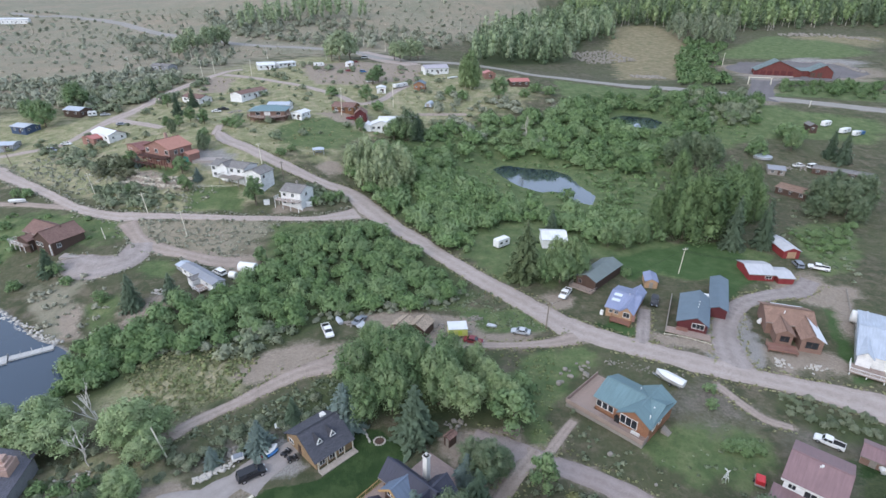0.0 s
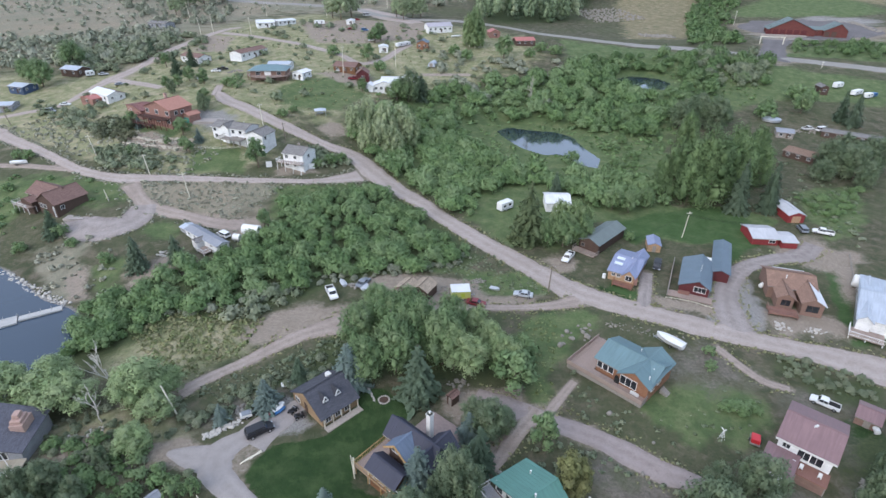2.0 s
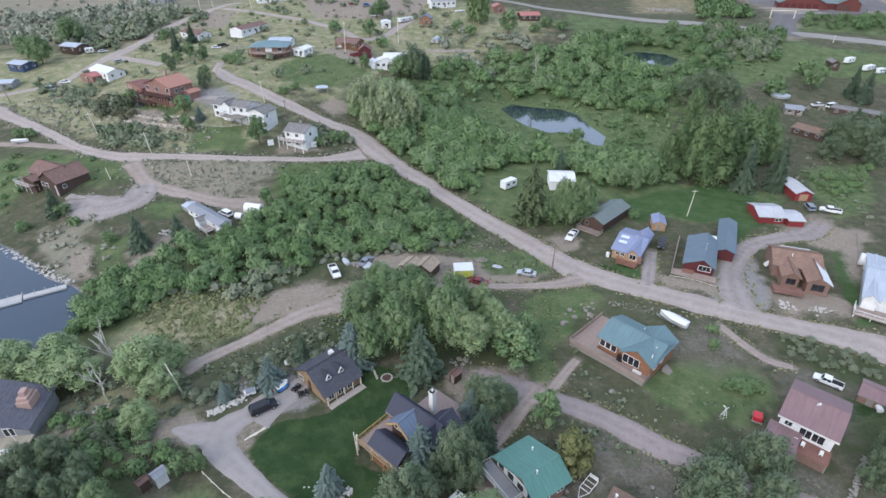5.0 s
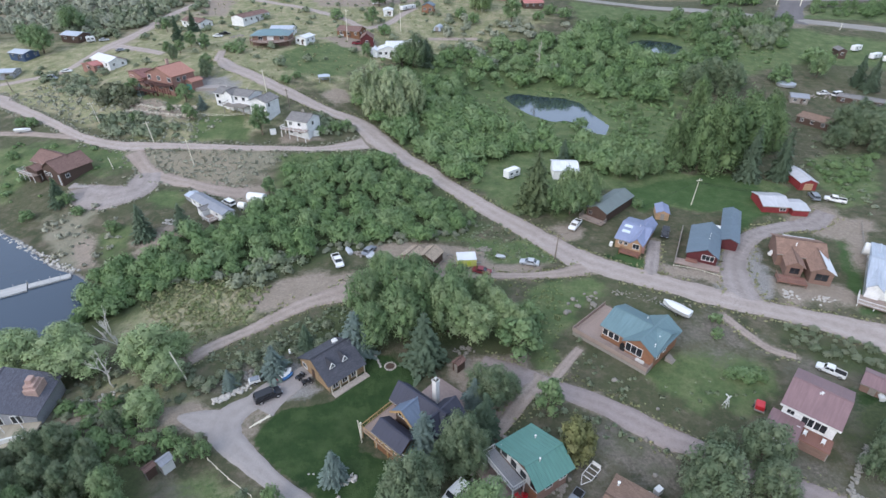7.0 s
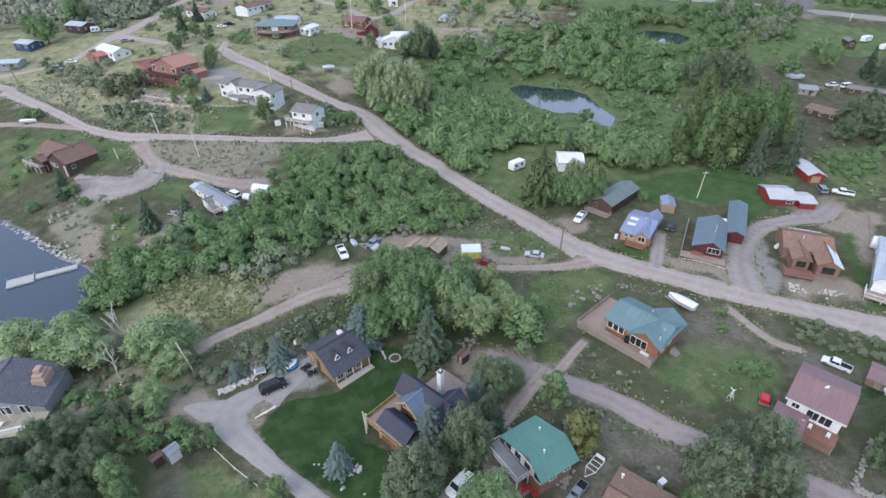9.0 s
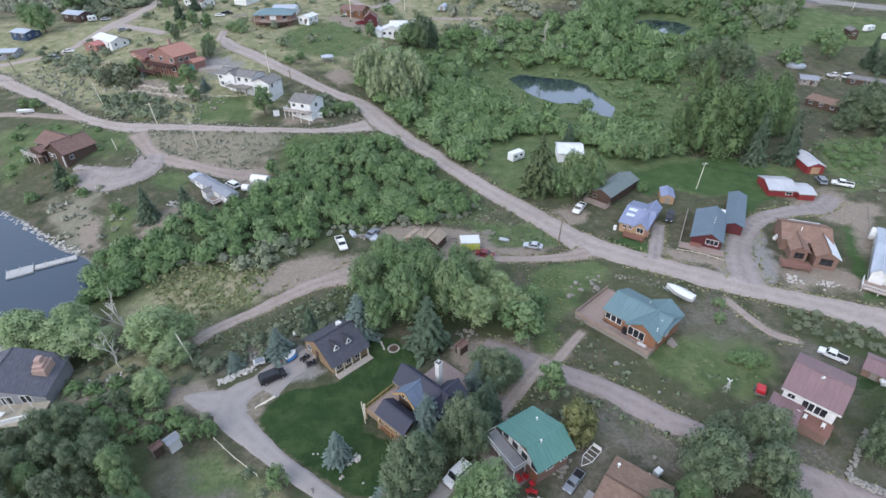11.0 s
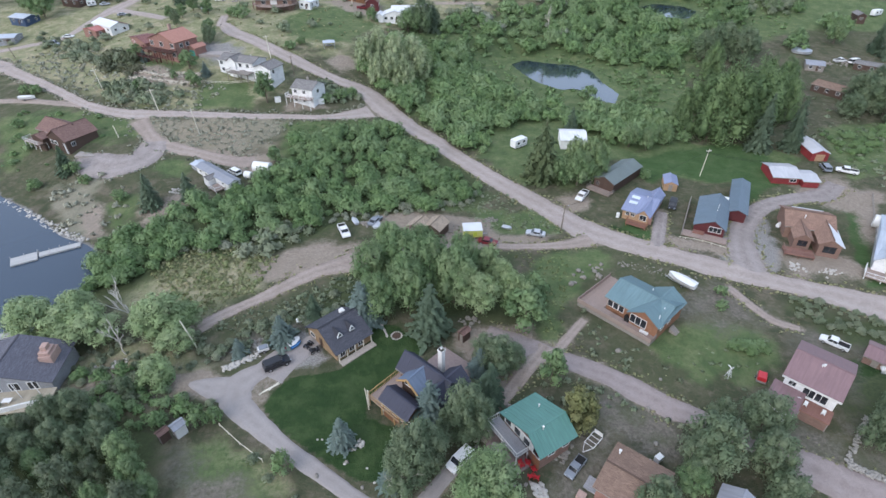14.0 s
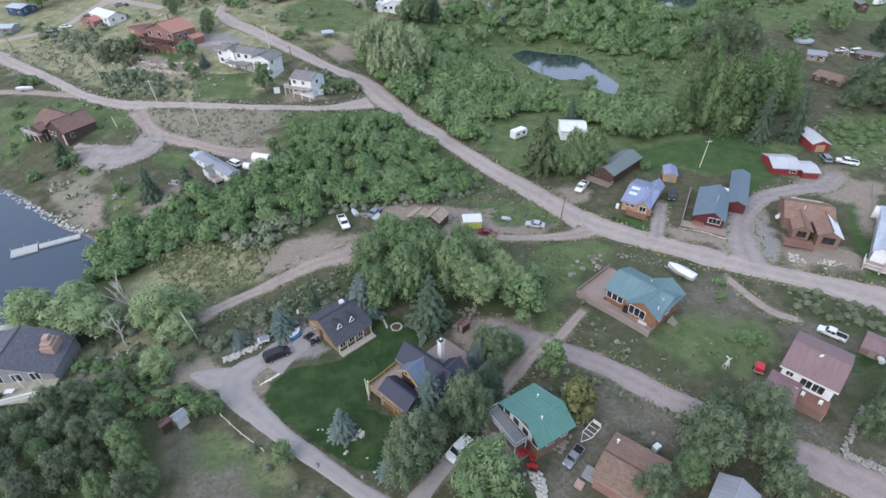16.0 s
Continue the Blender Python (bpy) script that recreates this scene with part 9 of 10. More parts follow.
rubble("terrace_stones_end", (-105.34, 195.29), (-96.39, 193.40), 1.5, 0.36, 100, M_tanrock, "pale stacked terrace stones", "stones", 2)
rubble("patio_edge_stones", (12.72, 43.85), (13.58, 40.02), 1.6, 0.35, 60, M_palerock, "pale stones beside the patio", "stones", single=True)
rubble("green_house_stones", (16.52, 47.08), (18.74, 50.02), 1.2, 0.3, 30, M_rock, "stones below the green house", "stones", single=True)
for p, s_ in (((31.93, 50.34), 0.5), ((31.09, 69.80), 0.6), ((36.74, 63.21), 0.4), ((32.72, 56.90), 0.5), ((26.08, 89.19), 0.8), ((6.15, 125.81), 0.45), ((9.95, 57.41), 0.5), ((72.99, 79.97), 0.5), ((-19.20, 44.53), 0.4), ((-15.15, 46.91), 0.35), ((-12.31, 42.83), 0.35), ((53.23, 103.21), 0.35)):
    boulder(p, s_)
boulder((-15.24, 48.94), 0.32, M_palerock, "pale rounded stone lying on the lawn")
boulder((-15.4, 46.61), 0.28, M_palerock, "pale rounded stone lying on the lawn")
boulder((-11.99, 45.9), 0.22, M_palerock, "pale rounded stone lying on the lawn")
boulder((-10.63, 43.63), 0.26, M_palerock, "pale rounded stone lying on the lawn")
boulder((-19.58, 50.67), 0.20, M_palerock, "pale rounded stone lying on the lawn")
boulder((-20.29, 50.66), 0.20, M_palerock, "pale rounded stone lying on the lawn")
k_ = thing("red_cart", "small red garden cart on a trailer", "cart", (54.22, 63.52), 60)
part("tub", Solid().box(-0.9, 0.9, -0.7, 0.7, 0.45, 1.3).mesh("tub", P_bright, 0.15), k_)
part("bed", Solid().box(-1.2, 1.4, -0.8, 0.8, 0.35, 0.45).mesh("bed", M_greywood), k_)
for y in (-0.85, 0.85):
    wheel(k_, 0, y, 0.28)
w_ = thing("garden_windmill", "white lattice garden windmill on grass", "windmill", (48.75, 64.11), 20)
s = Solid()
for a, b in ((-0.5, -0.5), (0.5, -0.5), (0.5, 0.5), (-0.5, 0.5)):
    s.beam((a, b, 0), (a * 0.1, b * 0.1, 3.0), 0.08)
    s.beam((a * 0.65, b * 0.65, 1.0), (-b * 0.65, a * 0.65, 1.0), 0.06).beam((a * 0.4, b * 0.4, 1.9), (-b * 0.4, a * 0.4, 1.9), 0.06)
part("tower", s.mesh("tower", M_white), w_)
s = Solid()
for k in range(8):
    a = k * math.pi / 4
    s.beam((0.1, -0.15, 3.0), (0.1 + 0.5 * math.cos(a), -0.15, 3.0 + 0.5 * math.sin(a)), 0.1, 0.03)
part("rotor", s.mesh("rotor", M_white), w_)
part("tail", Solid().box(-0.05, 0.05, 0.1, 0.9, 2.85, 3.15).mesh("tail", M_white), w_)
w_.scale = (0.75, 0.75, 0.75)
c_ = thing("white_crate", "white metal crate with a bent frame beside the brown roof", "crate", (31.36, 47.53), 35)
part("crate", Solid().box(-0.6, 0.6, -0.45, 0.45, 0.1, 1.1).mesh("crate", M_white, 0.05), c_)
part("frame", Solid().beam((-1.6, -0.5, 0), (-1.6, -0.5, 1.2), 0.08).beam((-1.6, 0.5, 0), (-1.6, 0.5, 1.2), 0.08).beam((-1.6, -0.5, 1.2), (-1.6, 0.5, 1.2), 0.08).beam((-1.6, -0.5, 0.6), (-0.6, -0.5, 0.3), 0.06).mesh("frame", M_metal), c_)
p_ = thing("propane_tank", "white propane tank on feet", "tank", (76.28, 65.47), 70)
part("tank", Solid().rod((-0.9, 0, 0.75), (0.9, 0, 0.75), 0.5, 14).mesh("tank", M_white, 0.1), p_)
part("feet", Solid().box(-0.6, -0.45, -0.3, 0.3, 0, 0.35).box(0.45, 0.6, -0.3, 0.3, 0, 0.35).mesh("feet", M_metal), p_)


def oval_tank(label, a, b, r, mat=M_white):
    m = middle(a, b)
    L = math.hypot(b[0] - a[0], b[1] - a[1])
    root = thing("storage_tank", label, "tank", m, heading_of(a, b))
    part("tank", Solid().rod((-L / 2, 0, r + 0.2), (L / 2, 0, r + 0.2), r, 16).mesh("tank", mat, 0.3), root)
    part("cradle", Solid().box(-L * 0.3, -L * 0.2, -r * 0.7, r * 0.7, 0, r * 0.5).box(L * 0.2, L * 0.3, -r * 0.7, r * 0.7, 0, r * 0.5).mesh("cradle", M_metal), root)


oval_tank("large white cylindrical tank on the bank", (-56.04, 138.98), (-50.98, 137.75), 1.5)
oval_tank("pale covered tank near the trailer", (-57.73, 135.27), (-55.62, 134.65), 1.0)
oval_tank("pale round-ended tank beside the white house", (103.82, 112.37), (108.70, 108.53), 1.6)
oval_tank("small white tank near the brown house", (80.27, 111.19), (81.63, 112.26), 0.5)

# lake dock: floating sections
def dock(label, a, b, w=1.7, n=4):
    root = new("dock")
    L = math.hypot(b[0] - a[0], b[1] - a[1])
    for k in range(n):
        u0, u1 = -L / 2 + L * k / n, -L / 2 + L * (k + 1) / n - 0.06
        m = int((u1 - u0) / 0.3)
        section = part("dock_section", Solid().box(u0, u1, -w / 2 + 0.05, w / 2 - 0.05, -0.15, 0.32).mesh("dock_section", M_palewood), root)
        plank = Solid().box(0, (u1 - u0) / m * 0.93, -w / 2, w / 2, 0.322, 0.38).mesh("plank", M_palewood)
        for i in range(m):
            part("plank", plank, section).location = (u0 + (u1 - u0) * i / m, 0, 0)
    for k in range(n + 1):
        part("dock_post", Solid().rod((-L / 2 + L * k / n, w / 2, -1.6), (-L / 2 + L * k / n, w / 2, 0.9), 0.07, 8).mesh("dock_post", M_metal), root)
    m = middle(a, b)
    root.matrix_basis = pose(*m, LAKE_Z, 0, 0, heading_of(a, b))
    return tagged(root, label, "dock")


M_palewood = boards("pale_dock_planks", (0.52, 0.51, 0.49), 0.3, 0, 0.8, 0.15, 0.35)
dock("pale floating dock reaching into the lake", (-97.88, 102.69), (-90.43, 107.22), 2.0, 4)
dock("broad pale floating platform at the dock's end", (-102.65, 99.51), (-98.01, 102.46), 3.4, 2)
dock("pale floating dock beside the lakeside house", (-93.93, 73.61), (-84.90, 76.49), 1.6, 3)


# overhead wires from the lawn pole to the barn
def cable(label, a, b, za, zb, sag=0.7):
    root = new("power_cable")
    pts = []
    for k in range(9):
        t = k / 8
        pts.append((a[0] + (b[0] - a[0]) * t, a[1] + (b[1] - a[1]) * t, z_at(*a) * (1 - t) + z_at(*b) * t + za * (1 - t) + zb * t - sag * 4 * t * (1 - t)))
    part("wire", mesh_of("wire", *tube(pts, [0.025] * 9, 5), M_tyre), root)
    tagged(root, label, "cable")


for k in range(3):
    cable("thin sagging overhead wire", (72.18, 139.20), (94.29, 140.23), 7.8 - 0.25 * k, 4.0 - 0.3 * k)
cable("thin sagging wire along the road", (27.36, 110.06), (72.18, 139.20), 6.8, 7.8, 1.4)
for a, b in [((-31.88, 59.22), (-30.17, 60.95)), ((-31.36, 59.71), (-29.02, 61.72)), ((-30.54, 60.21), (-29.28, 61.96))]:
    log = thing("log", "pale peeled log lying on the lawn edge", "log", middle(a, b), heading_of(a, b), "logs by the drive")
    span = math.hypot(b[0] - a[0], b[1] - a[1]) / 2
    part("stem", mesh_of("stem", *tube([(-span, 0, 0.12), (0, 0.05, 0.14), (span, 0, 0.12)], [0.13, 0.12, 0.1], 8), M_palepole), log)
# ---------------------------------------------------------------- houses on the knoll
def salmon_house():
    h = House("house", "large salmon house with brick red roof and decks", (-114.95, 210.54), (-101.38, 203.3), (-95.5, 212.75))
    L, W = h.L, h.W
    # Light on the right slope is put into this paler shingle colour.
    lit_salmon = plain("lit_salmon_shingles", (0.43, 0.22, 0.17), 0.9, var=0.3, scale=2)
    h.wing(M_salmon, R_red, 6.0, 2.8, "v", over=0.5, seams=False, skew=0.52, roof2=lit_salmon)
    h.deck((0, L, -2.8, 0.5), 3.0, M_darkwood, M_darkred, "flr", label="dark upper deck with maroon rails")
    h.deck((-1.6, L * 0.6, -4.4, -2.8), 0.6, M_darkwood, M_darkred, "fl", label="dark lower deck")
    for u in (1.6, L * 0.45, L - 2.6):
        h.window("f", u, 4.6, 1.6, 1.5, over=0.5)
        h.window("f", u, 1.4, 1.6, 1.4, over=0.5)
    for v in (W * 0.25, W * 0.5):
        h.window("r", v, 4.4, 1.3, 1.3, over=0.5)
    h.chimney(L * 0.38, W * 0.62, 6.0, 10.2, 0.9, M_pinkstone)
    gar = (L - 0.8, L + 3.4, W * 0.5, W * 1.02)
    # The garage roof shares the lit slope's paler colour.
    h.wing(M_salmon, lit_salmon, 3.2, 1.0, "v", gar, 0.35, seams=False)
    h.door("f", 1.7, 2.8, 2.3, gar, 0.35, paint("green_garage_door", (0.05, 0.22, 0.18)))
    h.wing(M_salmon, R_red, 3.4, 1.2, "u", (-5.0, 0.8, W * 0.45, W * 1.05), 0.4, seams=False)
    h2 = House("house", "low brick red annex house", (-130.01, 225.52), (-118.23, 214.71), (-118.88, 225.02))
    h2.wing(M_salmon, R_red, 3.0, 1.2, "v", over=0.4, seams=False)
    h2.window("f", 2.0, 1.6)
    h2.window("f", 4.5, 1.6)


def white_long_house():
    h = House("house", "long white two-storey house with grey roof", (-84.53, 197.43), (-69.77, 191.66), (-67.37, 200.06))
    L, W = h.L, h.W
    h.wing(M_whitesiding, R_grey, 4.7, 1.4, "u", over=0.45, seams=False)
    h.wing(M_whitesiding, R_grey, 4.9, 1.5, "v", (L * 0.3, L * 0.55, -0.6, W * 0.6), 0.35, seams=False)
    end = h.span((-70.12, 190.70), (-62.16, 188.70), (-62.30, 196.47))
    h.wing(M_whitesiding, R_grey, 3.8, 1.5, "v", end, 0.45, seams=False)
    for u, z in ((1.2, 3.7), (1.6, 1.4), (5.0, 3.7), (L * 0.6, 3.6), (L * 0.68, 1.4), (L * 0.8, 3.6)):
        h.window("f", u, z, 1.2, 1.2)
    h.window("r", 1.6, 2.6, 1.0, 1.3, end, 0.45)
    h.deck((L * 0.42, L * 0.98, -3.4, 0.4), 1.8, M_greywood, M_greywood, "fl", label="grey deck in front")
    h.box("deck_table", M_white, L * 0.6, L * 0.6 + 1.2, -2.0, -1.2, 2.2, 2.4)
    h.vent(L * 0.2, W * 0.5, 6.0)
    h.vent(L * 0.75, W * 0.55, 6.0)
    y = thing("parking_pad", "grey worn parking pad beside the white house", "pad", (-90.71, 211.99), 0)
    part("slab", Solid().box(-5, 6, -4, 5, -1.0, 0.12).mesh("slab", M_concrete), y)


def white_balcony_house():
    h = House("house", "small white house with grey roof and balcony", (-54.30, 179.81), (-46.13, 176.63), (-43.21, 184.85))
    L, W = h.L, h.W
    h.wing(M_whitesiding, R_grey, 5.2, 1.9, "u", over=0.4, seams=False)
    h.deck((-0.8, L + 0.2, -2.2, 0.4), 2.7, M_deck, M_white, "flr", label="white railed balcony")
    for u in (1.4, L * 0.55):
        h.window("f", u, 4.1, 1.1, 1.1, over=0.4)
        h.window("f", u, 1.4, 1.4, 1.2, over=0.4)
    h.window("r", W * 0.4, 4.0, 1.2, 1.2, over=0.4)
    h.chimney(L * 0.5, W * 0.55, 5.6, 7.8, 0.6, M_stone)
    for lab, p in (("white shed door panel standing by the lane", (-59.05, 179.70)), ("white board leaning near the house", (-44.30, 180.32))):
        b = thing("white_box", lab, "box", p, 20)
        part("body", Solid().box(-1.0, 1.0, -0.4, 0.4, 0, 1.8).mesh("body", M_white, 0.05), b)
        part("lid", Solid().box(-1.05, 1.05, -0.45, 0.45, 1.8, 1.88).mesh("lid", M_trim), b)


def chocolate_house():
    h = House("house", "brown house with chocolate roof and stone chimney", (-129.70, 155.66), (-115.36, 148.26), (-119.43, 162.59))
    L, W = h.L, h.W
    h.wing(M_darkwood, R_choco, 3.2, 2.6, "u", (-1.0, L * 0.8, W * 0.15, W * 0.95), 0.45, seams=False)
    end = h.span((-114.94, 146.51), (-107.33, 149.06), (-116.76, 160.04))
    h.wing(M_darkwood, R_choco, 3.0, 3.0, "v", (L * 0.45, L * 1.05, -0.2, W * 0.98), 0.45, seams=False)
    gab = (L * 0.45, L * 1.05, -0.2, W * 0.95)
    h.window("f", 1.4, 1.5, 1.2, 1.2, gab)
    h.window("f", 3.4, 1.5, 1.2, 1.2, gab)
    h.window("r", 2.0, 1.5, 1.1, 1.1, gab)
    h.box("porch_post", M_white, L * 1.05, L * 1.05 + 0.25, -0.7, -0.45, -0.5, 2.8)
    h.wing(M_darkwood, R_choco, 2.2, 1.1, "v", (L * 0.02, L * 0.42, -1.4, W * 0.5), 0.4, seams=False)
    for k in range(4):
        h.skylight(L * (0.6 + 0.09 * (k % 2)), W * (0.35 + 0.14 * (k // 2)), 5.0 + 0.3 * (k % 2), 0.0, 0.5, 0.9)
    h.deck((-1.5, L * 0.4, -2.6, 0), 0.9, M_deck, M_trim, "fl")
    s = thing("drive_slab", "pale concrete apron before the garage", "slab", (-109.56, 147.84), 0)
    part("slab", Solid().box(-3, 3, -1.6, 1.6, -1.0, 0.14).mesh("slab", M_concrete), s)


def grey_trailer_house():
    h = House("mobile_home", "long grey-roofed white mobile home", (-72.50, 137.68), (-59.29, 126.66), (-57.43, 130.39), "mobile home")
    L, W = h.L, h.W
    h.wing(M_whitesiding, R_ash, 2.4, 0.7, "u", over=0.25)
    h.wing(M_whitesiding, R_grey, 2.2, 0.6, "v", (L * 0.42, L * 0.6, -2.0, 1.0), 0.25, seams=False)
    h.wing(M_grey, R_palegrey, 2.0, 0.5, "u", (-3.5, -0.3, 0.2, W), 0.2, seams=False)
    h.window("r", W * 0.3, 1.9, 0.9, 0.7, over=0.25)
    h.window("r", W * 0.6, 1.9, 0.9, 0.7, over=0.25)
    for u in (2.0, 5.0, L * 0.8):
        h.window("f", u, 1.7, 1.1, 0.9, over=0.25)
    h.deck((L * 0.62, L * 0.85, -2.6, 0.2), 0.6, M_deck, M_white, "fr")


salmon_house()
white_long_house()
white_balcony_house()
chocolate_house()
grey_trailer_house()


def simple(label, a, b, c, eave, rise, ridge, wall, roof, n=3, name="house", category="house", side="f", seams=False, roof2=None, rear=2, over=0.35, deep=8.5):
    """A plain gabled building with a row of windows and a door."""
    h = House(name, label, a, b, c, category, deepest=deep)
    h.wing(wall, roof, eave, rise, ridge, over=over, seams=seams, roof2=roof2)
    L = h.L - 2 * over
    for i in range(n):
        h.window("f", L * (i + 0.5) / n, min(eave * 0.58, 2.0), min(1.2, L / n * 0.55), 1.1, over=over)
    for i in range(rear):
        h.window("r", (h.W - 2 * over) * (i + 0.5) / rear, min(eave * 0.58, 2.0), 0.9, 1.0, over=over)
    h.door("f", L * 0.5 + 0.9, over=over, mat=M_darkwood)
    return h


# upper village, from the left of the hill lane to the highway
simple("small blue cabin with pale metal roof", (-208.90, 267.88), (-199.12, 264.43), (-208.14, 277.60), 3.0, 1.0, "u", paint("deep_blue_boards", (0.04, 0.07, 0.14)), R_palegrey, 2, "cabin", "cabin")
simple("dark cabin with a pale sheet metal roof", (-196.06, 290.44), (-184.85, 286.45), (-190.99, 299.54), 3.2, 1.3, "u", M_darkwood, R_palegrey, 2, "cabin", "cabin")
simple("pale grey outbuilding on the grassy slope", (-199.74, 242.47), (-191.46, 243.97), (-199.04, 254.55), 2.6, 0.8, "u", M_grey, R_palegrey, 2, "shed", "shed")
simple("white house with brown and white roof halves", (-159.11, 250.49), (-145.81, 241.05), (-152.00, 258.99), 3.2, 1.5, "u", M_whitesiding, R_white, 3, roof2=R_choco)
simple("small cabin with coral red roof", (-160.79, 245.21), (-152.48, 240.64), (-157.91, 253.38), 2.6, 1.0, "v", M_salmon, R_coral, 1, "cabin", "cabin", seams=True)
simple("low brown-roofed white house behind spruces", (-140.75, 308.85), (-127.19, 300.56), (-138.13, 327.03), 2.8, 1.5, "u", M_whitesiding, R_choco, 3)
simple("long white house with brown roof", (-104.47, 301.12), (-95.73, 321.18), (-102.63, 330.64), 3.4, 1.3, "u", M_whitesiding, R_choco, 5)
simple("long white mobile home with pale roof", (-85.38, 280.70), (-73.82, 280.38), (-80.08, 297.79), 3.0, 0.9, "u", M_whitesiding, R_palegrey, 4, "mobile_home", "mobile home", seams=True)
simple("white shed with pale roof", (-69.70, 265.30), (-63.77, 263.09), (-61.85, 276.55), 3.0, 0.9, "v", M_whitesiding, R_white, 2, "shed", "shed", seams=True)
simple("brown cabin with chocolate roof", (-52.91, 282.52), (-40.85, 278.67), (-40.43, 294.10), 3.0, 1.6, "u", M_brownlog, R_choco, 3, "cabin", "cabin")
simple("dark red cabin with steep roof", (-39.74, 270.06), (-33.12, 270.50), (-33.70, 287.17), 3.2, 2.4, "v", M_darkred, R_choco, 1, "cabin", "cabin")
farm = simple("white farmhouse with white metal roof", (-30.56, 259.01), (-19.81, 259.24), (-15.62, 279.38), 3.4, 1.8, "v", M_whitesiding, R_white, 4, seams=True)
farm.wing(M_whitesiding, R_white, 4.2, 2.0, "u", (farm.L * 0.35, farm.L + 5.0, 2.0, 11.0), 0.35)
farm.wing(M_whitesiding, R_white, 3.0, 1.2, "v", (-3.2, 0.6, -1.0, 6.0), 0.3)
simple("white shed among dark trees", (-13.85, 278.25), (-8.70, 280.61), (-8.33, 289.43), 2.6, 1.0, "v", M_whitesiding, R_white, 1, "shed", "shed")
simple("white house with pale mauve-grey roof", (-5.82, 369.51), (10.31, 375.62), (8.39, 413.25), 3.6, 2.0, "u", M_whitesiding, plain("pale_mauve_shingles", (0.4, 0.38, 0.42), 0.9), 5)
simple("wooden cabin with blue-grey roof", (-12.37, 331.87), (-5.28, 330.99), (-3.40, 346.75), 3.6, 1.6, "v", M_cedar, R_blue, 2, "cabin", "cabin", seams=True)
simple("small cabin with orange-red roof", (33.40, 366.06), (40.95, 367.18), (44.46, 386.53), 3.0, 1.6, "v", M_salmon, R_coral, 1, "cabin", "cabin")
simple("dark cabin with coral red metal roof", (48.85, 352.39), (61.49, 354.75), (67.17, 376.36), 2.8, 1.6, "u", M_darkwood, R_coral, 3, "cabin", "cabin", seams=True)
simple("white cottage with gabled wing", (-119.74, 384.85), (-108.77, 389.75), (-116.18, 414.92), 3.0, 1.6, "u", M_whitesiding, R_white, 3)
simple("long white mobile home near the highway", (-107.78, 393.36), (-97.72, 404.20), (-103.01, 421.95), 2.8, 0.7, "u", M_whitesiding, R_white, 4, "mobile_home", "mobile home")
simple("pale grey shed behind the yard", (-193.81, 388.15), (-178.82, 381.88), (-192.16, 410.90), 3.4, 1.0, "u", M_grey, R_grey, 2, "shed", "shed")
simple("low white shed beside wrecks", (-63.16, 401.27), (-57.57, 401.30), (-61.18, 427.95), 2.4, 0.8, "v", M_whitesiding, R_white, 1, "shed", "shed")
simple("small pale shed behind the orchard", (-33.51, 323.40), (-27.63, 323.99), (-28.01, 333.51), 2.6, 0.8, "v", M_whitesiding, R_white, 1, "shed", "shed")
simple("long white barn on the hilltop", (-524.99, 712.86), (-495.19, 720.07), (-515.26, 750.65), 5.0, 1.6, "u", M_whitesiding, R_white, 6, "barn", "barn", seams=True)
simple("low house with worn tan roof in the pasture", (141.48, 210.51), (148.27, 199.60), (158.06, 216.52), 2.8, 1.2, "u", M_darkwood, R_rust, 3)
simple("long dark-roofed open shed in the pasture", (172.73, 235.18), (190.10, 220.49), (195.13, 225.99), 3.0, 0.6, "u", M_darkwood, R_grey, 5, "shed", "shed")
simple("low grey tarped shed beside wrecks", (151.95, 233.97), (158.76, 231.02), (164.63, 239.74), 2.4, 0.8, "u", M_greywood, R_ash, 2, "shed", "shed")
simple("small dark-roofed shed by the highway", (203.07, 287.33), (207.45, 286.45), (212.79, 295.15), 3.4, 1.2, "v", M_darkwood, R_grey, 1, "shed", "shed")

# round-decked house with a faceted teal roof
h = House("house", "wooden house with faceted teal roof and round deck", (-88.89, 260.84), (-70.82, 261.46), (-77.46, 286.45), deepest=13.0)
L, W = h.L, h.W
h.wing(M_dullbrown, R_teal, 4.2, 1.8, "u", over=0.9, seams=False, hip=L * 0.28)
ring = []
for k in range(13):
    a = math.pi * (1 + k / 12)
    ring.append((L / 2 + (L / 2 + 1.5) * math.cos(a), W * 0.45 + (W * 0.5 + 4.0) * math.sin(a)))
for (xa, ya), (xb, yb) in zip(ring[:-1], ring[1:]):
    h.add("deck_segment", Solid().add([(xa, ya, 2.0), (xb, yb, 2.0), (L / 2 + (xb - L / 2) * 0.6, W * 0.45 + (yb - W * 0.45) * 0.5, 2.0), (L / 2 + (xa - L / 2) * 0.6, W * 0.45 + (ya - W * 0.45) * 0.5, 2.0), (xa, ya, 1.75), (xb, yb, 1.75), (L / 2 + (xb - L / 2) * 0.6, W * 0.45 + (yb - W * 0.45) * 0.5, 1.75), (L / 2 + (xa - L / 2) * 0.6, W * 0.45 + (ya - W * 0.45) * 0.5, 1.75)], [(0, 1, 2, 3), (7, 6, 5, 4), (0, 4, 5, 1), (1, 5, 6, 2), (2, 6, 7, 3), (3, 7, 4, 0)]).mesh("deck_segment", M_deck))
    h.add("railing", Solid().beam((xa, ya, 2.9), (xb, yb, 2.9), 0.12).beam((xa, ya, 2.4), (xb, yb, 2.4), 0.08).beam((xa, ya, -1.0), (xa, ya, 2.95), 0.16).mesh("railing", M_dullbrown))
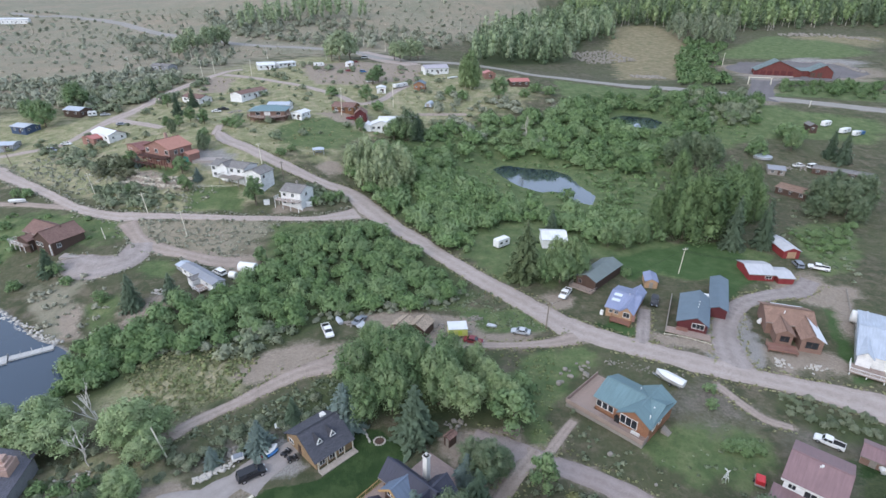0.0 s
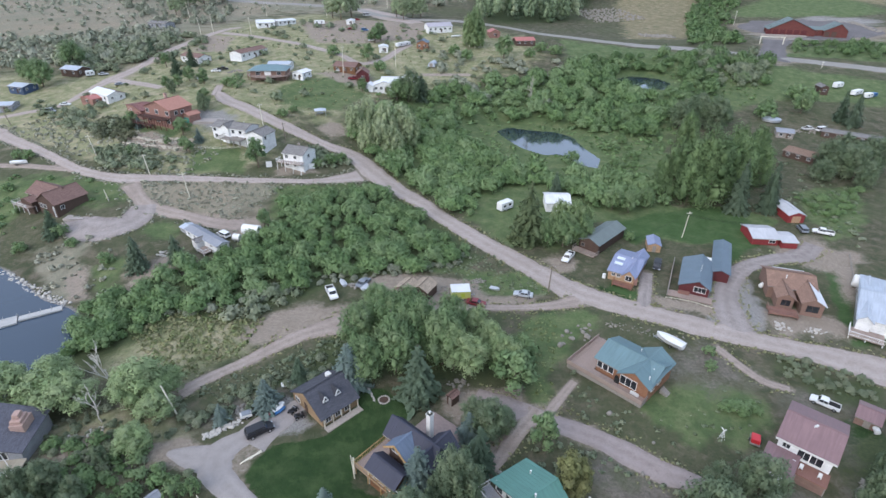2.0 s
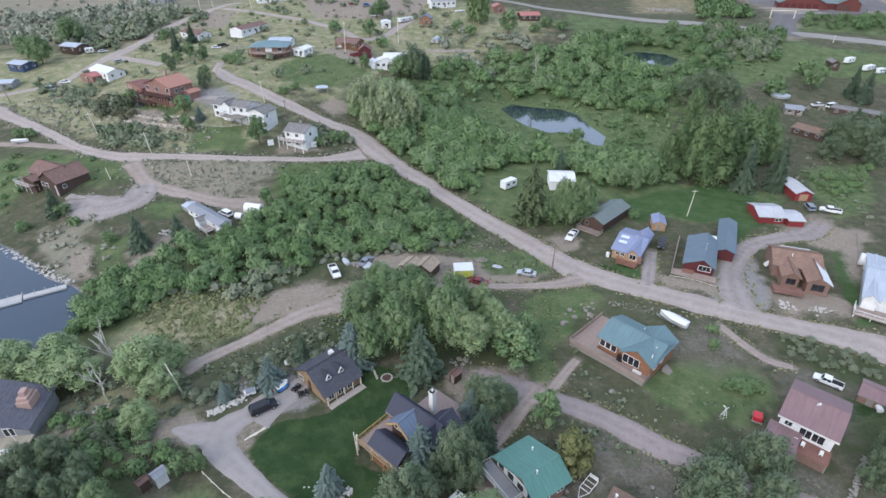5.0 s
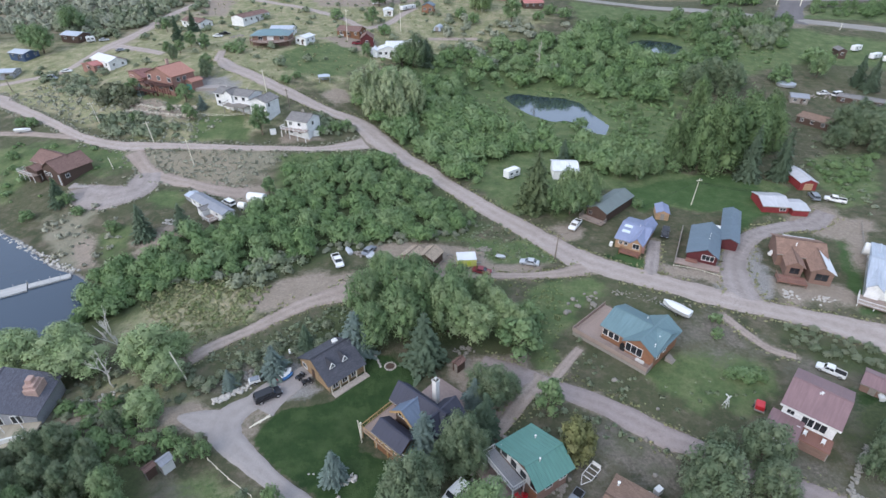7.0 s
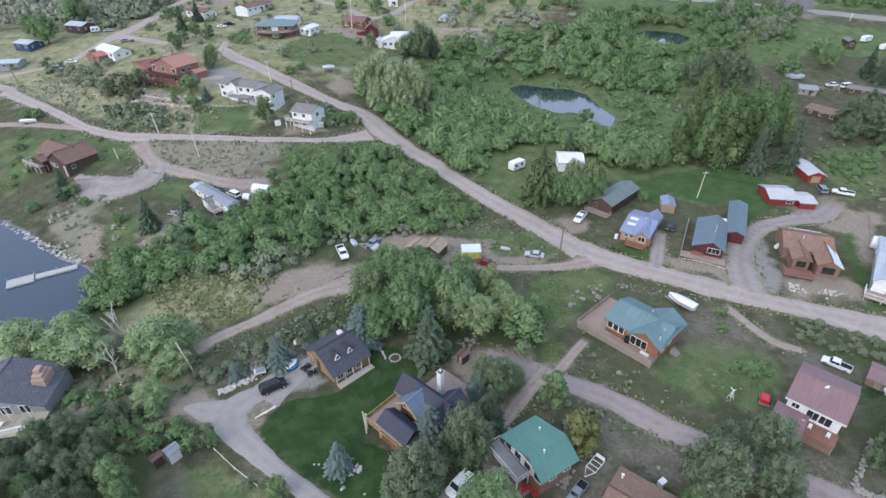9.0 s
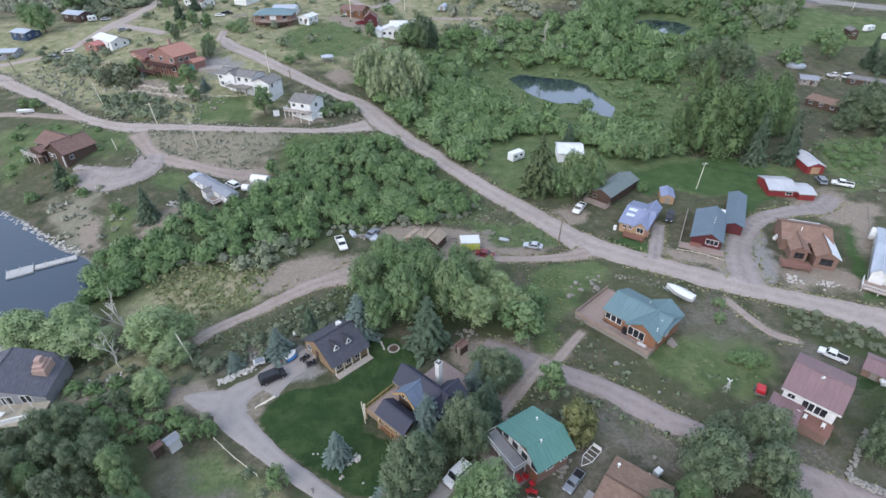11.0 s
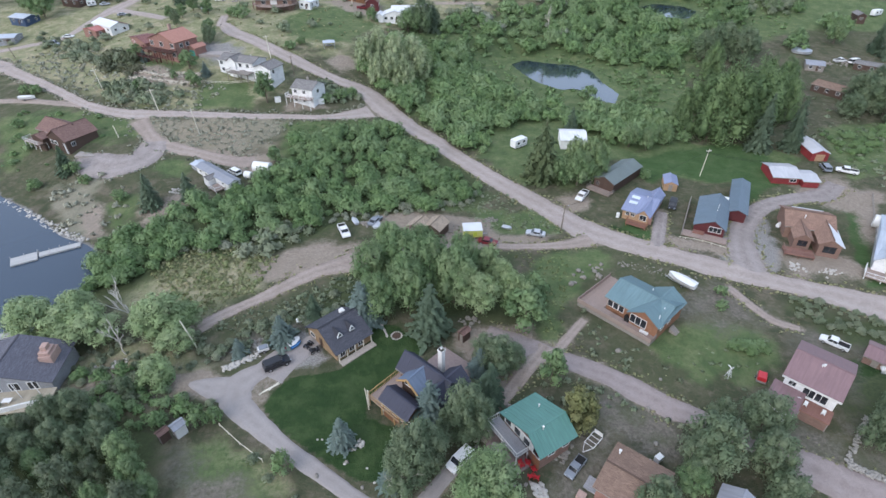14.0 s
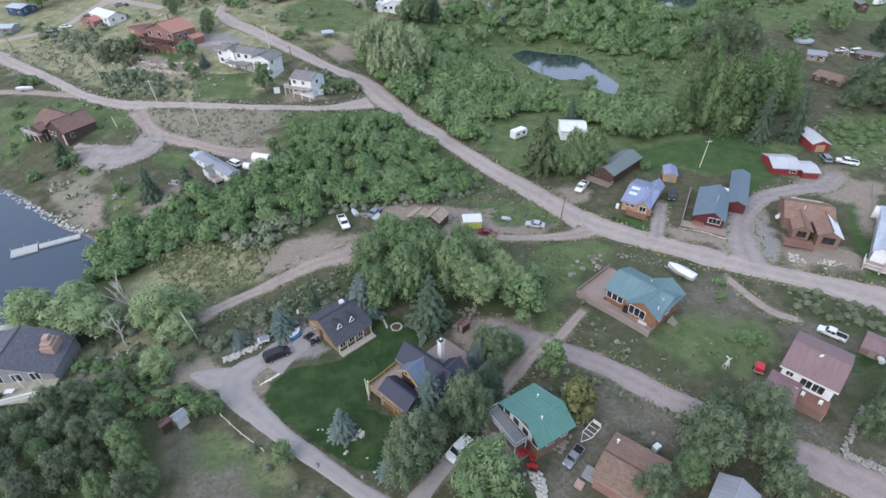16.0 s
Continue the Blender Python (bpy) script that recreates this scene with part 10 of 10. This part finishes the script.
for k in range(3):
    h.window("f", L * (0.2 + 0.27 * k), 2.9, 1.8, 1.5, over=0.9)
h.box("door_panel", M_white, L * 0.42, L * 0.58, 0.82, 0.9, 2.0, 4.0)

# red hall with two broad gables on a paved lot
h = House("community_hall", "brick red hall with two broad gables on a paved lot", (246.59, 428.45), (297.19, 410.69), (320.58, 453.67), "hall", deepest=20.0)
L, W = h.L, h.W
M_hallred = boards("brick_red_hall_boards", (0.155, 0.05, 0.042), 0.4, 0)
R_hall = sheet_metal("dull_green_hall_roof", (0.13, 0.17, 0.165), 0.5)
h.wing(M_hallred, R_hall, 3.4, 7.5, "v", (1.0, L * 0.62, 0, W), 0.8, skew=0.46)
h.wing(M_hallred, R_hall, 4.0, 1.6, "u", (L * 0.55, L * 0.75, W * 0.2, W), 0.4)
h.wing(M_hallred, R_hall, 3.8, 5.0, "v", (L * 0.7, L, 0.5, W), 0.6, skew=0.62)
for k in range(6):
    h.door("f", 3.0 + k * (L * 0.52) / 6, L * 0.065, 3.4, (-2, L * 0.62, 0, W), 0.8, M_darkred)
for k in range(2):
    h.door("f", 3.0 + 4.5 * k, 3.2, 3.2, (L * 0.68, L, 0.5, W), 0.6, M_darkwood)
h.box("apron", M_concrete, -3, L * 0.5, -3.0, -0.2, -1.0, 0.15, "pale concrete apron")

# ---------------------------------------------------------------- things in the upper village and pastures
g_ = thing("gazebo", "small pale blue metal gazebo in a field", "gazebo", (-48.62, 223.29), 15)
part("roof", roof_mesh("roof", R_palegrey, [[(-2.4, -2.0, 2.1), (2.4, -2.0, 2.1), (0, 0, 2.9)], [(2.4, -2.0, 2.1), (2.4, 2.0, 2.1), (0, 0, 2.9)], [(2.4, 2.0, 2.1), (-2.4, 2.0, 2.1), (0, 0, 2.9)], [(-2.4, 2.0, 2.1), (-2.4, -2.0, 2.1), (0, 0, 2.9)]]), g_)
for x in (-2.1, 2.1):
    for y in (-1.7, 1.7):
        part("post", Solid().box(x - 0.08, x + 0.08, y - 0.08, y + 0.08, -0.3, 2.1).mesh("post", M_metal), g_)
part("bench", Solid().box(-1.4, 1.4, 0.5, 1.3, 0.3, 0.8).mesh("bench", M_grey, 0.04), g_)


def camper(label, a, b, width=2.3, height=2.6, mat=None, stripe=None):
    L = math.hypot(b[0] - a[0], b[1] - a[1])
    m = middle(a, b)
    root = thing("camper", label, "camper", m, heading_of(a, b), "parked vehicles")
    part("body", Solid().prism([(-L / 2, 0.5), (-L / 2, height - 0.2), (-L / 2 + 0.3, height), (L / 2 - 0.4, height), (L / 2, height - 0.6), (L / 2 - 0.1, 0.5)], -width / 2, width / 2).mesh("body", mat or P_white, 0.08), root)
    for x in (-L * 0.25, L * 0.2):
        for y in (-width / 2 - 0.015, width / 2 + 0.015):
            part("window", Solid().box(x - 0.5, x + 0.5, y - 0.01, y + 0.01, height * 0.52, height * 0.75).mesh("window", M_glass), root)
    part("stripe", Solid().box(-L / 2 + 0.05, L / 2 - 0.15, -width / 2 - 0.012, width / 2 + 0.012, 0.9, 1.05).mesh("stripe", stripe or P_grey), root)
    for y in (-width / 2 + 0.1, width / 2 - 0.1):
        wheel(root, -L * 0.08, y, 0.34)


camper("pale blue and white camper on the grass", (19.81, 155.54), (23.90, 158.96), 2.4, 3.0)
camper("white camper beside the yard", (-84.55, 399.23), (-77.84, 401.77), 2.4, 2.8)
camper("white camper parked among sheds", (-23.73, 333.96), (-16.62, 342.71), 2.2, 2.4)
camper("white camper by the hill lane", (-181.40, 287.75), (-178.19, 290.09), 2.4, 2.7)
camper("white camper trailer in the pasture", (219.97, 286.02), (226.63, 289.52), 2.4, 2.8)
camper("white truck camper in the pasture", (224.74, 282.96), (228.92, 284.61), 2.3, 2.8)
camper("pale camper near the dark sheds", (216.78, 296.84), (222.33, 299.58), 2.4, 3.0)
camper("blue tarped trailer in the pasture", (228.31, 284.61), (232.52, 286.27), 2.2, 2.2, P_blue)
car("pickup", "white pickup in the cluttered pasture", (171.92, 242.88), 10, "pickup", P_white)
car("van", "white van beside the long shed", (177.45, 241.40), 20, "van", P_white)
car("sedan", "red car among wrecks", (-58.38, 424.86), 5, "sedan", P_red)
car("sedan", "red car on bare dirt", (-57.21, 380.43), 8, "sedan", P_red)
car("suv", "blue tarped truck on bare dirt", (-47.22, 376.44), 10, "suv", P_blue)
car("van", "white van near the highway", (-53.94, 445.32), 15, "van", P_white)
car("sedan", "white car beside the orchard", (-39.40, 348.08), 20, "sedan", P_white)
car("sedan", "white car by the round-decked house", (-111.43, 281.07), 10, "sedan", P_white)
car("suv", "dark truck near the round-decked house", (-109.13, 284.48), 30, "pickup", P_black)
car("sedan", "white car near the spruce", (-112.11, 264.71), 40, "sedan", P_silver)
car("sedan", "white car by the upper lane", (-169.13, 246.85), 10, "sedan", P_white)
car("sedan", "grey car beside the upper lane", (-155.40, 270.50), 15, "sedan", P_grey)
car("van", "pale van on the upper slope", (-171.34, 238.09), 10, "van", P_silver)
car("sedan", "dark car near the upper lane", (-173.33, 289.42), 30, "sedan", P_silver)
car("sedan", "white car on the shoulder", (-48.81, 282.67), 10, "sedan", P_white)
car("pickup", "red tractor truck by the cabin", (-41.00, 271.72), 5, "pickup", P_red)
car("sedan", "dark blue car in the village", (195.21, 227.10), 10, "pickup", P_silver)
boat("pale boat on the grass near pasture", (9.29, 362.37), (15.66, 365.66), P_white, 1.8, 1.0, False)
c_ = thing("cattle_tank", "round galvanised stock tank in the pasture", "tank", (160.68, 254.07))
part("shell", Solid().rod((0, 0, 0), (0, 0, 1.1), 4.2, 28).mesh("shell", M_metal, 0.03), c_)
part("cover", Solid().rod((0, 0, 1.1), (0, 0, 1.16), 4.0, 28).mesh("cover", R_palegrey), c_)
q_ = thing("quonset_shed", "small arched metal storage shed", "shed", middle((-5.66, 309.22), (0.72, 307.68)), heading_of((-5.66, 309.22), (0.72, 307.68)))
part("arch", Solid().prism([(2.0 * math.cos(math.pi * k / 10), 2.6 * math.sin(math.pi * k / 10)) for k in range(11)], -3.5, 3.5).mesh("arch", R_palegrey), q_)
part("end_door", Solid().box(-0.9, 0.9, -3.55, -3.5, 0, 1.9).mesh("end_door", M_greywood), q_)
for spot in ((35.94, 321.30),):
    t_ = thing("white_table", "white flat panel lying in grass", "panel", spot, 5)
    part("top", Solid().box(-2.4, 2.4, -1.5, 1.5, 0.5, 0.65).mesh("top", M_white, 0.03), t_)
    for x in (-2.0, 2.0):
        part("leg", Solid().box(x - 0.08, x + 0.08, -1.2, 1.2, -0.3, 0.5).mesh("leg", M_greywood), t_)
for p, hgt, lean in (((-149.69, 365.00), 11, -3), ((-144.96, 373.52), 11, -2), ((-182.72, 431.29), 11, -4), ((-205.08, 383.58), 10, -4), ((-118.87, 367.38), 10, 0), ((-128.48, 440.38), 10, 0), ((-82.00, 434.15), 11, 0), ((-40.87, 481.45), 9, 0), ((-46.67, 276.00), 14, 2), ((-22.27, 300.41), 13, 0), ((28.37, 613.48), 10, 0), ((242.23, 470.09), 11, 3), ((-62.41, 511.70), 6, 0), ((229.30, 330.05), 4, 4)):
    utility_pole("slim utility pole in the upper village", p, hgt, (0, lean), True, M_palepole)
gate = thing("timber_gateway", "tall timber gateway frame over the hall drive", "gateway", (229.40, 388.42), heading_of((221.21, 388.14), (234.92, 383.99)))
wide = math.hypot((221.21, 388.14)[0] - (234.92, 383.99)[0], (221.21, 388.14)[1] - (234.92, 383.99)[1]) / 2
for x in (-wide, wide):
    part("post", Solid().box(x - 0.25, x + 0.25, -0.25, 0.25, -0.5, 5.0).mesh("post", M_palepole), gate)
part("crossbeam", Solid().box(-wide - 0.6, wide + 0.6, -0.2, 0.2, 4.6, 5.0).mesh("crossbeam", M_palepole), gate)
rubble("field_rocks", (126.10, 503.69), (173.95, 518.96), 46.0, 1.0, 420, M_rock, "broad heap of grey field rocks", "rocks")
rubble("field_rocks_lower", (151.42, 425.73), (174.90, 424.30), 12.0, 1.0, 130, M_rock, "band of grey rocks beside the highway", "rocks")
rubble("hall_rocks", (332.05, 462.85), (333.92, 428.34), 6.0, 0.9, 90, M_rock, "pale rocks edging the hall lot", "rocks")
rubble("slope_rocks", (362.35, 601.21), (451.83, 575.11), 22.0, 1.1, 220, M_rock, "grey rocks at the foot of the woods", "rocks")
rubble("yard_junk", (-80.04, 380.08), (-68.24, 401.90), 10.0, 0.5, 60, M_greywood, "scattered grey lumber in a yard", "debris")
rubble("pasture_junk", (158.27, 240.46), (179.28, 240.05), 6.0, 0.5, 60, M_greywood, "scattered scrap around the sheds", "debris")
rubble("deck_clutter", (-104.89, 278.16), (-99.10, 282.54), 5.0, 0.5, 30, M_greywood, "scrap heap beside the round deck", "debris")
rubble("work_yard_junk", (1.07, 111.80), (3.09, 106.81), 4.0, 0.35, 40, M_greywood, "scrap beside the box trailer", "debris")
rubble("yard_scrap", (-21.26, 111.18), (-20.09, 113.02), 3.0, 0.4, 26, M_greywood, "scrap metal and tyres by the trees", "debris")
rubble("cabin_scrap", (-36.24, 69.88), (-34.14, 71.38), 3.5, 0.4, 30, M_rock, "pile of grey rubble beside spruces", "debris")
rubble("brush_pile", (9.40, 115.50), (11.30, 113.91), 3.0, 0.35, 30, M_greywood, "heap of grey brushwood", "debris")
rubble("lodge_rocks", (2.24, 76.52), (5.40, 78.45), 3.0, 0.45, 24, M_rock, "heap of brown rocks and logs", "debris")
rubble("shore_debris", (-65.97, 63.28), (-57.37, 66.45), 2.2, 0.3, 36, M_palerock, "pale stones and driftwood above the shore", "debris")
rubble("trailer_rubble", (-76.08, 128.33), (-72.81, 127.14), 2.5, 0.35, 30, M_palerock, "pale rubble near the trailer", "debris")
